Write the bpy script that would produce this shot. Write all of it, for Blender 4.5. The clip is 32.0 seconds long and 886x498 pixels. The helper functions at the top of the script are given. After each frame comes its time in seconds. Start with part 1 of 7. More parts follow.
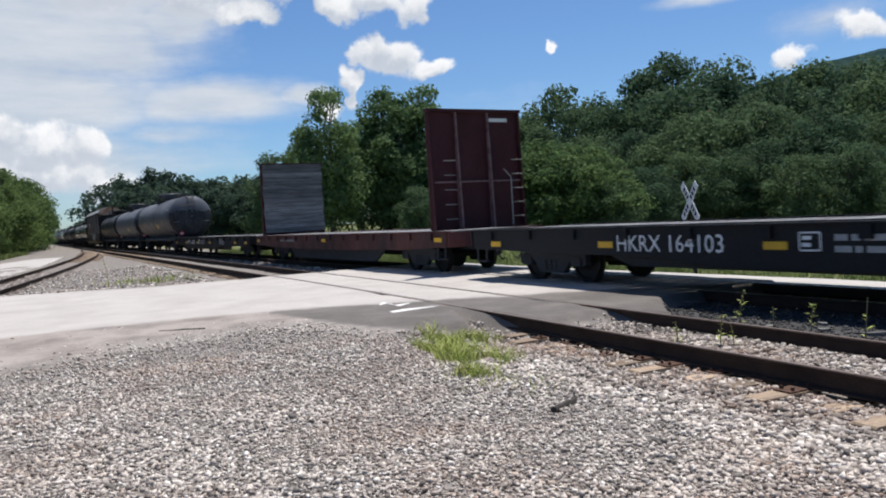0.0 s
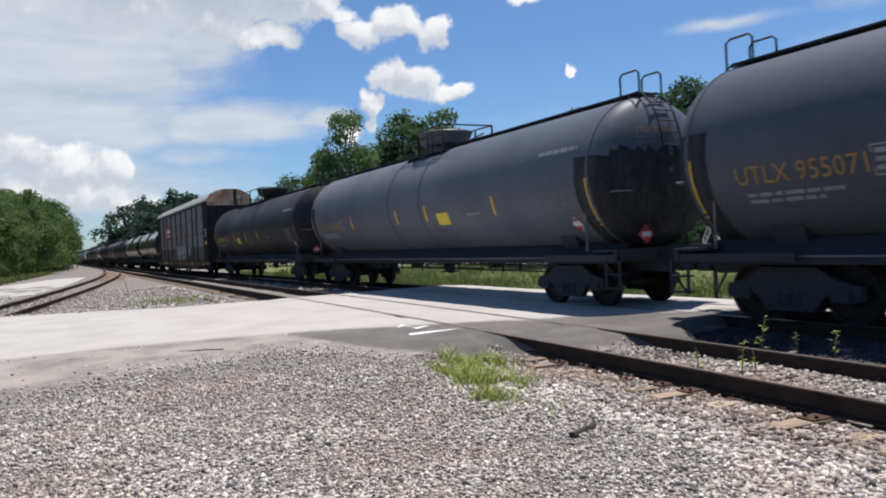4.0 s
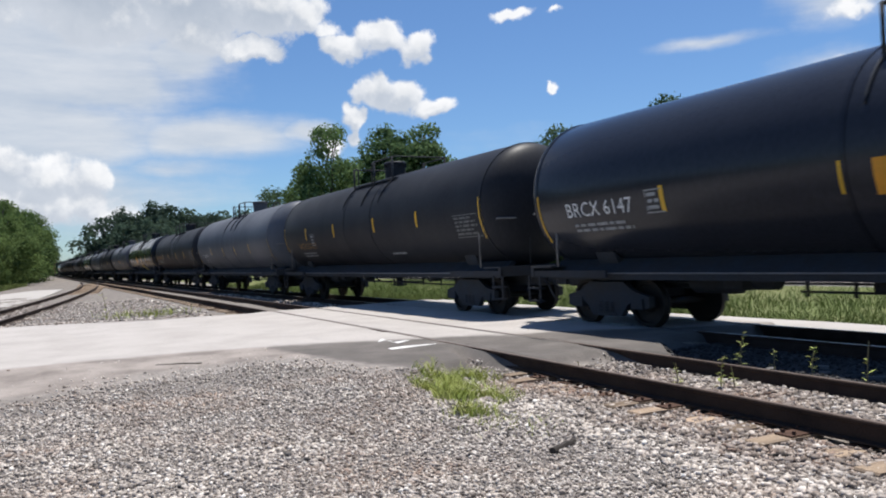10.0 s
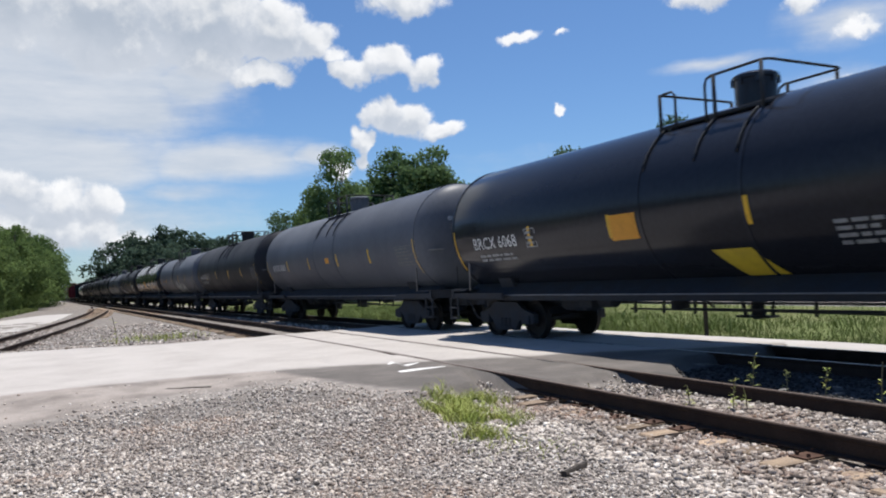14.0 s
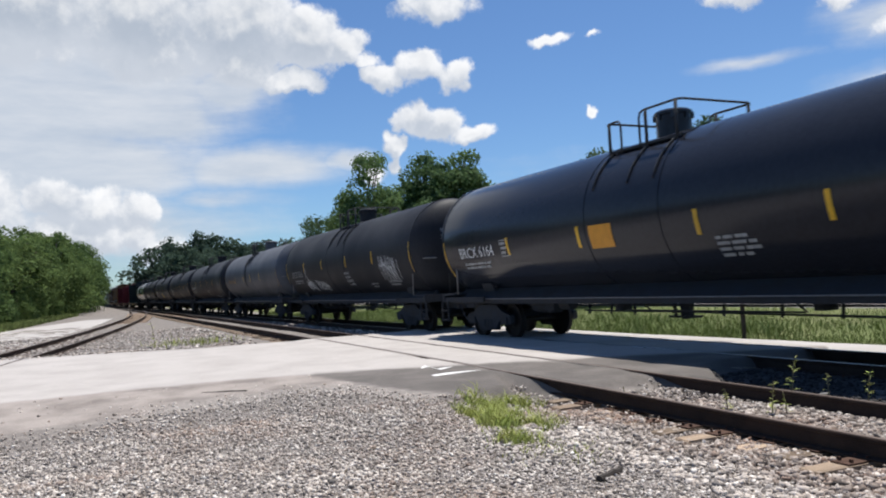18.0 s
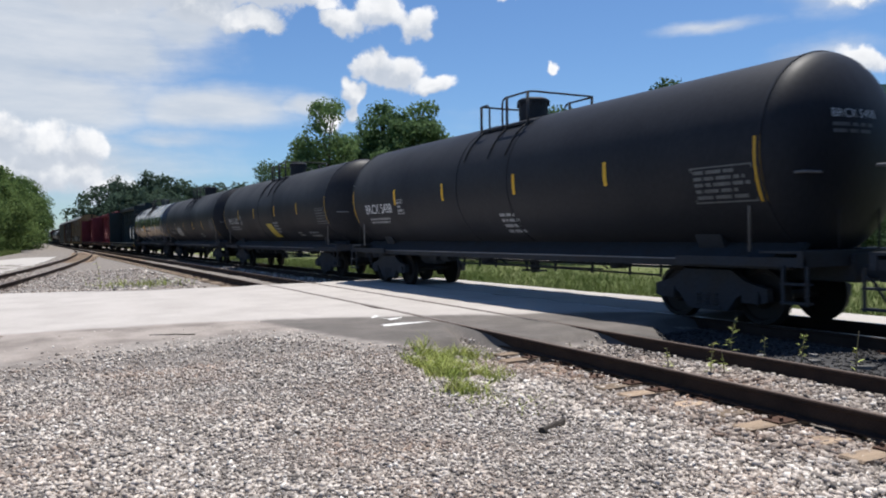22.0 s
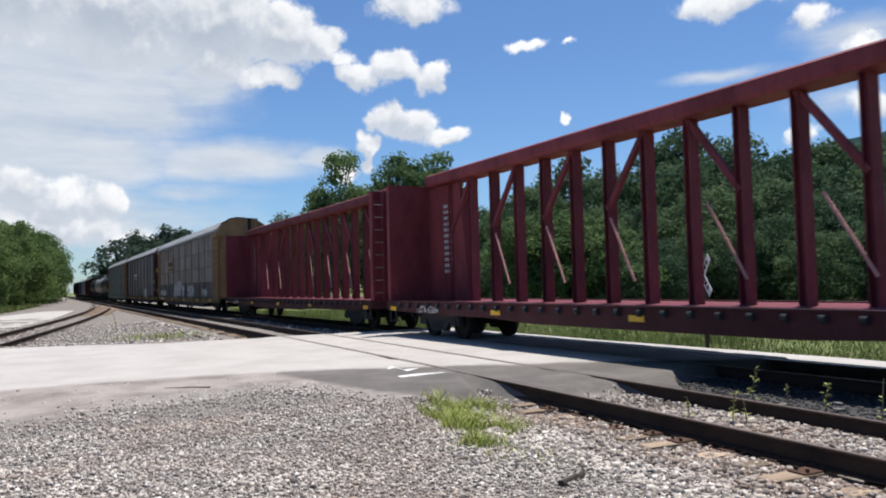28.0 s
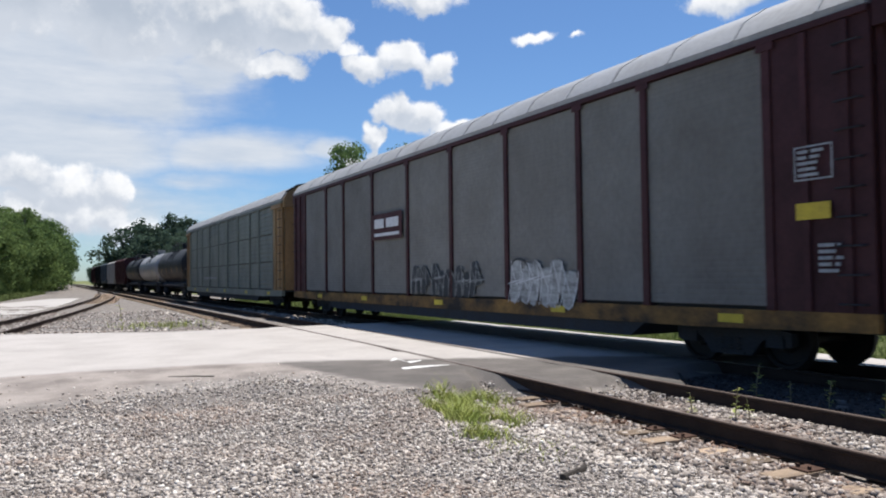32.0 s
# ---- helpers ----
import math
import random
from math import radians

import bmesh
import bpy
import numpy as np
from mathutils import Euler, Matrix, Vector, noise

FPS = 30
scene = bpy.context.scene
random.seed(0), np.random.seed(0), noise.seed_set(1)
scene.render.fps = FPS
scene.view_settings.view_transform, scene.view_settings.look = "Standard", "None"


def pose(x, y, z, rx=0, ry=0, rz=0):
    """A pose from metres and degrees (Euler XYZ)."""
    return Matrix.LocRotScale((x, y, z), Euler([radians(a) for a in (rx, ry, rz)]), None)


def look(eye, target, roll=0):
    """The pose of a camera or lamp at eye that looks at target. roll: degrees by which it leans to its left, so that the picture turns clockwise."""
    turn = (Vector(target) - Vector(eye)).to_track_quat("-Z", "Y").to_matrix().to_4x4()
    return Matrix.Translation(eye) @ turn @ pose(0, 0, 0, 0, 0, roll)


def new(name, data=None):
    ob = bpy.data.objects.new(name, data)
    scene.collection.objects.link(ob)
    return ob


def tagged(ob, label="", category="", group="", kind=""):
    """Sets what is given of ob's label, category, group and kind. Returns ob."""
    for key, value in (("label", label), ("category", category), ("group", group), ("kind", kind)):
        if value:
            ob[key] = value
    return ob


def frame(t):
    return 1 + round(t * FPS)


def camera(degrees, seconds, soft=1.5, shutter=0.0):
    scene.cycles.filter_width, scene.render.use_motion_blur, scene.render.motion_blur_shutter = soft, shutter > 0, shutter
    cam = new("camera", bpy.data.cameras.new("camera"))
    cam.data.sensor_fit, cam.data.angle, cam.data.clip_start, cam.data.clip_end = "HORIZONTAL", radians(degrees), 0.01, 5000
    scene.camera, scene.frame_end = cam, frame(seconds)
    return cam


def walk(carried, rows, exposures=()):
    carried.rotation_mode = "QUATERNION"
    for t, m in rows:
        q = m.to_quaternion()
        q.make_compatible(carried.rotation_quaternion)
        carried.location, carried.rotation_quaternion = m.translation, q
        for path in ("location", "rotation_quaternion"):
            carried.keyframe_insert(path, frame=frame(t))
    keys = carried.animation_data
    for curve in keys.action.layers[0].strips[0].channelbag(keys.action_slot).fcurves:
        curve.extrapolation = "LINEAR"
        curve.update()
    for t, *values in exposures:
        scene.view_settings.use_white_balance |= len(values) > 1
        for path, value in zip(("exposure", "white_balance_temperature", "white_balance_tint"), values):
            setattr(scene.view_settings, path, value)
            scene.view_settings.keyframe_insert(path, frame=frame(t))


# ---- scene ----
cam = camera(60.0, 32.0, soft=2.0, shutter=0.09)

PATH = [
    (0.0, pose(0, 0, 1.55, 87.676, 3.249, -28.602)),
    (0.5, pose(0, 0, 1.55, 87.557, 3.143, -28.382)),
    (1.0, pose(0, 0, 1.55, 87.271, 2.529, -28.368)),
    (1.5, pose(0, 0, 1.55, 87.064, 3.024, -29.161)),
    (2.0, pose(0, 0, 1.55, 87.158, 4.160, -29.114)),
    (2.5, pose(0, 0, 1.55, 87.216, 3.393, -27.839)),
    (3.0, pose(0, 0, 1.55, 88.273, 2.762, -27.465)),
    (3.5, pose(0, 0, 1.55, 89.383, 3.007, -27.175)),
    (5.5, pose(0, 0, 1.55, 89.666, 1.831, -28.181)),
    (6.0, pose(0, 0, 1.55, 89.828, 1.639, -28.743)),
    (6.5, pose(0, 0, 1.55, 89.946, 1.851, -28.970)),
    (7.0, pose(0, 0, 1.55, 89.717, 2.376, -28.834)),
    (7.5, pose(0, 0, 1.55, 89.710, 2.539, -28.808)),
    (8.0, pose(0, 0, 1.55, 89.921, 2.377, -28.929)),
    (8.5, pose(0, 0, 1.55, 90.124, 2.310, -28.907)),
    (9.0, pose(0, 0, 1.55, 90.386, 2.372, -28.755)),
    (9.5, pose(0, 0, 1.55, 90.425, 2.548, -28.660)),
    (10.0, pose(0, 0, 1.55, 90.464, 2.437, -28.588)),
    (10.5, pose(0, 0, 1.55, 90.553, 2.367, -28.664)),
    (11.0, pose(0, 0, 1.55, 90.681, 2.391, -28.798)),
    (11.5, pose(0, 0, 1.55, 90.850, 2.388, -28.777)),
    (12.0, pose(0, 0, 1.55, 91.051, 2.569, -28.749)),
    (12.5, pose(0, 0, 1.55, 91.442, 3.141, -28.810)),
    (13.0, pose(0, 0, 1.55, 91.593, 3.455, -28.533)),
    (13.5, pose(0, 0, 1.55, 91.781, 3.189, -28.083)),
    (14.0, pose(0, 0, 1.55, 92.151, 2.789, -27.924)),
    (14.5, pose(0, 0, 1.55, 92.279, 2.958, -27.946)),
    (16.5, pose(0, 0, 1.55, 92.753, 3.096, -27.247)),
    (17.0, pose(0, 0, 1.55, 92.688, 3.457, -27.119)),
    (17.5, pose(0, 0, 1.55, 92.851, 3.681, -26.410)),
    (18.0, pose(0, 0, 1.55, 92.553, 3.110, -25.484)),
    (18.5, pose(0, 0, 1.55, 92.312, 2.696, -25.299)),
    (19.0, pose(0, 0, 1.55, 91.866, 2.839, -24.149)),
    (19.5, pose(0, 0, 1.55, 91.010, 2.582, -21.719)),
    (20.0, pose(0, 0, 1.55, 89.730, 3.480, -20.615)),
    (20.5, pose(0, 0, 1.55, 90.485, 4.633, -21.436)),
    (21.0, pose(0, 0, 1.55, 88.945, 1.475, -25.031)),
    (21.5, pose(0, 0, 1.55, 88.212, 0.626, -26.989)),
    (22.0, pose(0, 0, 1.55, 88.845, 0.824, -28.923)),
    (22.5, pose(0, 0, 1.55, 89.960, 1.310, -28.931)),
    (23.0, pose(0, 0, 1.55, 90.437, 1.708, -27.971)),
    (23.5, pose(0, 0, 1.55, 90.287, 1.928, -27.706)),
    (24.0, pose(0, 0, 1.55, 90.631, 1.741, -28.219)),
    (24.5, pose(0, 0, 1.55, 91.571, 1.416, -28.711)),
    (26.5, pose(0, 0, 1.55, 92.229, 2.101, -28.703)),
    (27.0, pose(0, 0, 1.55, 92.343, 2.018, -28.132)),
    (27.5, pose(0, 0, 1.55, 92.519, 1.470, -27.962)),
    (28.0, pose(0, 0, 1.55, 92.586, 1.417, -27.783)),
    (28.5, pose(0, 0, 1.55, 92.524, 1.345, -27.858)),
    (29.0, pose(0, 0, 1.55, 92.601, 1.524, -27.972)),
    (29.5, pose(0, 0, 1.55, 92.581, 1.607, -28.126)),
    (30.0, pose(0, 0, 1.55, 92.588, 1.382, -28.335)),
    (30.5, pose(0, 0, 1.55, 92.289, 1.087, -28.293)),
    (31.0, pose(0, 0, 1.55, 91.903, 1.243, -28.078)),
    (31.5, pose(0, 0, 1.55, 91.941, 1.427, -28.050)),
    (32.0, pose(0, 0, 1.55, 92.039, 0.666, -27.456)),
]
walk(cam, PATH, exposures=((0.0, 0.37), (3.0, 0.35), (5.5, 0.42), (7.0, 0.5), (8.5, 0.4), (9.5, 0.38), (14.0, 0.38), (24.0, 0.4), (27.0, 0.43), (29.0, 0.41), (30.0, 0.38), (31.0, 0.42), (32.0, 0.45)))

# ---- world, sun ----
SUN_EL, SUN_AZ = 72.0, 60.0  # degrees above the horizon; from +y towards +x
world = bpy.data.worlds.new("sky_world")
scene.world = world
world.use_nodes = True


def nodes_of(tree):
    tree.nodes.clear()

    def add(kind, **kw):
        n = tree.nodes.new(kind)
        for k, v in kw.items():
            if k == "op":
                n.operation = v
            elif k == "inputs":
                for i, x in v.items():
                    n.inputs[i].default_value = x
        return n

    return add, tree.links.new


def math_node(add, link, op, a, b=None, c=None, clamp=False):
    n = add("ShaderNodeMath", op=op)
    n.use_clamp = clamp
    for i, v in enumerate((a, b, c)):
        if v is None:
            continue
        if isinstance(v, (int, float)):
            n.inputs[i].default_value = v
        else:
            link(v, n.inputs[i])
    return n.outputs[0]


# cloud puffs: azimuth and height in degrees, half width, half height, strength
PUFFS = (
    (-3.0, 19.5, 6.0, 4.0, 1.2), (4.6, 19.0, 6.0, 3.6, 1.25), (11.0, 18.8, 5.2, 3.2, 1.2), (16.2, 18.0, 3.8, 2.4, 1.0), (19.2, 17.7, 1.9, 1.5, 0.8),
    (15.0, 15.1, 2.8, 0.9, 0.8), (11.5, 16.2, 3.0, 1.6, 0.9), (-8.0, 19.5, 8.0, 5.0, 1.1), (2.0, 25.0, 13.0, 5.0, 1.1),
    (-1.0, 7.0, 2.4, 1.7, 0.75), (1.6, 6.4, 2.2, 1.7, 0.75), (3.8, 6.0, 1.6, 1.6, 0.72), (0.0, 4.4, 4.2, 1.8, 0.72), (3.8, 4.4, 2.4, 1.5, 0.74), (5.4, 3.4, 1.6, 1.2, 0.66), (-6.0, 6.5, 4.0, 2.8, 0.72),
    (22.0, 15.5, 1.8, 1.1, 0.72), (24.8, 16.0, 2.1, 1.3, 0.76), (27.4, 15.3, 2.0, 1.1, 0.7), (21.0, 16.6, 1.4, 0.8, 0.5),
    (24.2, 12.3, 1.6, 1.5, 0.8), (26.0, 11.7, 2.2, 1.4, 0.8), (28.4, 11.0, 1.9, 0.9, 0.7), (22.4, 10.4, 0.8, 1.0, 0.62), (22.3, 9.0, 0.7, 0.8, 0.58), (20.6, 8.2, 1.4, 0.9, 0.52),
    (37.3, 11.8, 0.75, 0.55, 0.62), (34.4, 17.2, 1.5, 0.6, 0.52), (37.3, 17.2, 0.9, 0.4, 0.45),
    (49.0, 18.9, 4.2, 1.2, 0.68), (54.3, 16.9, 2.0, 1.0, 0.5), (57.0, 14.7, 2.2, 0.7, 0.42), (53.4, 9.2, 1.3, 0.85, 0.72), (57.6, 10.9, 1.9, 1.0, 0.6),
    (26.0, 20.0, 3.4, 1.4, 0.62),
)
# thin high cloud
VEIL = (
    (-2.0, 9.4, 12.0, 3.4, 1.5), (12.0, 9.2, 6.8, 1.9, 1.1), (-4.0, 14.5, 16.5, 5.6, 1.8), (6.0, 12.5, 5.0, 2.4, 1.2), (1.0, 5.0, 13.0, 2.6, 0.95), (9.0, 6.8, 6.0, 1.2, 0.6), (10.5, 14.6, 4.0, 2.0, 1.2), (18.6, 9.4, 2.4, 0.8, 0.9),
    (57.0, 15.5, 4.5, 1.8, 0.7), (48.5, 14.0, 4.0, 0.6, 0.7), (55.0, 11.5, 4.0, 1.2, 0.5), (58.0, 20.0, 6.0, 2.5, 0.6), (33.0, 8.0, 5.0, 1.5, 0.3),
)


def build_sky():
    add, link = nodes_of(world.node_tree)
    m = lambda op, a, b=None, c=None, clamp=False: math_node(add, link, op, a, b, c, clamp)
    sky = add("ShaderNodeTexSky")
    sky.sky_type = "NISHITA"
    sky.sun_disc = False
    sky.sun_elevation, sky.sun_rotation = radians(SUN_EL), radians(SUN_AZ)
    sky.altitude, sky.air_density, sky.dust_density, sky.ozone_density = 200, 1.0, 0.3, 3.0
    co = add("ShaderNodeTexCoord")
    sep = add("ShaderNodeSeparateXYZ")
    link(co.outputs["Generated"], sep.inputs[0])
    az = m("MULTIPLY", m("ARCTAN2", sep.outputs[0], sep.outputs[1]), 57.2958)
    el = m("MULTIPLY", m("ARCSINE", sep.outputs[2]), 57.2958)
    flat = add("ShaderNodeCombineXYZ")
    link(az, flat.inputs[0])
    link(el, flat.inputs[1])

    up = add("ShaderNodeCombineXYZ")
    link(m("ADD", az, 0.35), up.inputs[0])
    link(m("ADD", el, 0.8), up.inputs[1])

    def fbm(scale, detail, rough, seed, at=None):
        n = add("ShaderNodeTexNoise", inputs={"Scale": scale, "Detail": detail, "Roughness": rough})
        n.noise_dimensions = "4D"
        n.inputs["W"].default_value = seed
        link((at or flat).outputs[0], n.inputs["Vector"])
        return n.outputs[0]

    def warped(amount_a, amount_e, scale, seed):
        n = add("ShaderNodeTexNoise", inputs={"Scale": scale, "Detail": 6, "Roughness": 0.52})
        n.noise_dimensions = "4D"
        n.inputs["W"].default_value = seed
        link(flat.outputs[0], n.inputs["Vector"])
        sp = add("ShaderNodeSeparateColor")
        link(n.outputs["Color"], sp.inputs[0])
        return m("ADD", az, m("MULTIPLY", m("SUBTRACT", sp.outputs[0], 0.5), amount_a)), m("ADD", el, m("MULTIPLY", m("SUBTRACT", sp.outputs[1], 0.5), amount_e))

    def cover_of(puffs, a_in, e_in):
        cover = None
        for a, e, ra, re, k in puffs:
            da = m("MULTIPLY", m("SUBTRACT", a_in, float(a)), 1.0 / ra)
            de = m("MULTIPLY", m("SUBTRACT", e_in, float(e)), 1.0 / re)
            d = m("SQRT", m("ADD", m("MULTIPLY", da, da), m("MULTIPLY", de, de)))
            p = m("MULTIPLY", m("SUBTRACT", 1.25, d), float(k))
            cover = p if cover is None else m("MAXIMUM", cover, p)
        return cover

    def smooth(v, lo, hi):
        n = add("ShaderNodeMapRange", inputs={1: lo, 2: hi, 3: 0.0, 4: 1.0})
        n.interpolation_type = "SMOOTHSTEP"
        link(v, n.inputs[0])
        return n.outputs[0]

    def blend(f, a, b):
        n = add("ShaderNodeMix")
        n.data_type = "RGBA"
        link(f, n.inputs[0])
        for v, i in ((a, 6), (b, 7)):
            if isinstance(v, tuple):
                n.inputs[i].default_value = v
            else:
                link(v, n.inputs[i])
        return n.outputs[2]

    big, fine = fbm(0.16, 6, 0.6, 1.7), fbm(0.9, 5, 0.6, 5.1)
    wa, we = warped(3.8, 3.0, 0.42, 3.3)
    va, ve = warped(5.0, 1.6, 0.22, 8.3)
    heap = m("ADD", cover_of(PUFFS, wa, we), m("ADD", m("MULTIPLY", m("SUBTRACT", fine, 0.5), 0.5), m("MULTIPLY", m("SUBTRACT", fbm(2.6, 4, 0.6, 2.2), 0.5), 0.14)))
    # scattered cloud outside the mapped part of the sky
    away = m("GREATER_THAN", m("ABSOLUTE", m("SUBTRACT", az, 27.0)), 62.0)
    high = m("GREATER_THAN", el, 40.0)
    rest = m("MULTIPLY", m("MAXIMUM", away, high), m("SUBTRACT", m("MULTIPLY", m("SUBTRACT", big, 0.5), 2.6), 0.35))
    heap = m("MAXIMUM", heap, rest)
    drawn = add("ShaderNodeMapping")
    drawn.inputs["Scale"].default_value = (0.16, 0.75, 1.0)
    drawn.inputs["Rotation"].default_value = (0, 0, radians(6))
    link(flat.outputs[0], drawn.inputs["Vector"])
    streak = smooth(fbm(1.0, 6, 0.6, 7.7, drawn), 0.18, 0.9)
    veil = m("ADD", cover_of(VEIL, va, ve), m("MULTIPLY", m("SUBTRACT", big, 0.5), 0.8))
    # cloud tone: tops and sunward edges white, undersides and thick middles blue-grey
    above = cover_of(PUFFS, m("ADD", wa, 0.3), m("ADD", we, 1.0))
    relief = m("MULTIPLY", m("SUBTRACT", fbm(0.38, 5, 0.5, 9.1), fbm(0.38, 5, 0.5, 9.1, up)), 1.3)
    relief = m("ADD", relief, m("MULTIPLY", m("SUBTRACT", fine, fbm(0.9, 5, 0.6, 5.1, up)), 0.9))
    lit = smooth(m("ADD", m("ADD", m("SUBTRACT", cover_of(PUFFS, wa, we), above), relief), m("MULTIPLY", m("SUBTRACT", big, 0.5), 0.5)), -0.25, 0.7)
    thick = smooth(m("ADD", heap, m("MULTIPLY", m("SUBTRACT", big, 0.5), 1.2)), 0.3, 1.3)
    tone = blend(lit, blend(thick, CLOUD_MID, CLOUD_LO), blend(thick, CLOUD_HI, CLOUD_TOP))
    scaled = add("ShaderNodeMix")
    scaled.data_type, scaled.blend_type = "RGBA", "MULTIPLY"
    scaled.inputs[0].default_value = 1.0
    link(sky.outputs[0], scaled.inputs[6])
    scaled.inputs[7].default_value = SKY_TINT
    col = blend(m("MULTIPLY", smooth(m("ADD", veil, m("MULTIPLY", m("SUBTRACT", streak, 0.5), 0.3)), 0.0, 1.0), 0.9), scaled.outputs[2], blend(streak, VEIL_TONE, CLOUD_TOP))
    col = blend(m("MULTIPLY", smooth(heap, 0.12, 0.42), 0.98), col, tone)
    mix = col
    bg = add("ShaderNodeBackground", inputs={1: SKY_STRENGTH})
    link(mix, bg.inputs[0])
    out = add("ShaderNodeOutputWorld")
    link(bg.outputs[0], out.inputs[0])


SKY_STRENGTH = 0.085
SKY_TINT = (0.66, 0.84, 1.04, 1.0)
CLOUD_LO, CLOUD_MID, CLOUD_HI, CLOUD_TOP, VEIL_TONE = (4.2, 4.75, 5.6, 1), (5.4, 5.85, 6.6, 1), (9.0, 9.05, 9.2, 1), (7.1, 7.3, 7.6, 1), (4.9, 5.5, 6.35, 1)
build_sky()
sun = new("sun", bpy.data.lights.new("sun", "SUN"))
sun.data.energy, sun.data.angle, sun.data.color = 4.7, radians(0.6), (1.0, 0.96, 0.9)
sun.matrix_world = look((0, 0, 0), (-math.sin(radians(SUN_AZ)) * math.cos(radians(SUN_EL)), -math.cos(radians(SUN_AZ)) * math.cos(radians(SUN_EL)), -math.sin(radians(SUN_EL))))
sun.location = (40, 10, 90)


# ---- materials ----
MATS = {}


def mat(name, base, rough=0.7, metal=0.0, var=0.25, scale=4.0, fine=40.0, bump=0.15, second=None, patch=0.5, stretch=(1, 1, 1), rand=0.12, spec=0.3, coat=0.0, island=False):
    """A surface: base colour, a second colour in patches, fine grain, bump; varied from object to object."""
    if name in MATS:
        return MATS[name]
    mt = bpy.data.materials.new(name)
    mt.use_nodes = True
    add, link = nodes_of(mt.node_tree)
    m = lambda op, a, b=None, c=None, clamp=False: math_node(add, link, op, a, b, c, clamp)
    co = add("ShaderNodeTexCoord")
    info = add("ShaderNodeObjectInfo")
    mp = add("ShaderNodeMapping")
    mp.inputs["Scale"].default_value = stretch
    link(co.outputs["Object"], mp.inputs["Vector"])
    shift = add("ShaderNodeCombineXYZ")
    link(m("MULTIPLY", info.outputs["Random"], 37.0), shift.inputs[0])
    link(m("MULTIPLY", info.outputs["Random"], 91.0), shift.inputs[1])
    link(shift.outputs[0], mp.inputs["Location"])

    def noise_tex(s, d, r=0.55):
        n = add("ShaderNodeTexNoise", inputs={"Scale": s, "Detail": d, "Roughness": r})
        link(mp.outputs[0], n.inputs["Vector"])
        return n.outputs[0]

    a, b = noise_tex(scale, 5, 0.6), noise_tex(fine, 3)
    ramp = add("ShaderNodeMapRange", inputs={1: patch - 0.12, 2: patch + 0.22, 3: 0.0, 4: 1.0})
    link(a, ramp.inputs[0])
    mix = add("ShaderNodeMix")
    mix.data_type = "RGBA"
    mix.inputs[6].default_value = (*base, 1)
    mix.inputs[7].default_value = (*(second or [c * (1 - var) for c in base]), 1)
    link(ramp.outputs[0], mix.inputs[0])
    val = m("ADD", m("MULTIPLY", m("SUBTRACT", b, 0.5), 2.2 * var), 1.0)
    if island:
        geo = add("ShaderNodeNewGeometry")
        rnd = geo.outputs["Random Per Island"]
    else:
        rnd = info.outputs["Random"]
    val = m("MULTIPLY", val, m("ADD", m("MULTIPLY", m("SUBTRACT", rnd, 0.5), 2 * rand), 1.0))
    hsv = add("ShaderNodeHueSaturation")
    link(mix.outputs[2], hsv.inputs["Color"])
    link(val, hsv.inputs["Value"])
    bs = add("ShaderNodeBsdfPrincipled")
    link(hsv.outputs[0], bs.inputs["Base Color"])
    link(m("ADD", m("MULTIPLY", m("SUBTRACT", a, 0.5), 0.3), rough, clamp=True), bs.inputs["Roughness"])
    bs.inputs["Metallic"].default_value = metal
    bs.inputs["Specular IOR Level"].default_value = spec
    bs.inputs["Coat Weight"].default_value = coat
    bs.inputs["Coat Roughness"].default_value = 0.12
    if bump:
        bp = add("ShaderNodeBump", inputs={"Strength": bump, "Distance": 0.02})
        link(b, bp.inputs["Height"])
        link(bp.outputs[0], bs.inputs["Normal"])
    out = add("ShaderNodeOutputMaterial")
    link(bs.outputs[0], out.inputs[0])
    MATS[name] = mt
    return mt


BLACK = mat("black_tank_paint", (0.031, 0.032, 0.037), 0.5, var=0.3, scale=0.7, fine=25, bump=0.03, second=(0.021, 0.023, 0.029), stretch=(1, 0.5, 0.35), spec=0.1)
GLOSS = mat("glossy_black_paint", (0.02, 0.022, 0.03), 0.2, var=0.3, scale=0.7, fine=25, bump=0.02, second=(0.024, 0.026, 0.033), stretch=(1, 0.5, 0.35), spec=0.22, coat=0.04)
CHROME = mat("polished_dark_paint", (0.045, 0.048, 0.055), 0.26, var=0.3, scale=0.7, fine=25, bump=0.02, second=(0.06, 0.06, 0.065), stretch=(1, 0.5, 0.35), spec=0.6, coat=0.35)
GREY = mat("grey_tank_paint", (0.108, 0.116, 0.136), 0.45, var=0.16, scale=0.6, fine=20, bump=0.02, second=(0.076, 0.083, 0.1), stretch=(1, 0.5, 0.3), spec=0.12)
PALE = mat("pale_tank_paint", (0.27, 0.275, 0.285), 0.45, var=0.15, scale=0.6, fine=20, bump=0.02, stretch=(1, 0.5, 0.3))
STEEL = mat("grimy_running_gear", (0.036, 0.041, 0.05), 0.75, var=0.4, scale=3, fine=30, bump=0.2, second=(0.042, 0.04, 0.04), spec=0.15)
HANDRAIL = mat("worn_handrail", (0.17, 0.17, 0.18), 0.5, var=0.3, scale=5)
WHEEL = mat("wheel_steel", (0.016, 0.015, 0.015), 0.65, metal=0.3, var=0.3, scale=4, second=(0.028, 0.023, 0.02))
RAILM = mat("rail_rust", (0.045, 0.029, 0.022), 0.8, var=0.4, scale=3, fine=50, bump=0.25, second=(0.026, 0.018, 0.015), spec=0.15)
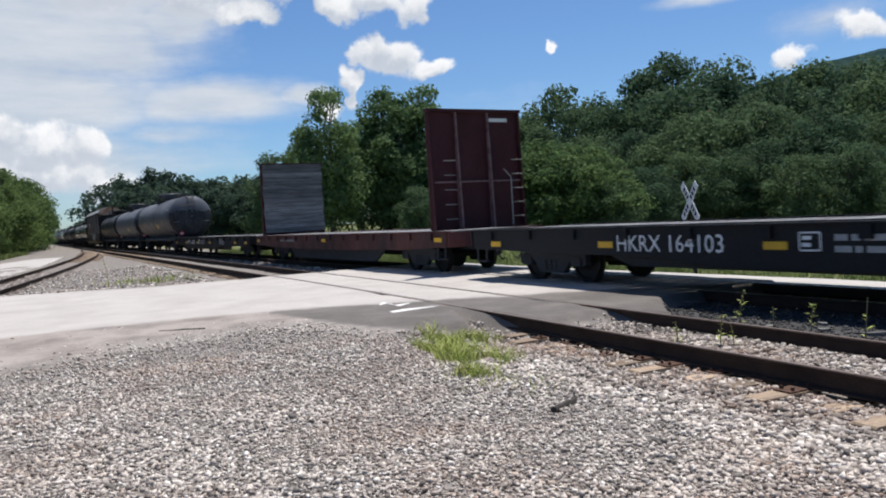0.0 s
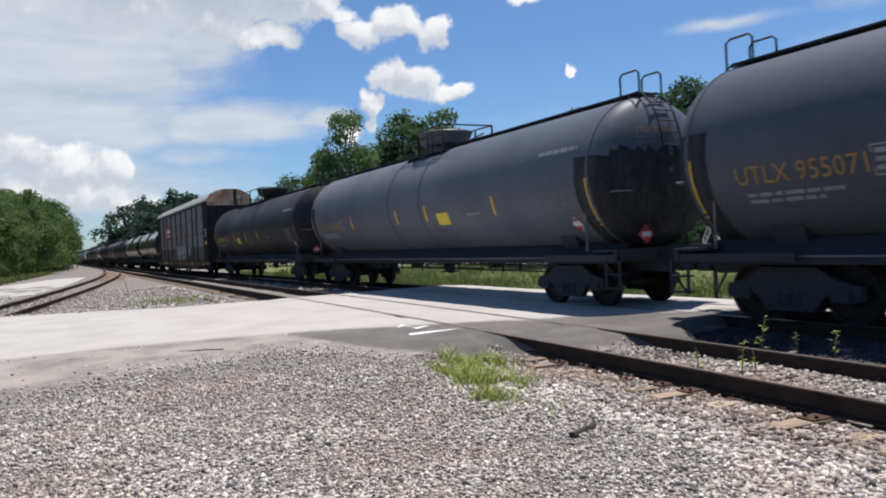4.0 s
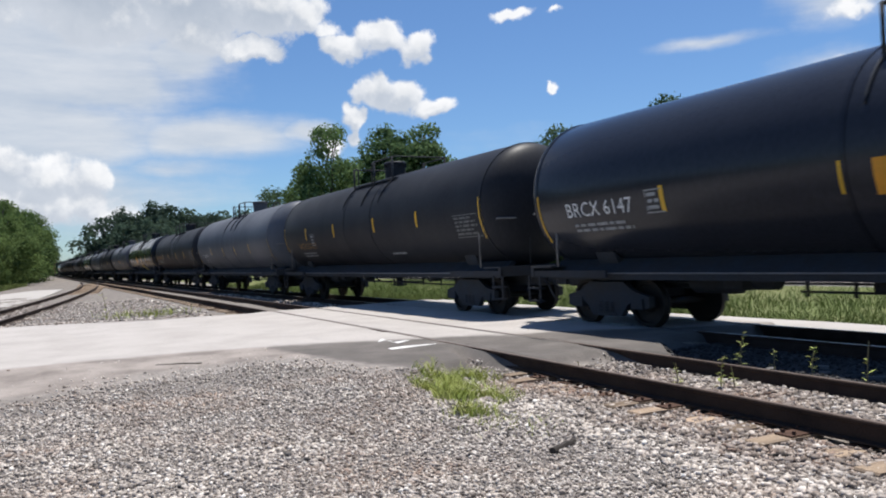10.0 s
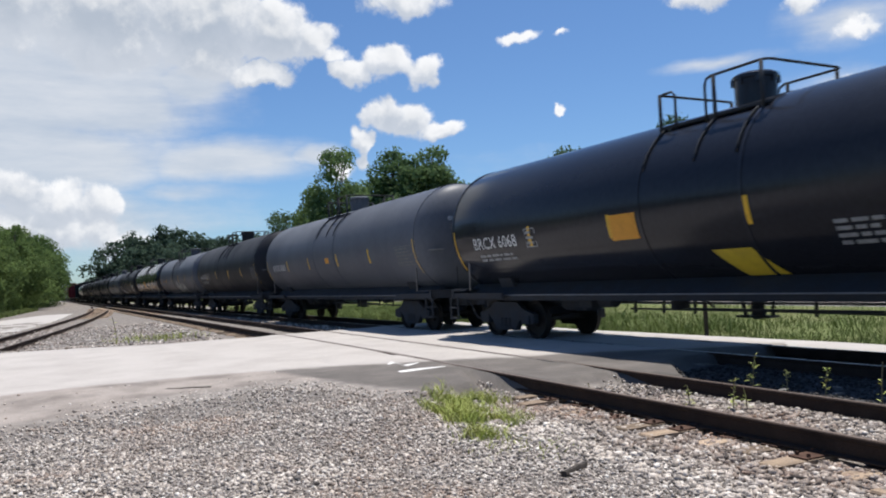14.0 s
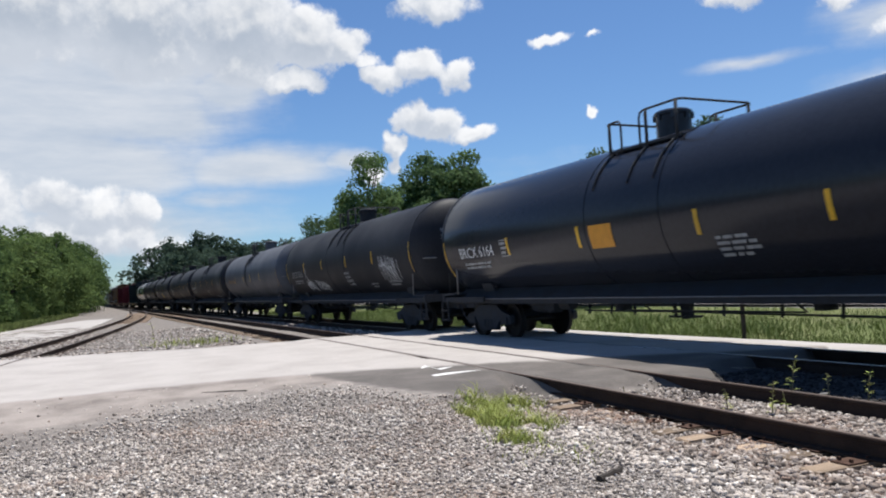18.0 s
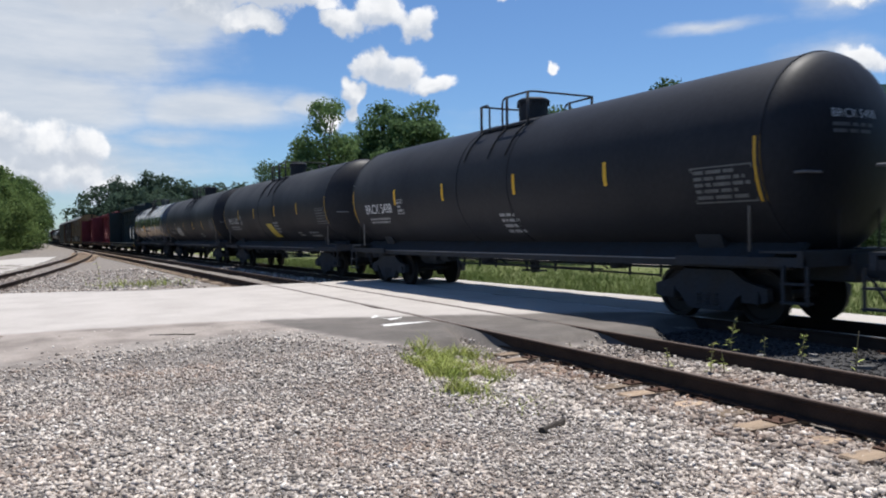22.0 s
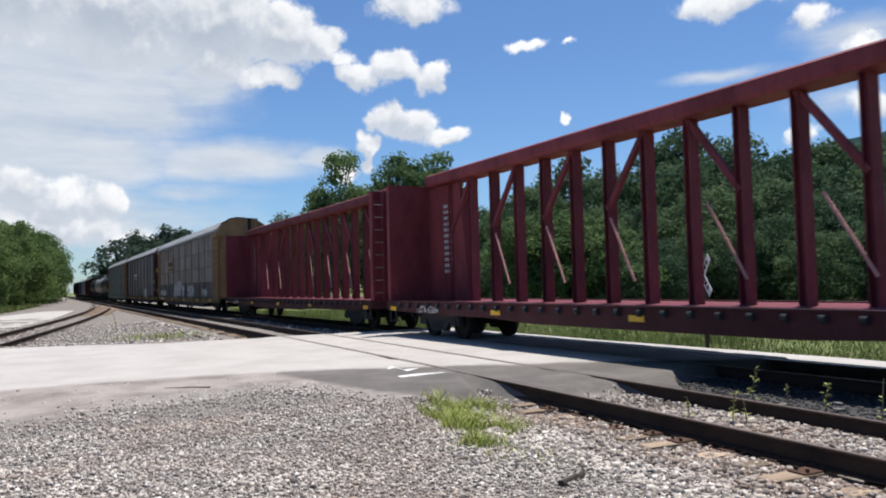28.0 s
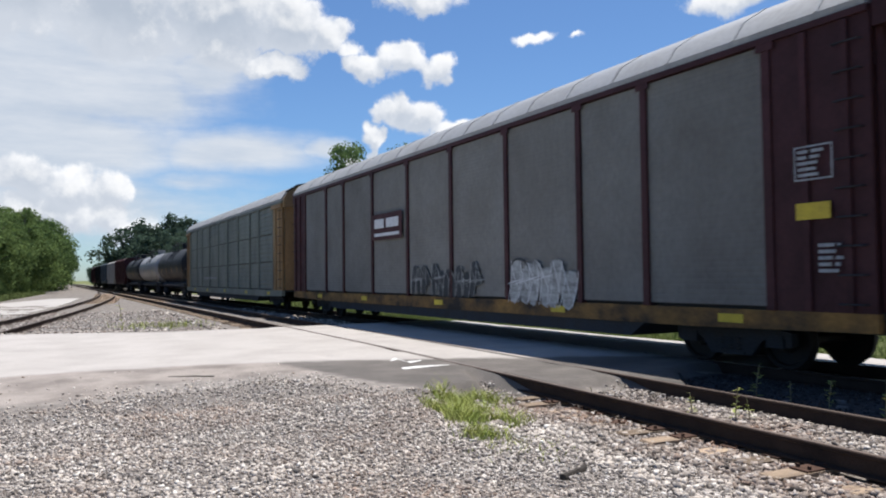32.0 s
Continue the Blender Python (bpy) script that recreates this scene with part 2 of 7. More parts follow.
RAILTOP = mat("worn_rail_head", (0.17, 0.13, 0.11), 0.5, metal=0.4, var=0.3, scale=5, fine=60, bump=0.05)
RAILSHINE = mat("polished_rail_head", (0.5, 0.49, 0.48), 0.3, metal=0.9, var=0.15, scale=5, fine=60, bump=0.03)
TIE = mat("weathered_tie_wood", (0.36, 0.27, 0.19), 0.9, var=0.5, scale=3, fine=25, bump=0.5, second=(0.17, 0.125, 0.09), stretch=(0.3, 4, 2), rand=0.45)
PLATE = mat("rusty_tie_plate", (0.075, 0.038, 0.024), 0.85, var=0.4, scale=10, fine=80, bump=0.2)
MAROON = mat("maroon_paint", (0.062, 0.018, 0.021), 0.65, var=0.3, scale=1.3, fine=20, bump=0.05, second=(0.045, 0.013, 0.015), stretch=(1, 1, 0.4), spec=0.2)
RED = mat("faded_red_paint", (0.195, 0.045, 0.054), 0.65, var=0.3, scale=1.3, fine=20, bump=0.05, second=(0.11, 0.026, 0.032), stretch=(1, 1, 0.4), spec=0.15)
DARKBEAM = mat("dark_green_black_paint", (0.014, 0.026, 0.029), 0.6, var=0.3, scale=1.3, fine=20, bump=0.05, second=(0.026, 0.034, 0.036))
FLATBLACK = mat("flat_car_black", (0.016, 0.018, 0.021), 0.65, var=0.35, scale=1.5, fine=20, bump=0.06, second=(0.021, 0.02, 0.02), spec=0.12)
PLANK = mat("weathered_planks", (0.2, 0.2, 0.205), 0.85, var=0.5, scale=2, fine=18, bump=0.4, second=(0.075, 0.075, 0.08), stretch=(0.5, 1, 6), rand=0.35)
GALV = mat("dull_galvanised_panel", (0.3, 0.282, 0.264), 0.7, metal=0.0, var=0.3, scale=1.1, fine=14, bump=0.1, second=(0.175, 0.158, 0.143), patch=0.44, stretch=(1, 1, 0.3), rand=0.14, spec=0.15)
GALVDK = mat("sooty_lower_panel", (0.16, 0.143, 0.13), 0.75, var=0.35, scale=1.1, fine=14, bump=0.1, second=(0.085, 0.074, 0.066), patch=0.46, stretch=(1, 1, 0.3), rand=0.16, spec=0.12)
GRIME = mat("dark_grime_run", (0.028, 0.028, 0.031), 0.7, var=0.5, scale=2.2, fine=14, second=(0.06, 0.062, 0.068), patch=0.52, stretch=(1, 2.4, 0.4), spec=0.1)
GALVG = mat("greenish_galvanised_panel", (0.2, 0.22, 0.195), 0.55, metal=0.1, var=0.25, scale=1.1, fine=14, bump=0.1, second=(0.14, 0.155, 0.138), stretch=(1, 1, 0.35), rand=0.08)
ROOFM = mat("grey_rack_roof", (0.36, 0.36, 0.36), 0.5, metal=0.1, var=0.2, scale=0.8, fine=12, bump=0.05, second=(0.29, 0.285, 0.28))
POSTDK = mat("dark_rack_post", (0.024, 0.023, 0.025), 0.65, var=0.3, scale=2, second=(0.035, 0.03, 0.028), spec=0.15)
PANELG = mat("faded_grey_stencil", (0.15, 0.155, 0.16), 0.65, var=0.35, scale=8)
YELLOW = mat("faded_yellow_paint", (0.3, 0.185, 0.085), 0.6, var=0.3, scale=1.5, fine=15, bump=0.05, second=(0.16, 0.095, 0.048), stretch=(1, 1, 0.4))
BROWN = mat("brown_rack_paint", (0.066, 0.024, 0.027), 0.6, var=0.3, scale=1.5, fine=15, bump=0.05, second=(0.04, 0.016, 0.018), spec=0.2)
GALVS = mat("smooth_olive_grey_panel", (0.2, 0.197, 0.183), 0.65, var=0.22, scale=0.7, fine=9, bump=0.04, second=(0.155, 0.148, 0.135), patch=0.47, stretch=(1, 1, 0.8), rand=0.1, spec=0.15)
RIBPALE = mat("pale_rib_paint", (0.2, 0.125, 0.125), 0.7, var=0.4, scale=4, second=(0.09, 0.04, 0.042))
MAROONSILL = mat("patchy_maroon_sill", (0.095, 0.03, 0.027), 0.7, var=0.3, scale=0.9, fine=14, bump=0.06, second=(0.022, 0.014, 0.014), stretch=(1, 1, 0.3))
RUSTY = mat("rust_stained_paint", (0.6, 0.42, 0.3), 0.7, var=0.3, scale=1.6, fine=15, second=(0.34, 0.14, 0.07), patch=0.48)
STRIP = mat("yellow_reflector", (0.72, 0.42, 0.03), 0.4, var=0.15, scale=6)
ORANGE = mat("orange_placard", (0.75, 0.33, 0.03), 0.45, var=0.15, scale=6)
YPATCH = mat("yellow_patch", (0.66, 0.5, 0.05), 0.5, var=0.25, scale=3, second=(0.5, 0.36, 0.05))
WHITE = mat("white_stencil", (0.7, 0.71, 0.72), 0.6, var=0.2, scale=8)
DULLWHITE = mat("worn_white_stencil", (0.32, 0.33, 0.34), 0.65, var=0.35, scale=8)
GOLD = mat("orange_stencil", (0.38, 0.21, 0.07), 0.6, var=0.25, scale=8)
REDSIGN = mat("red_sign_paint", (0.5, 0.05, 0.05), 0.55, var=0.2, scale=3)
GRIMEYEL = mat("grimy_yellow_sill", (0.34, 0.18, 0.045), 0.7, var=0.4, scale=1.3, fine=15, bump=0.05, second=(0.03, 0.024, 0.02), patch=0.41, stretch=(1, 0.6, 1))
SPILL = mat("white_spill_stain", (0.2, 0.205, 0.21), 0.6, var=0.5, scale=2.2, fine=14, second=(0.018, 0.019, 0.021), patch=0.46, stretch=(1, 2.4, 0.4))
SPRAY = mat("spray_paint_white", (0.42, 0.43, 0.42), 0.6, var=0.5, scale=2.6, fine=9, second=(0.13, 0.125, 0.12), patch=0.5, stretch=(1, 1, 3))
SPRAYDK = mat("spray_paint_dark", (0.035, 0.04, 0.045), 0.6, var=0.3, scale=3)
TEALP = mat("spray_paint_pink", (0.4, 0.16, 0.16), 0.6, var=0.3, scale=3)


# ---- mesh tools ----
class Shape:
    """Collects vertices and faces for one mesh."""

    def __init__(self):
        self.v, self.f = [], []

    def add(self, verts, faces):
        k = len(self.v)
        self.v += [tuple(p) for p in verts]
        self.f += [tuple(i + k for i in q) for q in faces]
        return self

    def box(self, x0, x1, y0, y1, z0, z1, bevel=0.0):
        if bevel:
            b = bevel
            self.prism_y([(x0 + b, z0), (x1 - b, z0), (x1, z0 + b), (x1, z1 - b), (x1 - b, z1), (x0 + b, z1), (x0, z1 - b), (x0, z0 + b)], y0, y1)
            return self
        vs = [(x, y, z) for x in (x0, x1) for y in (y0, y1) for z in (z0, z1)]
        return self.add(vs, [(0, 1, 3, 2), (4, 6, 7, 5), (0, 4, 5, 1), (2, 3, 7, 6), (0, 2, 6, 4), (1, 5, 7, 3)])

    def prism_y(self, prof, y0, y1):
        n = len(prof)
        vs = [(x, y0, z) for x, z in prof] + [(x, y1, z) for x, z in prof]
        fs = [(i, (i + 1) % n, n + (i + 1) % n, n + i) for i in range(n)]
        return self.add(vs, fs + [tuple(range(n))[::-1], tuple(range(n, 2 * n))])

    def prism_x(self, prof, x0, x1):
        n = len(prof)
        vs = [(x0, y, z) for y, z in prof] + [(x1, y, z) for y, z in prof]
        fs = [(i, (i + 1) % n, n + (i + 1) % n, n + i) for i in range(n)]
        return self.add(vs, fs + [tuple(range(n))[::-1], tuple(range(n, 2 * n))])

    def prism_z(self, prof, z0, z1):
        n = len(prof)
        vs = [(x, y, z0) for x, y in prof] + [(x, y, z1) for x, y in prof]
        fs = [(i, (i + 1) % n, n + (i + 1) % n, n + i) for i in range(n)]
        return self.add(vs, fs + [tuple(range(n))[::-1], tuple(range(n, 2 * n))])

    def lathe(self, prof, axis="y", c=(0, 0), n=24):
        """prof: (along, radius) pairs; c: the other two coordinates of the axis."""
        k = len(prof)
        vs, fs = [], []
        for a, r in prof:
            for i in range(n):
                t = 2 * math.pi * i / n
                u, w = c[0] + r * math.cos(t), c[1] + r * math.sin(t)
                vs.append((u, a, w) if axis == "y" else (a, u, w) if axis == "x" else (u, w, a))
        for j in range(k - 1):
            for i in range(n):
                fs.append((j * n + i, j * n + (i + 1) % n, (j + 1) * n + (i + 1) % n, (j + 1) * n + i))
        if prof[0][1] > 1e-6:
            fs.append(tuple(range(n))[::-1])
        if prof[-1][1] > 1e-6:
            fs.append(tuple(range((k - 1) * n, k * n)))
        return self.add(vs, fs)

    def tube(self, pts, r, n=6):
        pts = [Vector(p) for p in pts]
        vs, fs = [], []
        for j, p in enumerate(pts):
            d = (pts[min(j + 1, len(pts) - 1)] - pts[max(j - 1, 0)]).normalized()
            a = d.cross(Vector((0, 0, 1)) if abs(d.z) < 0.9 else Vector((1, 0, 0))).normalized()
            b = d.cross(a)
            for i in range(n):
                t = 2 * math.pi * i / n
                vs.append(p + a * (r * math.cos(t)) + b * (r * math.sin(t)))
        for j in range(len(pts) - 1):
            for i in range(n):
                fs.append((j * n + i, j * n + (i + 1) % n, (j + 1) * n + (i + 1) % n, (j + 1) * n + i))
        fs += [tuple(range(n))[::-1], tuple(range((len(pts) - 1) * n, len(pts) * n))]
        return self.add(vs, fs)

    def beam(self, p, q, w, h):
        """A square bar from p to q."""
        p, q = Vector(p), Vector(q)
        d = (q - p).normalized()
        a = d.cross(Vector((1, 0, 0)) if abs(d.x) < 0.9 else Vector((0, 0, 1))).normalized()
        b = d.cross(a)
        vs = [e + a * (s * w / 2) + b * (t * h / 2) for e in (p, q) for s, t in ((-1, -1), (1, -1), (1, 1), (-1, 1))]
        return self.add(vs, [(3, 2, 1, 0), (4, 5, 6, 7), (0, 1, 5, 4), (1, 2, 6, 5), (2, 3, 7, 6), (3, 0, 4, 7)])

    def mesh(self, name, material, smooth=False):
        me = bpy.data.meshes.new(name)
        me.from_pydata(self.v, [], self.f)
        bm = bmesh.new()
        bm.from_mesh(me)
        bmesh.ops.recalc_face_normals(bm, faces=bm.faces)
        bm.to_mesh(me)
        bm.free()
        me.materials.append(material)
        if smooth:
            me.shade_smooth()
            if smooth is not True:
                me.set_sharp_from_angle(angle=radians(smooth))
        return me


def part(name, shape, material, parent, label="", smooth=False, at=None, kind=""):
    """One mesh object under a thing or under a part."""
    me = shape if isinstance(shape, bpy.types.Mesh) else shape.mesh(name, material, smooth)
    ob = new(name, me)
    ob.parent = parent
    if at is not None:
        ob.location = at
    if label or kind:
        tagged(ob, label, kind=kind)
    return ob


def thing(name, label, category, group="", kind="", at=(0, 0, 0)):
    ob = new(name)
    ob.location = at
    ob.empty_display_size = 0.2
    return tagged(ob, label, category, group, kind)


TEXTS = {}


def text_verts(body, size):
    """Outline mesh of a line of writing in the built-in font: vertices (u, v) and faces."""
    key = (body, size)
    if key not in TEXTS:
        cu = bpy.data.curves.new("writing", "FONT")
        cu.body, cu.size, cu.resolution_u = body, size, 2
        ob = bpy.data.objects.new("writing", cu)
        scene.collection.objects.link(ob)
        dg = bpy.context.evaluated_depsgraph_get()
        me = bpy.data.meshes.new_from_object(ob.evaluated_get(dg))
        TEXTS[key] = ([(v.co.x, v.co.y) for v in me.vertices], [tuple(p.vertices) for p in me.polygons])
        bpy.data.objects.remove(ob)
        bpy.data.meshes.remove(me)
        bpy.data.curves.remove(cu)
    return TEXTS[key]

# ---- the train ----
MAIN_X, SPEED = 11.3, 17.45  # the main track's centre line; metres a second towards -y
STORE = {}


def cached(key, build):
    if key not in STORE:
        STORE[key] = build()
    return STORE[key]


def wheelset_mesh():
    s = Shape()
    s.lathe([(-1.08, 0.001), (-1.08, 0.1), (-0.98, 0.11), (-0.98, 0.07), (0.98, 0.07), (0.98, 0.11), (1.08, 0.1), (1.08, 0.001)], "x", n=12)
    for k in (-1, 1):
        prof = [(k * 0.68, 0.001), (k * 0.68, 0.15), (k * 0.7, 0.2), (k * 0.705, 0.38), (k * 0.68, 0.4), (k * 0.68, 0.487), (k * 0.712, 0.487), (k * 0.724, 0.462), (k * 0.815, 0.455), (k * 0.815, 0.39), (k * 0.77, 0.37), (k * 0.76, 0.2), (k * 0.81, 0.16), (k * 0.81, 0.001)]
        s.lathe(prof, "x", n=32)
    return s.mesh("wheelset", WHEEL, 35)


def side_frame_mesh():
    out = [(-1.2, 0.4), (-1.2, 0.6), (-0.78, 0.7), (-0.5, 0.88), (0.5, 0.88), (0.78, 0.7), (1.2, 0.6), (1.2, 0.4), (1.08, 0.36), (1.08, 0.5), (0.72, 0.5), (0.6, 0.42), (0.42, 0.2), (-0.42, 0.2), (-0.6, 0.42), (-0.72, 0.5), (-1.08, 0.5), (-1.08, 0.36)]
    s = Shape().prism_x(out, -0.07, 0.07)
    for y in (-0.89, 0.89):
        s.box(-0.1, 0.1, y - 0.16, y + 0.16, 0.36, 0.56)
    s.box(-0.09, 0.09, -0.3, 0.3, 0.2, 0.26)
    return s.mesh("side_frame", STEEL, 30)


def spring_mesh():
    pts = [(0.065 * math.cos(a * 0.9), 0.065 * math.sin(a * 0.9), 0.27 + 0.22 * a / 28) for a in range(29)]
    return Shape().tube(pts, 0.017, 5).mesh("spring", STEEL, True)


def add_truck(car, y):
    tr = part("truck", cached("bolster", lambda: Shape().box(-1.0, 1.0, -0.2, 0.2, 0.5, 0.74, 0.05).box(-0.25, 0.25, -0.25, 0.25, 0.74, 0.86).mesh("truck", STEEL)), STEEL, car, "grimy black two-axle truck", at=(0, y, 0))
    for x in (-1.0, 1.0):
        part("side_frame", cached("side_frame", side_frame_mesh), STEEL, tr, at=(x, 0, 0))
        if x < 0:
            for y2 in (-0.18, 0.0, 0.18):
                part("spring", cached("spring", spring_mesh), STEEL, tr, at=(x * 1.03, y2, 0))
    for k in (-0.89, 0.89):
        part("wheelset", cached("wheelset", wheelset_mesh), WHEEL, tr, at=(0, k, 0.457))
    return tr


def coupler_mesh():
    s = Shape().box(-0.09, 0.09, -0.62, 0.1, 0.78, 0.98, 0.03)
    s.prism_z([(-0.17, 0.05), (0.17, 0.05), (0.2, 0.2), (0.12, 0.34), (0.02, 0.3), (0.02, 0.22), (-0.08, 0.22), (-0.1, 0.36), (-0.2, 0.3)], 0.74, 1.02)
    return s.mesh("coupler", STEEL)


def hose_mesh():
    return Shape().tube([(0.3, -0.1, 0.85), (0.32, 0.1, 0.75), (0.3, 0.25, 0.5), (0.24, 0.33, 0.36), (0.18, 0.38, 0.42)], 0.025, 6).mesh("air_hose", STEEL, True)


def add_ends(car, half):
    """Couplers and brake hoses at both ends of a car of that half length over its couplers."""
    for k in (-1, 1):
        c = part("coupler", cached("coupler", coupler_mesh), STEEL, car, at=(0, k * (half - 0.3), 0))
        h = part("air_hose", cached("hose", hose_mesh), STEEL, car, at=(0, k * (half - 0.35), 0))
        if k < 0:
            c.rotation_euler = h.rotation_euler = (0, 0, math.pi)


def flat_text(parent, body, y, z, size, material, x, name="lettering", lean=0.0, label=""):
    """Writing on a side wall that faces -x; y is where it begins (it runs towards -y)."""
    vs, fs = text_verts(body, size)
    s = Shape().add([(x - 0.012, y - u, z + v) for u, v in vs], fs)
    return part(name, s, material, parent, label)


def bars(parent, y, z, rows, width, height, material, place, name="stencil_block", frame_too=False):
    """Small writing that cannot be read: rows of uneven bars. place maps (y, z) to a point of the surface."""
    s = Shape()
    rg = random.Random(int(abs(y * 97 + z * 31)))
    dz = height / rows
    for i in range(rows):
        u = 0.0
        end = width * rg.uniform(0.7, 1.0)
        while u < end - 0.04:
            w = min(rg.uniform(0.1, 0.34), end - u)
            zz = z - i * dz
            s.add([place(y - u, zz), place(y - u - w, zz), place(y - u - w, zz - dz * 0.55), place(y - u, zz - dz * 0.55)], [(0, 1, 2, 3)])
            u += w + 0.05
    if frame_too:
        a, b, c, d, e = y + 0.06, y - width - 0.06, z + 0.06, z - height - 0.02, 0.025
        for p0, p1, q0, q1 in ((a, b, c, c - e), (a, b, d + e, d), (a, a - e, c, d), (b + e, b, c, d)):
            s.add([place(p0, q0), place(p1, q0), place(p1, q1), place(p0, q1)], [(0, 1, 2, 3)])
    return part(name, s, material, parent, kind="stuff")


class Tank:
    """One tank car: shell of radius r about the height zc, half length over couplers and half length of the shell."""

    def __init__(self, label, paint, length=18.45, r=1.6, zc=2.73, top="platform", over=0.5, deck=(-1.6, 1.75), dome=0.0):
        self.half, self.r, self.zc, self.top, self.deck, self.dome = length / 2, r, zc, top, deck, dome
        self.shell = self.half - over
        self.paint = paint
        self.car = thing("tank_car", label, "tank car", "cars of the train")
        self.body()

    def on(self, y, z, lift=0.008):
        """The point of the near side of the shell at that height."""
        s = max(-0.999, min(0.999, (z - self.zc) / self.r))
        c = math.sqrt(1 - s * s)
        return (-(self.r + lift) * c, y, self.zc + (self.r + lift) * s)

    def patch(self, name, y0, y1, z0, z1, material, label="", skew=0.0, lift=0.008, n=6):
        s = Shape()
        vs, fs = [], []
        for i in range(n + 1):
            z = z0 + (z1 - z0) * i / n
            d = skew * i / n
            vs += [self.on(y0 + d, z, lift), self.on(y1 + d, z, lift)]
        fs = [(2 * i, 2 * i + 1, 2 * i + 3, 2 * i + 2) for i in range(n)]
        return part(name, s.add(vs, fs), material, self.car, label)

    def letters(self, body, y, z, size, material, label=""):
        vs, fs = text_verts(body, size)
        s = Shape().add([self.on(y - u, z + v, 0.012) for u, v in vs], fs)
        return part("lettering", s, material, self.car, label)

    def head_placard(self, x, z):
        y = -self.shell - 0.12
        pl = part("hazard_placard", Shape().add([(x, y, z + 0.19), (x - 0.19, y, z), (x, y, z - 0.19), (x + 0.19, y, z), (x, y + 0.02, z + 0.19), (x - 0.19, y + 0.02, z), (x, y + 0.02, z - 0.19), (x + 0.19, y + 0.02, z)], [(0, 1, 2, 3), (7, 6, 5, 4), (0, 4, 5, 1), (1, 5, 6, 2), (2, 6, 7, 3), (3, 7, 4, 0)]), REDSIGN, self.car, "red diamond hazard placard on the end")
        part("placard_mark", Shape().add([(x - 0.11, y - 0.004, z - 0.05), (x + 0.11, y - 0.004, z - 0.05), (x + 0.11, y - 0.004, z + 0.05), (x - 0.11, y - 0.004, z + 0.05)], [(0, 1, 2, 3)]), WHITE, pl)

    def head_soot(self):
        """Dark grime over the lower part of both heads."""
        r, b, n = self.r + 0.006, 0.72, 56
        rg = random.Random(4)
        edge = [0.35 + 0.12 * rg.random() for _ in range(n)]
        for k in (-1, 1):
            prof = [(self.shell - b - 0.42, 1.0)] + [(self.shell - b + (b + 0.006) * math.cos(t), math.sin(t)) for t in np.linspace(math.pi / 2, 0.04, 12)]
            vs, fs = [], []
            for a, q in prof:
                vs += [(r * q * math.cos(2 * math.pi * i / n), k * a, self.zc + r * q * math.sin(2 * math.pi * i / n)) for i in range(n)]
            for j in range(len(prof) - 1):
                for i in range(n):
                    f = (j * n + i, j * n + (i + 1) % n, (j + 1) * n + (i + 1) % n, (j + 1) * n + i)
                    if sum(vs[v][2] for v in f) / 4 < self.zc + edge[i]:
                        fs.append(f)
            part("head_grime", Shape().add(vs, fs), GRIME, self.car, "dark grime over the tank head", smooth=True)

    def head_text(self, body, z, size, material):
        """Writing on the leading head."""
        vs, fs = text_verts(body, size)
        w = max(u for u, v in vs)
        a, b = self.r, 0.72

        def place(u, v):
            x, dz = -0.3 + u - w / 2, z + v - self.zc
            k = max(0.0, 1 - (x * x + dz * dz) / (a * a))
            return (x, -(self.shell - b) - b * math.sqrt(k) - 0.014, z + v)

        bars(self.car, 0.0, -0.08, 2, w * 0.9, 0.2, PANELG, lambda y, q: place(-y, q))
        return part("lettering", Shape().add([place(u, v) for u, v in vs], fs), material, self.car)

    def body(self):
        r, zc, sh, half = self.r, self.zc, self.shell, self.half
        car = self.car

        def shell():
            prof, b = [], 0.72
            for i in range(11):
                t = math.pi / 2 * i / 10
                prof.append((-(sh - b) - b * math.cos(t), max(0.0005, r * math.sin(t))))
            prof += [(y, r) for y in np.linspace(-(sh - b) + 1.6, (sh - b) - 1.6, 8)]
            prof += [(-a, q) for a, q in reversed(prof[:11])]
            return Shape().lathe(prof, "y", (0, zc), 56).mesh("tank", self.paint, True)

        def ring(y, w, lift):
            return Shape().lathe([(y - w, r - 0.01), (y - w, r + lift), (y + w, r + lift), (y + w, r - 0.01)], "y", (0, zc), 56)

        key = (self.paint.name, r, zc, round(sh, 2))
        part("tank", cached(("shell",) + key, shell), self.paint, car)
        for y in (-(sh - 0.72), sh - 0.72, -1.15, 1.15):
            part("weld_band", cached(("band", y) + key, lambda: ring(y, 0.035, 0.012).mesh("weld_band", self.paint, 40)), self.paint, car)
        for k in (-1, 1):
            yb = k * (half - 2.7)

            def saddle():
                s = Shape()
                ring_pts = [(math.sin(t) * (r + 0.02), zc - math.cos(t) * (r + 0.02)) for t in np.linspace(-0.7, 0.7, 15)]
                s.prism_y(ring_pts + [(0.8, 0.9), (-0.8, 0.9)], yb - 0.28, yb + 0.28)
                return s.mesh("saddle", STEEL)

            part("saddle", cached(("saddle", k) + key, saddle), STEEL, car)

            y0 = k * (half - 0.62)
            e = k * (half - 0.55)
            near = lambda p, q: (min(p, q), max(p, q))
            part("stub_sill", cached(("sill", k) + key, lambda: Shape().box(-0.3, 0.3, *near(yb - k * 1.6, e), 0.72, 1.16, 0.03).mesh("stub_sill", STEEL)), STEEL, car)
            part("end_beam", cached(("beam", k) + key, lambda: Shape().box(-1.42, 1.42, *near(y0, y0 - k * 0.1), 0.98, 1.18).mesh("end_beam", STEEL)), STEEL, car)
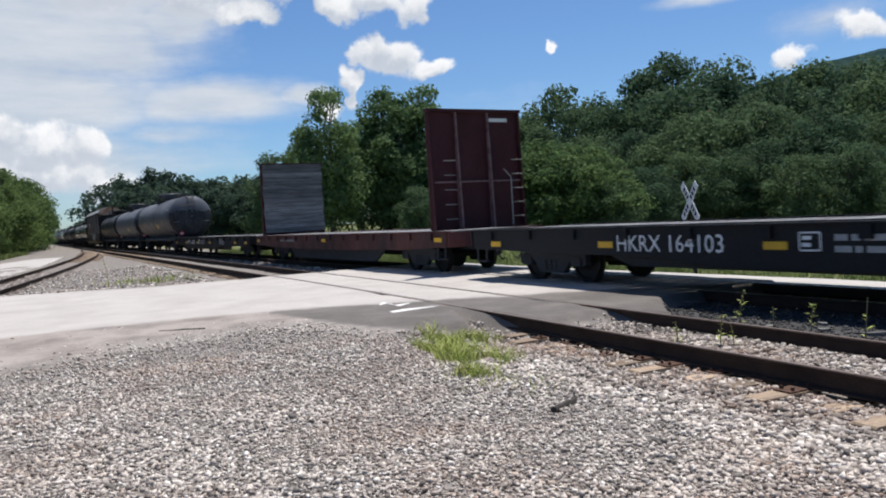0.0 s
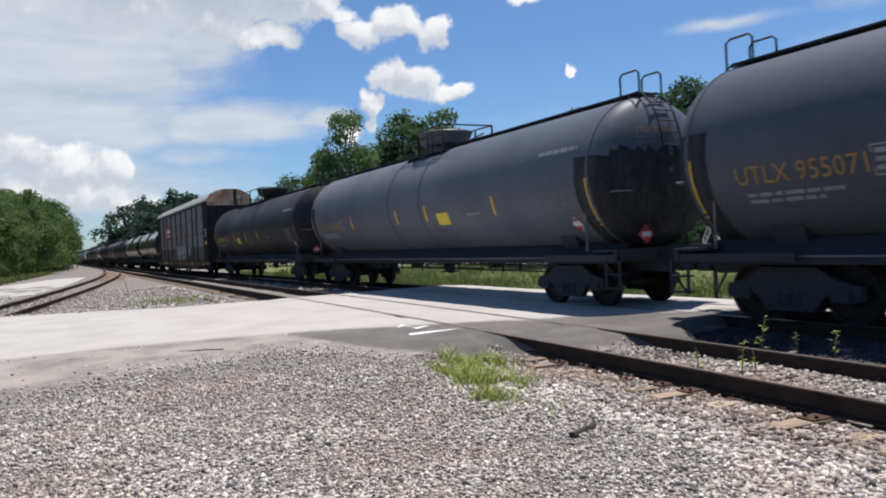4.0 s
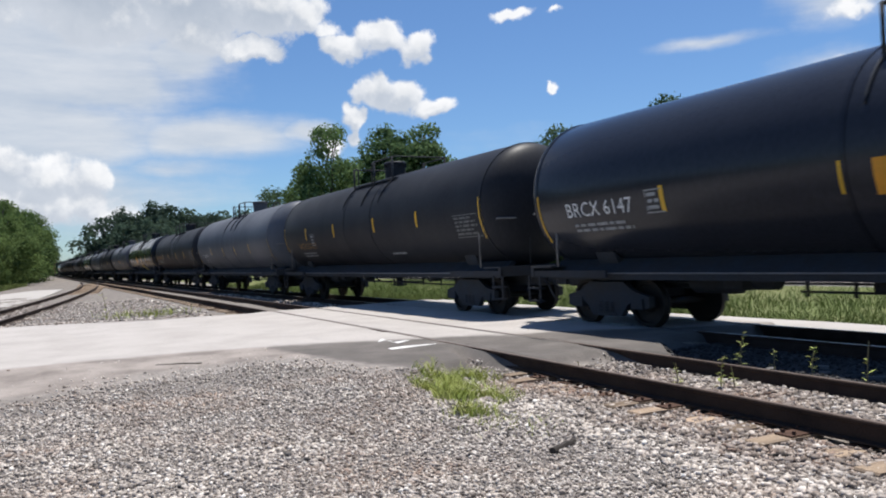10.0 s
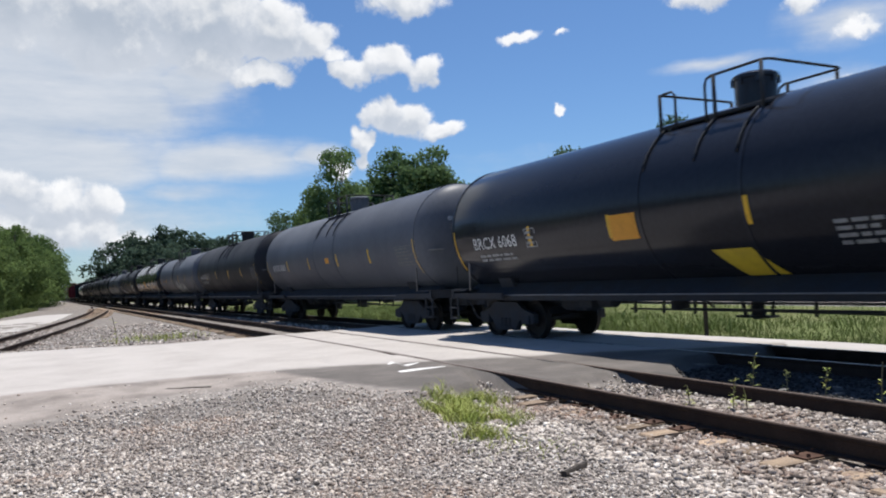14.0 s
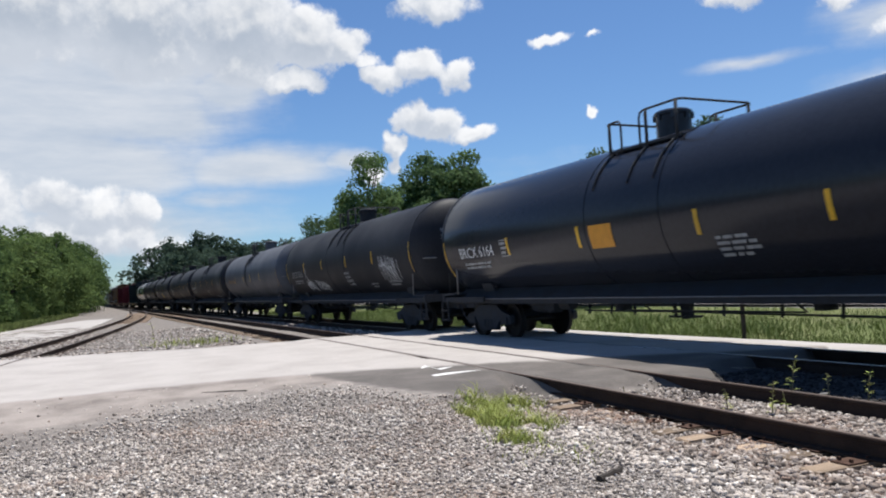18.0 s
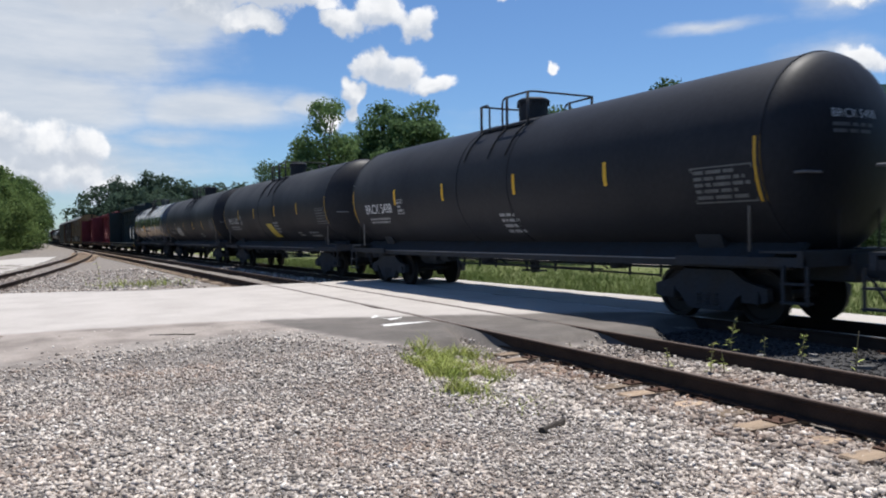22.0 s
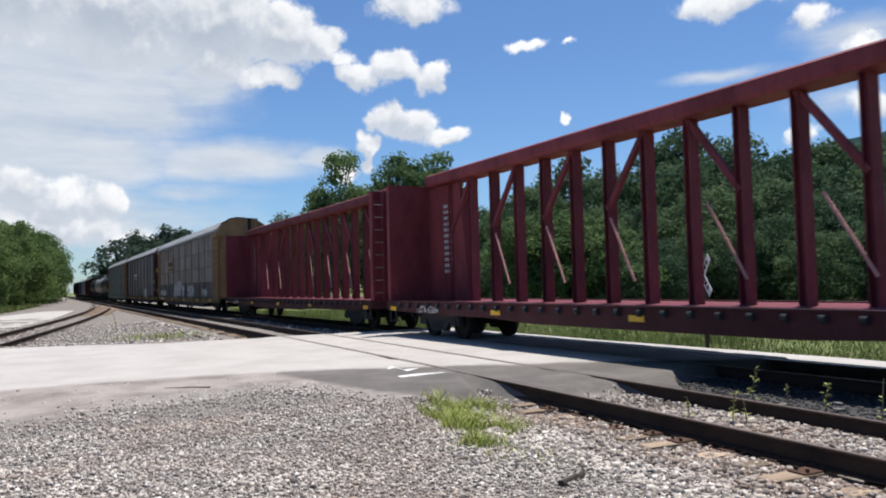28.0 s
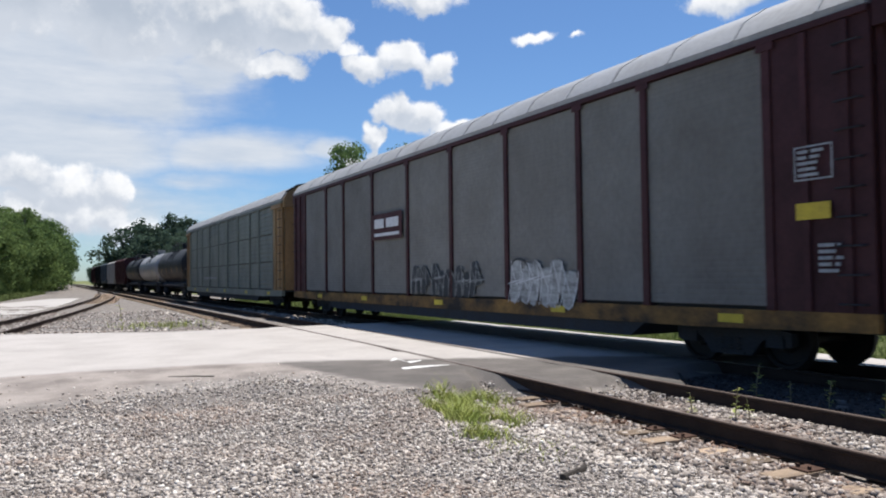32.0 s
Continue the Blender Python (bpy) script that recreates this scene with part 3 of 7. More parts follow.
            part("end_platform", cached(("plat", k) + key, lambda: Shape().box(-1.42, 1.42, *near(y0, y0 - k * 0.75), 1.18, 1.22).mesh("end_platform", STEEL)), STEEL, car)
            for x in (-1.4, 1.34):
                part("side_bracket", cached(("brk", k, x) + key, lambda: Shape().box(x, x + 0.06, *near(y0, yb - k * 0.4), 0.98, 1.12).mesh("side_bracket", STEEL)), STEEL, car)

            e = k * (half - 0.62)
            loop = [(-1.38, e - k * 0.95, 1.2), (-1.38, e - k * 0.95, 2.32), (-1.34, e - k * 0.9, 2.38), (-1.3, e - k * 0.05, 2.38), (1.3, e - k * 0.05, 2.38), (1.34, e - k * 0.9, 2.38), (1.38, e - k * 0.95, 2.32), (1.38, e - k * 0.95, 1.2)]
            rail = part("end_handrail", cached(("hand", k) + key, lambda: Shape().tube(loop, 0.024).mesh("end_handrail", HANDRAIL, True)), HANDRAIL, car, "thin worn steel handrail round the end platform")
            for x in (-0.5, 0.5):
                part("upright", cached(("upright", k, x) + key, lambda: Shape().tube([(x, e - k * 0.05, 1.2), (x, e - k * 0.05, 2.38)], 0.018).mesh("upright", STEEL, True)), STEEL, rail)

            def step():
                s = Shape()
                y = k * (half - 0.75)
                for d in (-0.2, 0.2):
                    s.beam((-1.42, y + d, 1.0), (-1.42, y + d, 0.42), 0.05, 0.03)
                for z in (0.44, 0.72):
                    s.box(-1.47, -1.3, y - 0.22, y + 0.22, z, z + 0.03)
                return s.mesh("sill_step", STEEL)

            part("sill_step", cached(("step", k) + key, step), STEEL, car)
            add_truck(car, yb)
        add_ends(car, half)

        def belly():
            s = Shape().tube([(-1.05, -(half - 3.4), 1.04), (-1.05, half - 3.4, 1.04)], 0.035)
            s.tube([(-0.5, -(half - 3.4), 0.86), (-0.5, half - 3.4, 0.86)], 0.026)
            s.tube([(-0.62, -(half - 4.2), 0.7), (-0.62, -0.6, 0.74), (-0.62, 2.6, 0.74)], 0.022)
            s.tube([(-0.9, -3.6, 0.78), (-0.9, 0.8, 0.78)], 0.018)
            for y in (-4.9, -4.05, -2.9, -1.6, -0.8, 0.9, 1.7, 2.5, 4.4):
                s.beam((-0.56, y, 1.3), (-0.56, y + 0.04, 0.66), 0.05, 0.03)
            for y in (-3.4, 0.4):
                s.beam((-0.95, y, 1.0), (-0.5, y + 0.1, 0.76), 0.06, 0.03)
            for y in (-4.6, -2.4, 2.4, 4.6):
                s.box(-1.08, -0.5, y - 0.02, y + 0.02, 1.0, 1.08)
            rg = random.Random(8)
            for y in (-3.75, 1.25, 3.9):
                w = rg.uniform(0.05, 0.12)
                s.box(-0.75, -0.45, y - w * 1.6, y + w * 1.6, rg.uniform(0.64, 0.8), 1.0)
            return s.mesh("brake_pipe", STEEL, True)

        part("brake_pipe", cached(("belly",) + key, belly), STEEL, car, "brake pipes, rods and hangers under the tank", kind="stuff")
        # added strip, no real fitting: fills the gap below the tank with dark
        part("side_runner", cached(("runner",) + key, lambda: Shape().prism_y([(-1.2, 0.93), (-1.12, 0.93), (-0.7, 1.3), (-0.8, 1.34), (-1.22, 1.06)], -(half - 1.0), half - 1.0).mesh("side_runner", STEEL)), STEEL, car, "added dark filler strip along the underside of the tank")
        part("runner_edge", cached(("edge",) + key, lambda: Shape().box(-1.235, -1.19, -(half - 1.0), half - 1.0, 1.045, 1.07).mesh("runner_edge", HANDRAIL)), HANDRAIL, car)

        def valve():
            s = Shape().lathe([(0.55, 0.09), (0.6, 0.12), (0.85, 0.12), (0.95, 0.2), (1.4, 0.2)], "z", (0, 0), 14)
            for y in (-0.34, 0.34):
                s.beam((-0.12, y, 1.36), (-0.12, y * 0.5, 0.62), 0.05, 0.05)
            s.box(-0.16, 0.1, -0.36, 0.36, 0.58, 0.62)
            return s.mesh("bottom_outlet", STEEL)

        part("bottom_outlet", cached(("valve",) + key, valve), STEEL, car)

        def cyl():
            s = Shape().lathe([(2.9, 0.001), (2.9, 0.15), (3.3, 0.16), (3.36, 0.1), (3.36, 0.001)], "y", (-0.75, 0.92), 16)
            s.lathe([(4.0, 0.001), (4.0, 0.2), (4.05, 0.23), (4.75, 0.23), (4.8, 0.2), (4.8, 0.001)], "y", (-0.55, 0.9), 16)
            s.box(-0.95, -0.3, 3.45, 3.85, 0.75, 1.15, 0.04)
            return s.mesh("brake_cylinder", STEEL, 35)

        part("brake_cylinder", cached(("cyl",) + key, cyl), STEEL, car)
        self.crown(key)

    def crown(self, key):
        """Dome, platform, railings and ladder on top."""
        r, zc, car = self.r, self.zc, self.car
        zt = zc + r
        bowl = self.top == "walkway"

        def dome():
            if bowl:
                s = Shape().lathe([(zt - 0.1, 0.5), (zt + 0.12, 0.52), (zt + 0.2, 0.74), (zt + 0.52, 0.86), (zt + 0.56, 0.9), (zt + 0.6, 0.86), (zt + 0.6, 0.001)], "z", (0, 0), 28)
            else:
                s = Shape().lathe([(zt - 0.1, 0.36), (zt + 0.4, 0.36), (zt + 0.42, 0.39), (zt + 0.48, 0.39), (zt + 0.52, 0.33), (zt + 0.54, 0.001)], "z", (0, 0), 28)
                for i in range(8):
                    a = i * math.pi / 4
                    s.box(0.37 * math.cos(a) - 0.03, 0.37 * math.cos(a) + 0.03, 0.37 * math.sin(a) - 0.03, 0.37 * math.sin(a) + 0.03, zt + 0.32, zt + 0.46)
            return s.mesh("manway_dome", self.paint, 35)

        part("manway_dome", cached(("dome", bowl) + key, dome), self.paint, car, "round bolted manway dome", at=(0, self.dome, 0))
        hw = 0.95 if not bowl else 0.85
        lo, hi = self.deck
        zp = zt - 0.14 if bowl else zt - 0.26
        key = key + self.deck

        def floor():
            s = Shape()
            for x in (-hw, hw - 0.42):
                s.box(x, x + 0.42, lo, hi, zp, zp + 0.05)
            for y in (lo, hi - 0.4):
                s.box(-hw + 0.42, hw - 0.42, y, y + 0.4, zp, zp + 0.05)
            for y in (lo + 0.2, (lo + hi) / 2, hi - 0.2):
                s.prism_y([(-hw, zp), (-hw + 0.08, zp), (-hw + 0.18, zp - 0.12), (-hw, zp - 0.3)], y - 0.04, y + 0.04)
            return s.mesh("platform", STEEL)

        part("platform", cached(("floor", bowl) + key, floor), STEEL, car, "narrow steel grating platform")
        H = 0.78
        ya, yb = hi - 1.25, lo + 0.02
        bars_ = []
        if bowl:
            for x in (-hw, hw):
                bars_ += [[(x, hi, zp), (x, hi, zp + 0.5)], [(x, hi, zp + 0.5), (x, ya, zp + 0.5), (x, ya - 0.9, zp + 0.6)]]
                bars_ += [[(x, ya + 0.25, zp), (x, ya + 0.25, zp + H - 0.12), (x, ya + 0.15, zp + H), (x, yb, zp + H - 0.02)], [(x, yb, zp), (x, yb, zp + H - 0.02)], [(x, (ya + yb) / 2 + 0.3, zp), (x, (ya + yb) / 2 + 0.3, zp + H)]]
                bars_ += [[(x, yb, zp + 0.5), (x, yb + 0.6, zp + 0.5), (x, yb + 0.7, zp + 0.5), (x, yb + 0.7, zp)]]
            bars_ += [[(-hw, hi, zp + 0.5), (hw, hi, zp + 0.5)], [(-hw, yb, zp + H - 0.02), (hw, yb, zp + H - 0.02)]]
        else:
            # one bent rail round the near end, a lower gate rail across the other
            low, top = zt - 0.42, zt + 0.45
            mid = (lo + hi) / 2 + 0.1
            bars_ += [[(-hw, mid, low + 0.1), (-hw, mid, top - 0.14), (-hw, mid - 0.04, top - 0.04), (-hw, mid - 0.14, top), (-hw, lo + 0.12, top), (-hw + 0.04, lo + 0.03, top), (-hw + 0.14, lo, top), (hw - 0.14, lo, top), (hw - 0.04, lo + 0.03, top), (hw, lo + 0.12, top), (hw, mid - 0.14, top), (hw, mid - 0.04, top - 0.04), (hw, mid, top - 0.14), (hw, mid, low + 0.1)]]
            for x in (-hw, hw):
                bars_ += [[(x, lo + 0.1, low), (x, lo + 0.1, top)], [(x, mid - 0.2, low), (x, mid - 0.2, top)], [(x, hi, low), (x, hi, top - 0.06)]]
            bars_ += [[(-hw, hi, top - 0.06), (hw, hi, top - 0.06)], [(-hw, hi, top - 0.1), (-hw, hi - 0.1, top - 0.06), (-hw, hi - 0.3, top - 0.06), (-hw, hi - 0.38, top - 0.14), (-hw, hi - 0.38, low + 0.12)]]
        for i, lp in enumerate(bars_):
            thick = 0.034 if len(lp) == 2 and lp[0][2] != lp[1][2] else 0.024
            part("railing", cached(("rail", bowl, i) + key, lambda: Shape().tube(lp, thick).mesh("railing", STEEL, True)), STEEL, car)
        if not bowl:
            for y in (hi - 0.06, (lo + hi) / 2 - 0.1, lo + 0.2):
                def strap():
                    q = [self.on(y, z, 0.02) for z in np.linspace(zc + r * 0.35, zc + r * 0.86, 7)]
                    return Shape().tube(q, 0.022, 5).mesh("platform_strap", STEEL, True)

                part("platform_strap", cached(("strap", round(y, 2)) + key, strap), STEEL, car, "thin steel strap bent over the tank")
        hl = 2.2

        def ladder():
            s = Shape()
            for y in (-0.22, 0.22):
                pts = [self.on(y + hl * 0.2, z, 0.1) for z in np.linspace(1.5, zc + r * 0.9, 9)]
                s.tube(pts, 0.018)
            for z in np.linspace(1.6, zc + r * 0.88, 9):
                a, b = self.on(hl * 0.2 - 0.22, z, 0.1), self.on(hl * 0.2 + 0.22, z, 0.1)
                s.tube([a, b], 0.014, 5)
            mirror = [(-x, y, z) for x, y, z in s.v]
            return Shape().add(mirror, s.f).mesh("ladder", STEEL, True)

        part("ladder", cached(("ladder", bowl) + key, ladder), STEEL, car)
        if bowl:
            def board():
                s = Shape()
                for x in (-0.3, 0.02):
                    s.box(x, x + 0.28, -self.shell + 0.6, self.shell - 0.6, zt + 0.04, zt + 0.08)
                for y in np.linspace(-self.shell + 0.8, self.shell - 0.8, 12):
                    s.box(-0.32, 0.32, y - 0.03, y + 0.03, zt - 0.03, zt + 0.04)
                return s.mesh("running_board", STEEL)

            part("running_board", cached(("board",) + key, board), STEEL, car, "steel running board along the top")
            for k in (-1, 1):
                def loop():
                    e = k * (self.shell - 0.5)
                    s = Shape()
                    for x in (-0.3, 0.3):
                        s.tube([(x, e, zt - 0.1), (x, e, zt + 0.45), (x, e - k * 0.08, zt + 0.52), (x, e - k * 0.5, zt + 0.52), (x, e - k * 0.58, zt + 0.45), (x, e - k * 0.58, zt)], 0.022)
                    for x in (-0.25, 0.25):
                        pts = []
                        for t in np.linspace(0.1, 1.5, 9):
                            pts.append((x, k * (self.shell - 0.72 + 0.82 * math.sin(t)), zc + (r + 0.1) * math.cos(t)))
                        s.tube(pts, 0.02)
                    for t in np.linspace(0.25, 1.45, 8):
                        y, z = k * (self.shell - 0.72 + 0.82 * math.sin(t)), zc + (r + 0.1) * math.cos(t)
                        s.tube([(-0.25, y, z), (0.25, y, z)], 0.016, 5)
                    return s.mesh("end_ladder", STEEL, True)

                part("end_ladder", cached(("loop", k) + key, loop), STEEL, car, "curved steel ladder over the tank head")


def strips(tk, ys, z0=2.15, z1=2.6, ends=True, material=None, up=0.0):
    m = material or STRIP
    for y in ys:
        tk.patch("reflector", y - 0.05, y + 0.05, z0 + up, z1 + up, m, "yellow reflective strip")
    if ends:
        e = tk.shell - 0.74
        for y in (-e, e):
            tk.patch("reflector", y - 0.06, y + 0.06, 1.72 + up, 2.7 + up, m, "long curved yellow reflective strip")


def tank_marks(tk, mark, tone, extra, ys, size=0.4, data=True, start=0.95, lift=2.2, up=0.0):
    """Reporting marks, weight stencils, test panel and reflectors of one car."""
    e = tk.shell - 0.72
    tk.letters(mark, e - start, lift, size, tone)
    if data:
        bars(tk.car, e - start - 0.15, lift - 0.14, 2, 4.75 * size, 0.2, DULLWHITE, lambda y, z: tk.on(y, z, 0.01))
        bars(tk.car, e - 3.3, 2.5, 3, 0.3, 0.34, DULLWHITE, lambda y, z: tk.on(y, z, 0.01), frame_too=True)
    strips(tk, ys, up=0.25 if mark.startswith("BRCX 5") else up)
    for k in extra:
        k(tk)


def panel_block(y, z=2.5, w=1.1, h=0.5, m=None):
    return lambda tk: bars(tk.car, y, z, 5, w, h, m or PANELG, lambda a, b: tk.on(a, b, 0.01), "test_panel", True)


def block(y, z, w, h, rows=4, m=None):
    return lambda tk: bars(tk.car, y, z, rows, w, h, m or DULLWHITE, lambda a, b: tk.on(a, b, 0.01))


def square(y, z0, z1, w, m, label, skew=0.0):
    return lambda tk: tk.patch("placard", y - w, y, z0, z1, m, label, skew)


def diamond(y, z):
    def go(tk):
        s = Shape().add([tk.on(y, z + 0.17, 0.02), tk.on(y - 0.17, z, 0.02), tk.on(y, z - 0.17, 0.02), tk.on(y + 0.17, z, 0.02)], [(0, 1, 2, 3)])
        pl = part("hazard_placard", s, WHITE, tk.car, "red and white diamond hazard placard")
        s = Shape().add([tk.on(y, z + 0.15, 0.026), tk.on(y - 0.06, z + 0.09, 0.026), tk.on(y, z + 0.04, 0.026), tk.on(y + 0.06, z + 0.09, 0.026)], [(0, 1, 2, 3)])
        part("placard_mark", s, REDSIGN, pl)
        s = Shape().add([tk.on(y - 0.12, z - 0.03, 0.026), tk.on(y + 0.12, z - 0.03, 0.026), tk.on(y, z - 0.15, 0.026)], [(0, 1, 2)])
        part("placard_mark", s, REDSIGN, pl)
    return go


def spill(y, w, z1=4.1, z0=2.0, seed=1, m=None, wide=1.0):
    """Pale runs of spilled product below the dome, each narrowing downwards."""
    def go(tk):
        rg = random.Random(seed)
        s = Shape()
        for j in range(5):
            yc, ww, zl = y + rg.uniform(-w, w), wide * rg.uniform(0.04, 0.16), rg.uniform(z0, z0 + 1.0)
            vs = []
            n = 10
            for i in range(n + 1):
                q = i / n
                z = z1 + (zl - z1) * q
                h = ww * (1 - 0.75 * q) * (1 + 0.35 * math.sin(q * 9 + j))
                vs += [tk.on(yc - h + 0.06 * math.sin(q * 5 + j), z, 0.006 + j * 0.0015), tk.on(yc + h + 0.06 * math.sin(q * 5 + j), z, 0.006 + j * 0.0015)]
            s.add(vs, [(2 * i, 2 * i + 1, 2 * i + 3, 2 * i + 2) for i in range(n)])
        part("spill_stain", s, m or SPILL, tk.car, "dark grime run down from the platform" if m else "streaky white spill running down the tank")
    return go


def scrawl(y, z, w, h, seed, mats=None, place=None):
    """Sprayed scrawl: overlapping slanted brush strokes with thin bright rims, no letters in them."""
    def go(tk):
        on = place or (lambda a, b: tk.on(a, b, 0.006))
        owner = tk.car if isinstance(tk, Tank) else tk
        fill, tint = (mats or (SPRAY, None))
        rg = random.Random(seed)
        n = max(3, int(w / h * 1.4))
        body, rim, loose = Shape(), Shape(), Shape()

        def stroke(s, pts, half, lift):
            vs = []
            for i, (u, v) in enumerate(pts):
                (ua, va), (ub, vb) = pts[max(i - 1, 0)], pts[min(i + 1, len(pts) - 1)]
                d = math.hypot(ub - ua, vb - va) or 1.0
                nu, nv = -(vb - va) / d, (ub - ua) / d
                k = half * (1 if 0 < i < len(pts) - 1 else 0.55)
                for q in (-k, k):
                    p = on(u + nu * q, v + nv * q)
                    vs.append((p[0] - lift, p[1], p[2]))
            s.add(vs, [(2 * i, 2 * i + 1, 2 * i + 3, 2 * i + 2) for i in range(len(pts) - 1)])

        step = w / n
        for k in range(n):
            u0 = y - step * k
            lean, up = rg.uniform(-0.25, 0.1) * h, h * rg.uniform(0.78, 1.0)
            base = z + rg.uniform(0, 0.12) * h
            legs = [[(u0 - 0.12 * step, base), (u0 - 0.2 * step + lean, base + up)], [(u0 - 0.2 * step + lean, base + up), (u0 - 0.7 * step, base + rg.uniform(0.1, 0.45) * h)]]
            if rg.random() < 0.7:
                legs.append([(u0 - 0.7 * step, base), (u0 - 0.85 * step + lean, base + up * rg.uniform(0.75, 1.0))])
            if rg.random() < 0.6:
                v = base + up * rg.uniform(0.4, 0.6)
                legs.append([(u0 - 0.1 * step, v), (u0 - 0.95 * step, v + 0.1 * h)])
            for j, ((ua, va), (ub, vb)) in enumerate(legs):
                bow = rg.uniform(-0.1, 0.1) * step
                pts = [(ua + (ub - ua) * q + bow * math.sin(math.pi * q), va + (vb - va) * q) for q in (0, 0.2, 0.4, 0.6, 0.8, 1.0)]
                half = step * rg.uniform(0.17, 0.26)
                stroke(body, pts, half, 0.0006 * (4 * (k % 3) + j))
                for side in (-1, 1):
                    stroke(rim, [(u + side * half * 1.05, v) for u, v in pts], 0.014, 0.009 + 0.0004 * (j + 4 * (k % 3)))
            if rg.random() < 0.8:
                c, q = (u0 - 0.5 * step, base + h * rg.uniform(0.1, 0.9)), rg.uniform(0.15, 0.35) * h
                a0 = rg.uniform(0, 6.28)
                stroke(loose, [(c[0] + q * math.cos(a0 + t), c[1] + 0.7 * q * math.sin(a0 + t)) for t in np.linspace(0, rg.uniform(1.5, 4.0), 9)], 0.02, 0.013)
        part("spray_fill", body, fill, owner, "streaky sprayed graffiti", kind="stuff")
        part("spray_rim", rim, WHITE if fill is not SPRAYDK else SPRAY, owner, "thin bright sprayed outline", kind="stuff")
        part("spray_stroke", loose, tint or SPRAYDK, owner, "loose sprayed strokes", kind="stuff")
    return go


# ---- flat cars and centre-beam cars ----
def add_deck(car, half, z0, z1, mid, material, pockets=True, planks=True, belly=None):
    part("side_sill", Shape().prism_x([(-half, z1), (half, z1), (half, z0 + 0.1), (half - 3.2, z0), (half * 0.45, z0), (half * 0.3, mid), (-half * 0.3, mid), (-half * 0.45, z0), (-half + 3.2, z0), (-half, z0 + 0.1)], -1.53, -1.45), material, car)
    part("side_sill", Shape().prism_x([(-half, z1), (half, z1), (half, z0 + 0.1), (half - 3.2, z0), (half * 0.45, z0), (half * 0.3, mid), (-half * 0.3, mid), (-half * 0.45, z0), (-half + 3.2, z0), (-half, z0 + 0.1)], 1.45, 1.53), material, car)
    part("flange", Shape().box(-1.57, -1.4, -half, half, z1, z1 + 0.035).box(1.4, 1.57, -half, half, z1, z1 + 0.035), material, car)
    part("centre_sill", Shape().box(-0.3, 0.3, -half, half, z0 - 0.05, z1 - 0.08), STEEL, car)
    if belly:
        for x in (-1.3, 1.22):
            part("belly_sill", Shape().prism_x([(-half + 4.2, z0 + 0.2), (-half + 5.4, belly), (half - 5.4, belly), (half - 4.2, z0 + 0.2)], x, x + 0.08), STEEL, car, "deep black fish-belly sill")
    part("end_sill", Shape().box(-1.53, 1.53, -half - 0.06, -half + 0.06, z0 + 0.1, z1), material, car)
    part("end_sill", Shape().box(-1.53, 1.53, half - 0.06, half + 0.06, z0 + 0.1, z1), material, car)
    s = Shape()
    for y in np.linspace(-half + 0.8, half - 0.8, 18):
        s.box(-1.45, 1.45, y - 0.06, y + 0.06, z1 - 0.28, z1 - 0.08)
    part("cross_bearers", s, STEEL, car)
    if planks:
        n = int(2 * half / 0.42)
        for i in range(n):
            y = -half + (i + 0.5) * 2 * half / n
            part("deck_plank", cached(("plank", round(z1, 3)), lambda: Shape().box(-1.4, 1.4, -0.2, 0.2, z1 - 0.06, z1 + 0.012).mesh("deck_plank", PLANK)), PLANK, car, at=(0, y, 0))
    if pockets:
        for i in range(14):
            y = -half + 0.9 + i * (2 * half - 1.8) / 13
            part("stake_pocket", cached(("pocket", material.name, round(z1, 3)), lambda: Shape().box(-1.6, -1.53, -0.09, 0.09, z1 - 0.2, z1 - 0.01).mesh("stake_pocket", material)), material, car, at=(0, y, 0))
    for k in (-1, 1):
        add_truck(car, k * (half - 2.6))
        def step():
            s = Shape()
            for d in (-0.2, 0.2):
                s.beam((-1.5, d, z0 + 0.1), (-1.5, d, 0.42), 0.05, 0.03)
            return s.box(-1.55, -1.4, -0.22, 0.22, 0.42, 0.45).mesh("sill_step", STEEL)
        part("sill_step", cached(("fstep", z0), step), STEEL, car, at=(0, k * (half - 0.4), 0))
    add_ends(car, half + 0.65)


def wall_place(x):
    return lambda y, z: (x, y, z)


def reflector_boxes(car, ys, z, m=None, w=0.42, h=0.12, x=-1.545):
    for y in ys:
        part("reflector", Shape().box(x - 0.006, x, y - w / 2, y + w / 2, z, z + h), m or STRIP, car, "yellow reflective plate")


def flat_car(mark, length, label):
    car = thing("flat_car", label, "flat car", "cars of the train")
    half = length / 2 - 0.65
    add_deck(car, half, 0.66, 1.16, 0.5, FLATBLACK, belly=0.44)
    flat_text(car, mark, half - 5.3, 0.74, 0.43, WHITE, -1.535)
    bars(car, half - 9.25, 1.0, 2, 0.24, 0.2, WHITE, wall_place(-1.542), frame_too=True)
    bars(car, half - 9.75, 1.02, 2, 1.5, 0.32, DULLWHITE, wall_place(-1.54))
    bars(car, half - 15.2, 1.05, 3, 1.2, 0.34, DULLWHITE, wall_place(-1.54))
    reflector_boxes(car, (half - 1.1, half - 5.0, half - 8.8, half - 12.6, -half + 3.0, -half + 0.7), 0.8)
    part("tie_down_rail", Shape().box(-1.2, -1.12, -half + 0.3, half - 0.3, 1.18, 1.21).box(1.12, 1.2, -half + 0.3, half - 0.3, 1.18, 1.21), FLATBLACK, car)
    return car


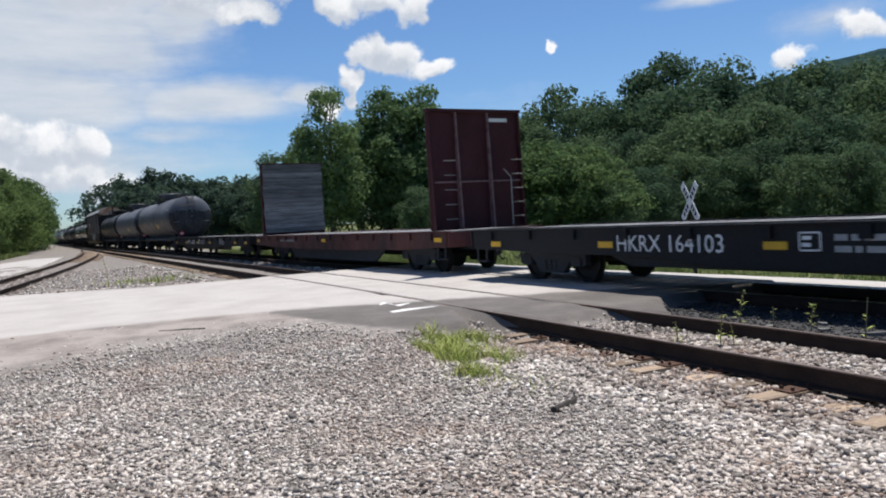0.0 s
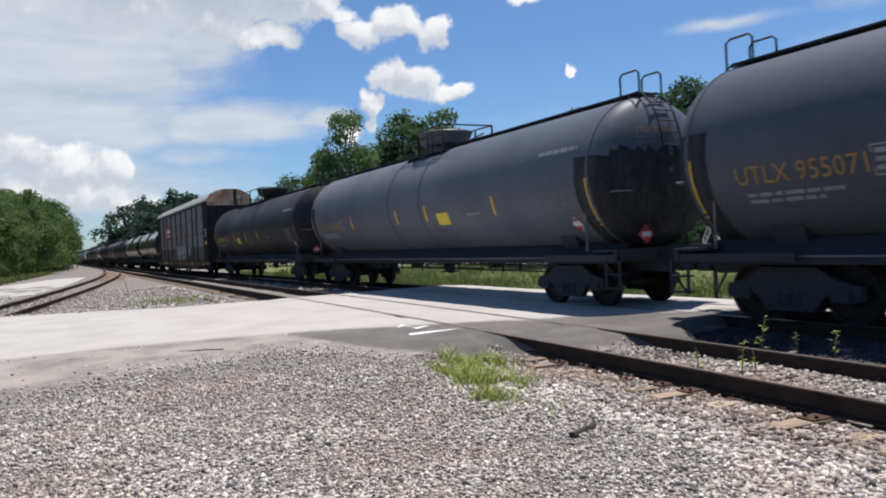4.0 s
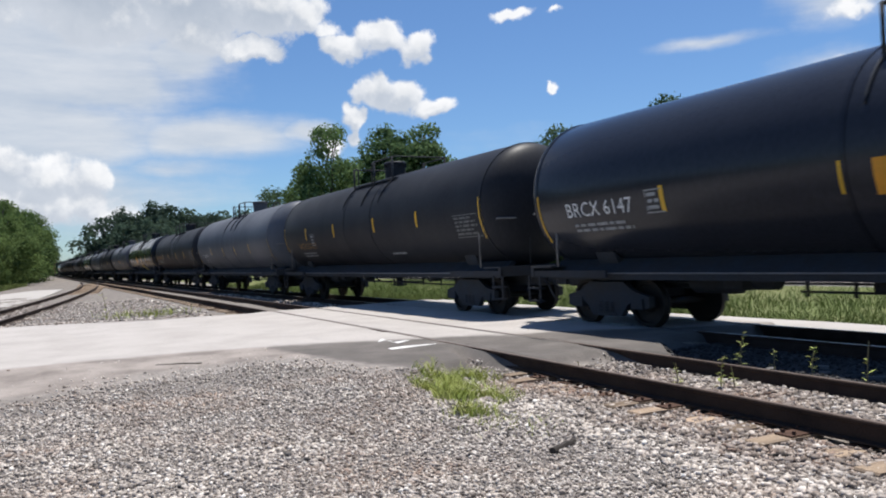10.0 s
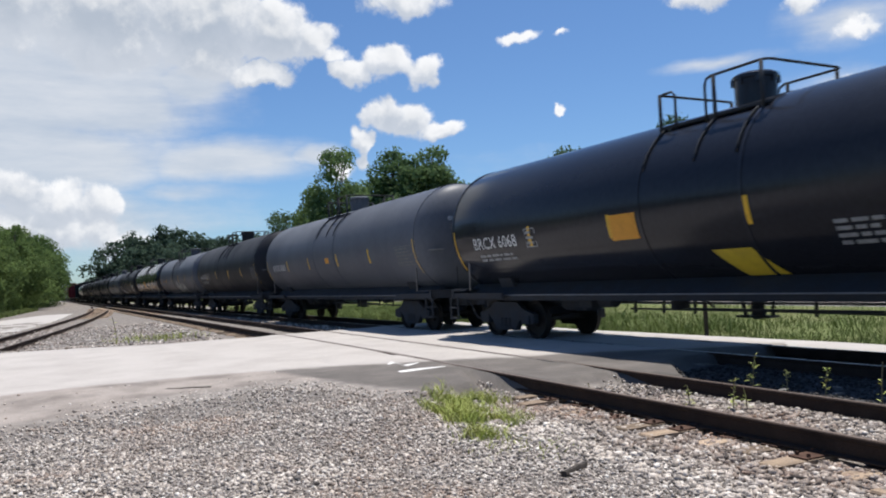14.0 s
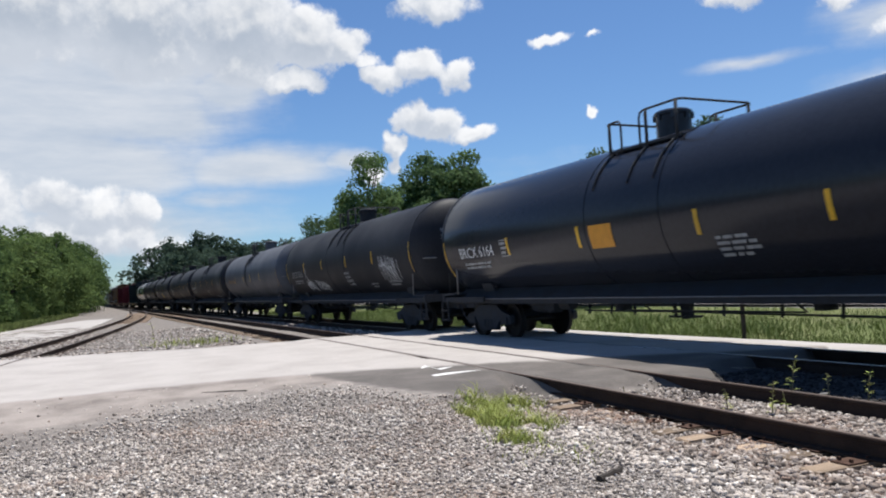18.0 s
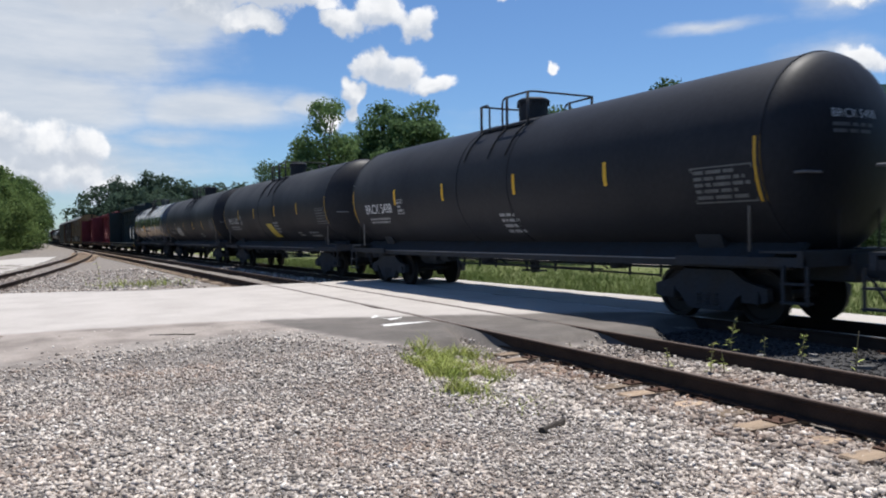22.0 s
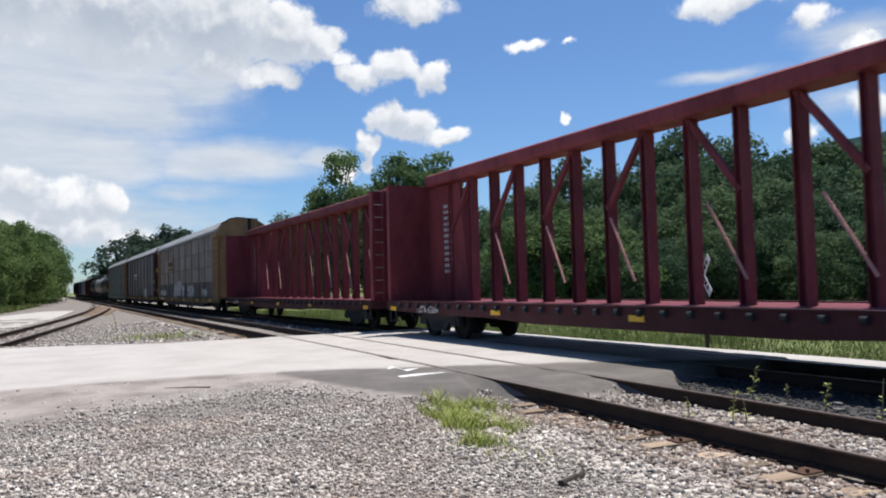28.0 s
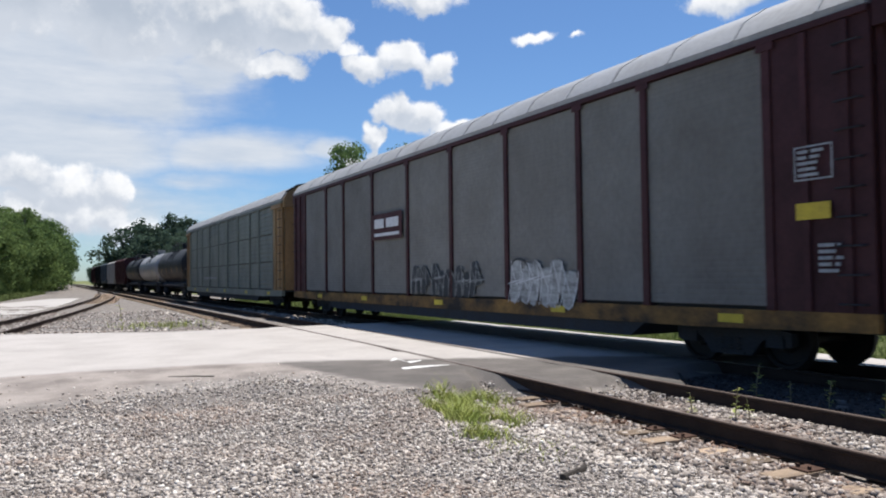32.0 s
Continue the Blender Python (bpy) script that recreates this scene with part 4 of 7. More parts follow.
def bulkhead_flat(length, label):
    car = thing("bulkhead_flat_car", label, "flat car", "cars of the train")
    half = length / 2 - 0.65
    add_deck(car, half, 0.66, 1.16, 0.62, MAROONSILL, belly=0.24)
    for k in (-1, 1):
        y0 = half - 1.4 if k > 0 else -(half - 0.95)
        outer = part("bulkhead", Shape().add([(-1.5, y0, 1.2), (1.5, y0, 1.2), (1.5, y0, 4.5), (-1.5, y0, 4.5), (-1.5, y0 + k * 0.09, 1.2), (1.5, y0 + k * 0.09, 1.2), (1.5, y0 + k * 0.09, 4.5), (-1.5, y0 + k * 0.09, 4.5)], [(0, 1, 2, 3), (7, 6, 5, 4), (0, 4, 5, 1), (1, 5, 6, 2), (2, 6, 7, 3), (3, 7, 4, 0)]), MAROON, car, "tall maroon steel end bulkhead")
        for x in (-1.46, -0.62, 0.42, 1.46):
            part("bulkhead_rib", Shape().prism_x([(y0 + k * 0.09, 1.2), (y0 + k * 0.3, 1.2), (y0 + k * 0.16, 4.45), (y0 + k * 0.09, 4.5)], x - 0.025, x + 0.025), RIBPALE if abs(x) < 1 else MAROON, outer)
        for x in (-1.2, 1.0):
            for z in np.arange(1.5, 3.2, 0.4):
                part("ladder_rung", cached(("rung", k), lambda: Shape().tube([(0, y0 + k * 0.4, 0), (0.36, y0 + k * 0.4, 0)], 0.016).mesh("ladder_rung", GALV)), GALV, outer, at=(x, 0, z))
        part("cross_rib", Shape().box(-1.43, 1.43, min(y0 + k * 0.091, y0 + k * 0.17), max(y0 + k * 0.091, y0 + k * 0.17), 2.5, 2.55), RIBPALE, outer)
        part("grab_rail", Shape().tube([(0.75, y0 + k * 0.34, 2.85), (1.0, y0 + k * 0.34, 2.62), (1.0, y0 + k * 0.34, 1.25)], 0.02), GALV, outer, "bent pale grab rail")
        part("top_rail", Shape().box(-1.52, 1.52, min(y0 - k * 0.04, y0 + k * 0.2), max(y0 - k * 0.04, y0 + k * 0.2), 4.46, 4.54), MAROON, outer)
        for i in range(16):
            z = 1.3 + i * 0.2
            part("plank", cached(("bplank", k), lambda: Shape().box(-1.44, 1.44, min(y0 - k * 0.07, y0 - k * 0.003), max(y0 - k * 0.07, y0 - k * 0.003), 0.0, 0.185).mesh("plank", PLANK)), PLANK, outer, at=(random.uniform(-0.03, 0.03), 0, z))
        if k < 0:
            part("sign_plate", Shape().box(0.5, 1.1, y0 + k * 0.12, y0 + k * 0.1, 4.2, 4.3), WHITE, outer)
    reflector_boxes(car, (half - 0.5, -half + 0.5, 0.0), 0.9)
    bars(car, half - 4.0, 1.0, 1, 2.2, 0.14, DULLWHITE, wall_place(-1.54))
    return car


def centre_beam(paint, mark, length, label, straps, sill=None):
    car = thing("centre_beam_car", label, "lumber car", "cars of the train")
    half = length / 2 - 0.65
    add_deck(car, half, 0.68, 1.02, 0.6, paint if paint is DARKBEAM else MAROON, pockets=False, planks=False)
    part("deck_floor", Shape().box(-1.45, 1.45, -half + 0.06, half - 0.06, 0.98, 1.03), paint, car)
    prof = [(-0.32, 4.64), (0.32, 4.64), (0.36, 4.72), (0.36, 4.94), (0.26, 5.0), (-0.26, 5.0), (-0.36, 4.94), (-0.36, 4.72)]
    part("top_chord", Shape().prism_y(prof, -half + 0.5, half - 0.5), paint, car, "long top beam")
    for k in (-1, 1):
        y0 = k * (half - 0.1)
        p = part("end_bulkhead", Shape().box(-1.48, 1.48, min(y0, y0 - k * 0.08), max(y0, y0 - k * 0.08), 1.03, 4.7), paint, car, "tall ribbed steel end bulkhead")
        if k > 0:
            part("gusset", Shape().prism_x([(y0 - 0.08, 1.03), (y0 - 2.6, 1.03), (y0 - 2.1, 4.6), (y0 - 0.08, 4.6)], -0.06, 0.06), paint, p)
        else:
            # red cars: maroon here paints in the shade on the front gusset
            part("gusset", Shape().prism_x([(y0 + 0.08, 1.03), (y0 + 2.2, 1.03), (y0 + 2.15, 3.95), (y0 + 0.08, 4.0)], -0.06, 0.06), paint if paint is DARKBEAM else MAROON, p, "steel gusset plate, on red cars in darker paint standing for shade")
        for x in (-1.48, -1.1, -0.55, 0.0, 0.55, 1.0, 1.4):
            part("rib", Shape().box(x, x + 0.08, min(y0, y0 + k * 0.12), max(y0, y0 + k * 0.12), 1.03, 4.7), paint, p)
        for x in (-1.38, 1.08):
            for z in np.arange(1.3, 4.5, 0.42):
                part("ladder_rung", cached(("crung", k, length), lambda: Shape().tube([(0, y0 + k * 0.14, 0), (0.3, y0 + k * 0.14, 0)], 0.016).mesh("ladder_rung", GALV)), GALV, p, at=(x, 0, z))
        if k > 0:
            bars(car, y0 - 1.1, 4.0, 12, 0.55, 2.2, DULLWHITE, wall_place(-0.075))
    n = int((2 * half - 3.2) / 1.2)
    ys = [-half + 1.7 + i * (2 * half - 3.4) / n for i in range(n + 1)]
    for i, y in enumerate(ys):
        part("post", cached(("cpost", paint.name), lambda: Shape().prism_z([(-0.13, -0.085), (0.13, -0.085), (0.13, -0.065), (0.03, -0.065), (0.03, 0.065), (0.13, 0.065), (0.13, 0.085), (-0.13, 0.085), (-0.13, 0.065), (-0.03, 0.065), (-0.03, -0.065), (-0.13, -0.065)], 1.03, 4.66).mesh("post", paint)), paint, car, at=(0, y, 0))
    for i in range(len(ys) - 1):
        if i % 2 == 1:
            a, b = (ys[i], ys[i + 1]) if ys[i] > 0 else (ys[i + 1], ys[i])
            part("diagonal_brace", Shape().beam((-0.06, b, 3.1), (-0.06, a, 4.64), 0.13, 0.1), paint, car)
    for y, z1, run in straps:
        part("hanging_strap", Shape().beam((-0.3, y, 1.5), (-0.17, y + run, z1), 0.05, 0.03), STRAP if paint is not DARKBEAM else WHITE, car, "faded load strap stretched slantwise")
    flat_text(car, mark, half - 2.2, 0.74, 0.26, WHITE, -1.535)
    reflector_boxes(car, (half - 0.5, half - 6.5, 0.0, -half + 6.5, -half + 0.5), 0.76)
    for y in np.arange(-half + 0.8, half - 0.5, 0.62):
        part("winch", cached("winch", lambda: Shape().lathe([(-0.05, 0.001), (-0.05, 0.07), (0.05, 0.07), (0.05, 0.001)], "y", (-1.56, 0.92), 10).mesh("winch", STEEL, 40)), STEEL, car, at=(0, y, 0))
    return car


# ---- auto racks ----
def auto_rack(label, length, post, panel, rows, bays, end_m, hood, sill_m, extra=(), ribbed=0, skip_posts=(), door_w=1.7):
    car = thing("auto_rack_car", label, "auto rack car", "cars of the train")
    half = length / 2 - 0.62
    X = 1.55
    z0, z1 = 1.0, 5.14
    # floor frame
    for k in (-1, 1):
        part("side_sill", Shape().prism_x([(-half + 0.1, 0.98), (half - 0.1, 0.98), (half - 0.1, 0.72), (half - 3.6, 0.66), (-half + 3.6, 0.66), (-half + 0.1, 0.72)], min(k * X, k * (X - 0.12)), max(k * X, k * (X - 0.12))), sill_m, car, "lower side sill with worn yellow paint")
    part("centre_sill", Shape().box(-0.35, 0.35, -half, half, 0.6, 0.95), STEEL, car)
    part("lower_frame", Shape().prism_x([(-half + 4.6, 0.66), (half - 4.6, 0.66), (half - 5.0, 0.4), (-half + 5.0, 0.4)], -X + 0.06, X - 0.06), STEEL, car, "black underframe between the trucks")
    part("floor_deck", Shape().box(-X + 0.12, X - 0.12, -half + 0.1, half - 0.1, 0.9, 1.0), STEEL, car)
    # far wall and inner lining
    part("far_wall", Shape().box(X - 0.1, X - 0.02, -half + 0.1, half - 0.1, z0, z1), panel, car)
    part("lining", Shape().box(-X + 0.09, -X + 0.1, -half + 0.1, half - 0.1, z0, z1), POSTDK, car)
    # roof
    prof = [(-X - 0.02, z1), (-X - 0.04, z1 + 0.1), (-1.35, z1 + 0.42), (-0.85, z1 + 0.72), (-0.4, z1 + 0.82), (0.4, z1 + 0.82), (0.85, z1 + 0.72), (1.35, z1 + 0.42), (X + 0.04, z1 + 0.1), (X + 0.02, z1)]
    part("roof", Shape().prism_y(prof, -half + 0.12, half - 0.12), ROOFM, car, "dull grey arched sheet roof", smooth=25)
    nr = 18
    for i in range(nr):
        y = -half + 0.12 + (i + 0.5) * (2 * half - 0.24) / nr
        part("roof_seam", cached(("seam", length), lambda: Shape().prism_y([(a * 1.004, b + 0.012) for a, b in prof[1:-1]] + [(a * 0.98, b - 0.05) for a, b in prof[-2:0:-1]], -0.03, 0.03).mesh("roof_seam", ROOFM)), ROOFM, car, at=(0, y, 0))
    part("eave_rail", Shape().box(-X - 0.05, -X + 0.06, -half + 0.1, half - 0.1, z1 - 0.1, z1 - 0.003), post if post is not YELLOW else GALV, car)
    # panels and posts on the near side
    y_edges = np.array((-11.65, -8.95, -7.0, -4.2, -1.4, 1.4, 4.2, 7.0, 8.95, 11.65))
    bays = len(y_edges) - 1
    zs = np.linspace(z0 + 0.02, z1 - 0.1, rows + 1)

    def sheet(h, bw, pm):
        s = Shape()
        n = max(4, int(h / (0.09 if not ribbed else 0.2)))
        prof = [(-X + 0.08, 0.022)]
        for i in range(n):
            a, b = 0.022 + (h - 0.044) * i / n, 0.022 + (h - 0.044) * (i + 1) / n
            d = (b - a)
            dip = (0.008 if rows > 1 else 0.003) if not ribbed else 0.035
            prof += [(-X + 0.025, a), (-X + 0.025, a + d * 0.5), (-X + 0.025 + dip, a + d * 0.62), (-X + 0.025 + dip, a + d * 0.9)]
        prof += [(-X + 0.025, h - 0.022), (-X + 0.08, h - 0.022)]
        w = bw / 2 - 0.06
        return s.prism_y(prof, -w, w).mesh("side_panel", pm)

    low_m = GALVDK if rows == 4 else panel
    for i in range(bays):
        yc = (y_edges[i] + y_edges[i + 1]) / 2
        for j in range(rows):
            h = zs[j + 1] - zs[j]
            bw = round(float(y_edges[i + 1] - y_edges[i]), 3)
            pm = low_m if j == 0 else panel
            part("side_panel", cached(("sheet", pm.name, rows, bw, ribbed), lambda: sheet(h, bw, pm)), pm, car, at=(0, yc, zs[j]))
    for i, y in enumerate(y_edges):
        if i in skip_posts:
            continue
        ps = cached(("post", post.name), lambda: Shape().prism_z([(-X - 0.03, -0.075), (-X - 0.03, 0.075), (-X + 0.1, 0.075), (-X + 0.1, -0.075)], zs[1] - 0.02 if post is YELLOW else z0 - 0.02, z1 - 0.1).box(-X - 0.045, -X - 0.028, -0.16, 0.16, z1 - 0.22, z1 - 0.1).mesh("post", post))
        part("post", ps, post, car, at=(0, y, 0))
        if post is YELLOW:
            part("post_foot", cached("post_foot", lambda: Shape().box(-X - 0.02, -X + 0.1, -0.07, 0.07, z0 - 0.02, zs[1] - 0.02).mesh("post_foot", GALVDK)), GALVDK, car, "sooty lower end of the post", at=(0, y, 0))
        else:
            # black smears run out from the post over the panels
            rg = random.Random(int(i * 7 + rows))
            sm = Shape()
            for j in range(1, rows):
                w, h = rg.uniform(0.1, 0.24), rg.uniform(0.1, 0.4)
                sm.add([(-X - 0.004, -w, zs[j] - 0.02), (-X - 0.004, w, zs[j] - 0.02), (-X - 0.004, w * 0.5, zs[j] - h), (-X - 0.004, -w * 0.4, zs[j] - h * 0.8)], [(0, 1, 2, 3)])
            if rows == 4 and post is POSTDK:
                part("soot_smear", sm, POSTDK, car, "black soot smears beside the post", at=(0, y, 0))
    # end structures and doors
    for k in (-1, 1):
        ye = k * (half - 0.1)
        yd = k * abs(y_edges[0])
        part("end_bay", Shape().box(-X, -X + 0.1, min(ye, yd + k * 0.08), max(ye, yd + k * 0.08), z0 - 0.02, z1 - 0.1), end_m, car, "flat steel bay beside the end doors")
        for d in (0.35, 1.0):
            part("end_bay_rib", Shape().box(-X - 0.05, -X - 0.001, ye - k * d - 0.05, ye - k * d + 0.05, z0, z1 - 0.12), end_m, car)
        dr = part("end_door", Shape().prism_y([(-X + 0.12, z0), (X - 0.12, z0), (X - 0.12, z1), (-X + 0.12, z1)], min(ye, ye + k * 0.1), max(ye, ye + k * 0.1)), end_m if hood is not RUSTY else POSTDK, car, "closed folding end door")
        for x in (-0.7, 0.0, 0.7):
            part("door_rib", Shape().box(x - 0.05, x + 0.05, min(ye + k * 0.1, ye + k * 0.16), max(ye + k * 0.1, ye + k * 0.16), z0 + 0.05, z1 - 0.1), end_m if hood is not RUSTY else POSTDK, dr)
        part("end_hood", Shape().prism_y([(-X + 0.02, z1 - 0.32), (X - 0.02, z1 - 0.32), (X - 0.02, z1 + 0.04), (1.33, z1 + 0.4), (0.84, z1 + 0.7), (0.4, z1 + 0.8), (-0.4, z1 + 0.8), (-0.84, z1 + 0.7), (-1.33, z1 + 0.4), (-X + 0.02, z1 + 0.04)], min(ye + k * 0.02, ye + k * 0.24), max(ye + k * 0.02, ye + k * 0.24)), hood, car, "arched hood above the end doors")
        if hood is YELLOW:
            part("door_slot", Shape().box(-0.95, -0.25, min(ye + k * 0.165, ye + k * 0.2), max(ye + k * 0.165, ye + k * 0.2), 3.3, 3.45), POSTDK, dr, "dark slot in the end door")
            part("hood_trim", Shape().prism_y([(-1.33, z1 + 0.4), (-0.84, z1 + 0.7), (-0.4, z1 + 0.8), (0.9, z1 + 0.72), (0.9, z1 + 0.77), (-0.4, z1 + 0.86), (-0.86, z1 + 0.76), (-1.37, z1 + 0.45)], min(ye, ye + k * 0.25), max(ye, ye + k * 0.25)), POSTDK, car, "black edge of the hood")
            part("bay_beam", Shape().box(-X - 0.07, -X + 0.02, min(ye, yd - k * 0.1), max(ye, yd - k * 0.1), z1 - 0.3, z1 - 0.12), end_m, car)
        part("hood_bar", Shape().box(0.25, 0.45, min(ye + k * 0.24, ye + k * 0.27), max(ye + k * 0.24, ye + k * 0.27), z1 - 0.3, z1 + 0.76), POSTDK, car)
        for z in np.arange(1.1, 4.8, 0.4):
            part("ladder_rung", cached(("arung", k, length), lambda: Shape().tube([(-X, ye - k * 0.12, 0), (-X - 0.08, ye - k * 0.12, 0), (-X - 0.08, ye - k * 0.5, 0), (-X, ye - k * 0.5, 0)], 0.014, 5).mesh("ladder_rung", STEEL)), STEEL, car, at=(0, 0, z))
        add_truck(car, k * (half - 3.0))
    add_ends(car, half + 0.62)
    reflector_boxes(car, [y_edges[i] + 0.8 for i in range(0, bays, 2)], 0.76, YPATCH, 0.5, 0.14, -X - 0.002)
    for e in extra:
        e(car)
    return car


def sign_panel(y, z, w, h, material, label, x=-1.6):
    return lambda car: part("sign_panel", Shape().box(x - 0.008, x, y - w, y, z, z + h), material, car, label)


def stripe_logo(y, z, w, h, material, x=-1.61):
    """Plain bars standing for a painted emblem."""
    def go(car):
        s = Shape()
        s.box(x - 0.008, x, y - w * 0.42, y - w * 0.1, z + h * 0.45, z + h * 0.8)
        s.box(x - 0.008, x, y - w * 0.9, y - w * 0.5, z + h * 0.45, z + h * 0.8)
        s.box(x - 0.008, x, y - w * 0.92, y - w * 0.1, z + h * 0.14, z + h * 0.26)
        part("emblem", s, material, car)
    return go


def wall_bars(y, z, rows, w, h, m, box=False, x=-1.585):
    return lambda car: bars(car, y, z, rows, w, h, m, wall_place(x - 0.012), frame_too=box)


def wall_scrawl(y, z, w, h, seed, mats=None):
    return scrawl(y, z, w, h, seed, mats, wall_place(-1.568))


STRAP = mat("faded_pink_strap", (0.5, 0.24, 0.22), 0.7, var=0.2)


# ---- making up the train ----
TRAIN = []  # car, place of its middle along the track at the start


def couple(car, front, back):
    TRAIN.append((car.car if isinstance(car, Tank) else car, (front + back) / 2))


couple(flat_car("HKRX 164103", 23.3, "black steel flat car with yellow reflectors, empty"), -6.2, 17.1)
couple(bulkhead_flat(20.4, "maroon bulkhead flat car, empty, with grey plank-lined ends"), 17.1, 37.5)
couple(flat_car("HKRX 164082", 23.2, "black steel flat car with white lettering, empty"), 37.5, 60.7)

for a, b, paint, mark, lab in ((60.7, 81.2, GREY, "UTLX 955071", "large grey tank car with top walkway and hazard placards"), (81.2, 101.8, GREY, "UTLX 955080", "large grey tank car with top walkway"), (101.8, 122.5, BLACK, "UTLX 958995", "large black tank car with top walkway and yellow marks")):
    tk = Tank(lab, paint, b - a, 1.6, 2.78, "walkway", deck=(-0.9, 5.2) if paint is BLACK else (-1.5, 1.2))
    tank_marks(tk, mark, STRIP if paint is BLACK else GOLD, [square(2.75 if paint is BLACK else -2.15, 2.02, 2.35, 0.7, YPATCH, "yellow notice"), diamond(-8.3, 1.78), panel_block(-7.5, 2.45), block(-7.3, 3.4, 1.7, 0.16, 1), block(-3.9, 2.25, 0.9, 0.08, 1)], (5.1, 3.25, 0.55, -2.2) if paint is BLACK else (4.6, 0.6, -1.5, -5.3))
    tk.head_text(mark, 3.55, 0.17, GOLD if paint is GREY else STRIP)
    tk.head_placard(-0.85, 1.5)
    if paint is GREY:
        tk.head_soot()
    d = {60.7: -0.5, 81.2: -0.2}.get(a, 0.1)
    couple(tk, a + d, b + d)

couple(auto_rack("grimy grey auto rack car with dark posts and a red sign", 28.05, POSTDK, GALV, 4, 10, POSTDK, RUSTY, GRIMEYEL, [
    sign_panel(6.86, 3.06, 2.6, 0.98, REDSIGN, "faded red sign panel with white emblem bars"), stripe_logo(6.8, 3.06, 2.5, 0.98, WHITE),
    wall_scrawl(1.45, 1.0, 4.9, 1.3, 5), wall_scrawl(-4.9, 1.4, 0.9, 0.7, 8), wall_bars(8.9, 0.92, 1, 1.8, 0.2, WHITE), wall_bars(12.75, 2.45, 2, 0.4, 0.3, DULLWHITE, True), sign_panel(12.80, 1.75, 0.55, 0.22, YPATCH, "small yellow notice"), sign_panel(-12.4, 2.2, 0.6, 0.25, YPATCH, "small yellow notice"), wall_bars(-12.4, 3.2, 3, 0.6, 0.5, WHITE, True)]), 123.2, 151.2)

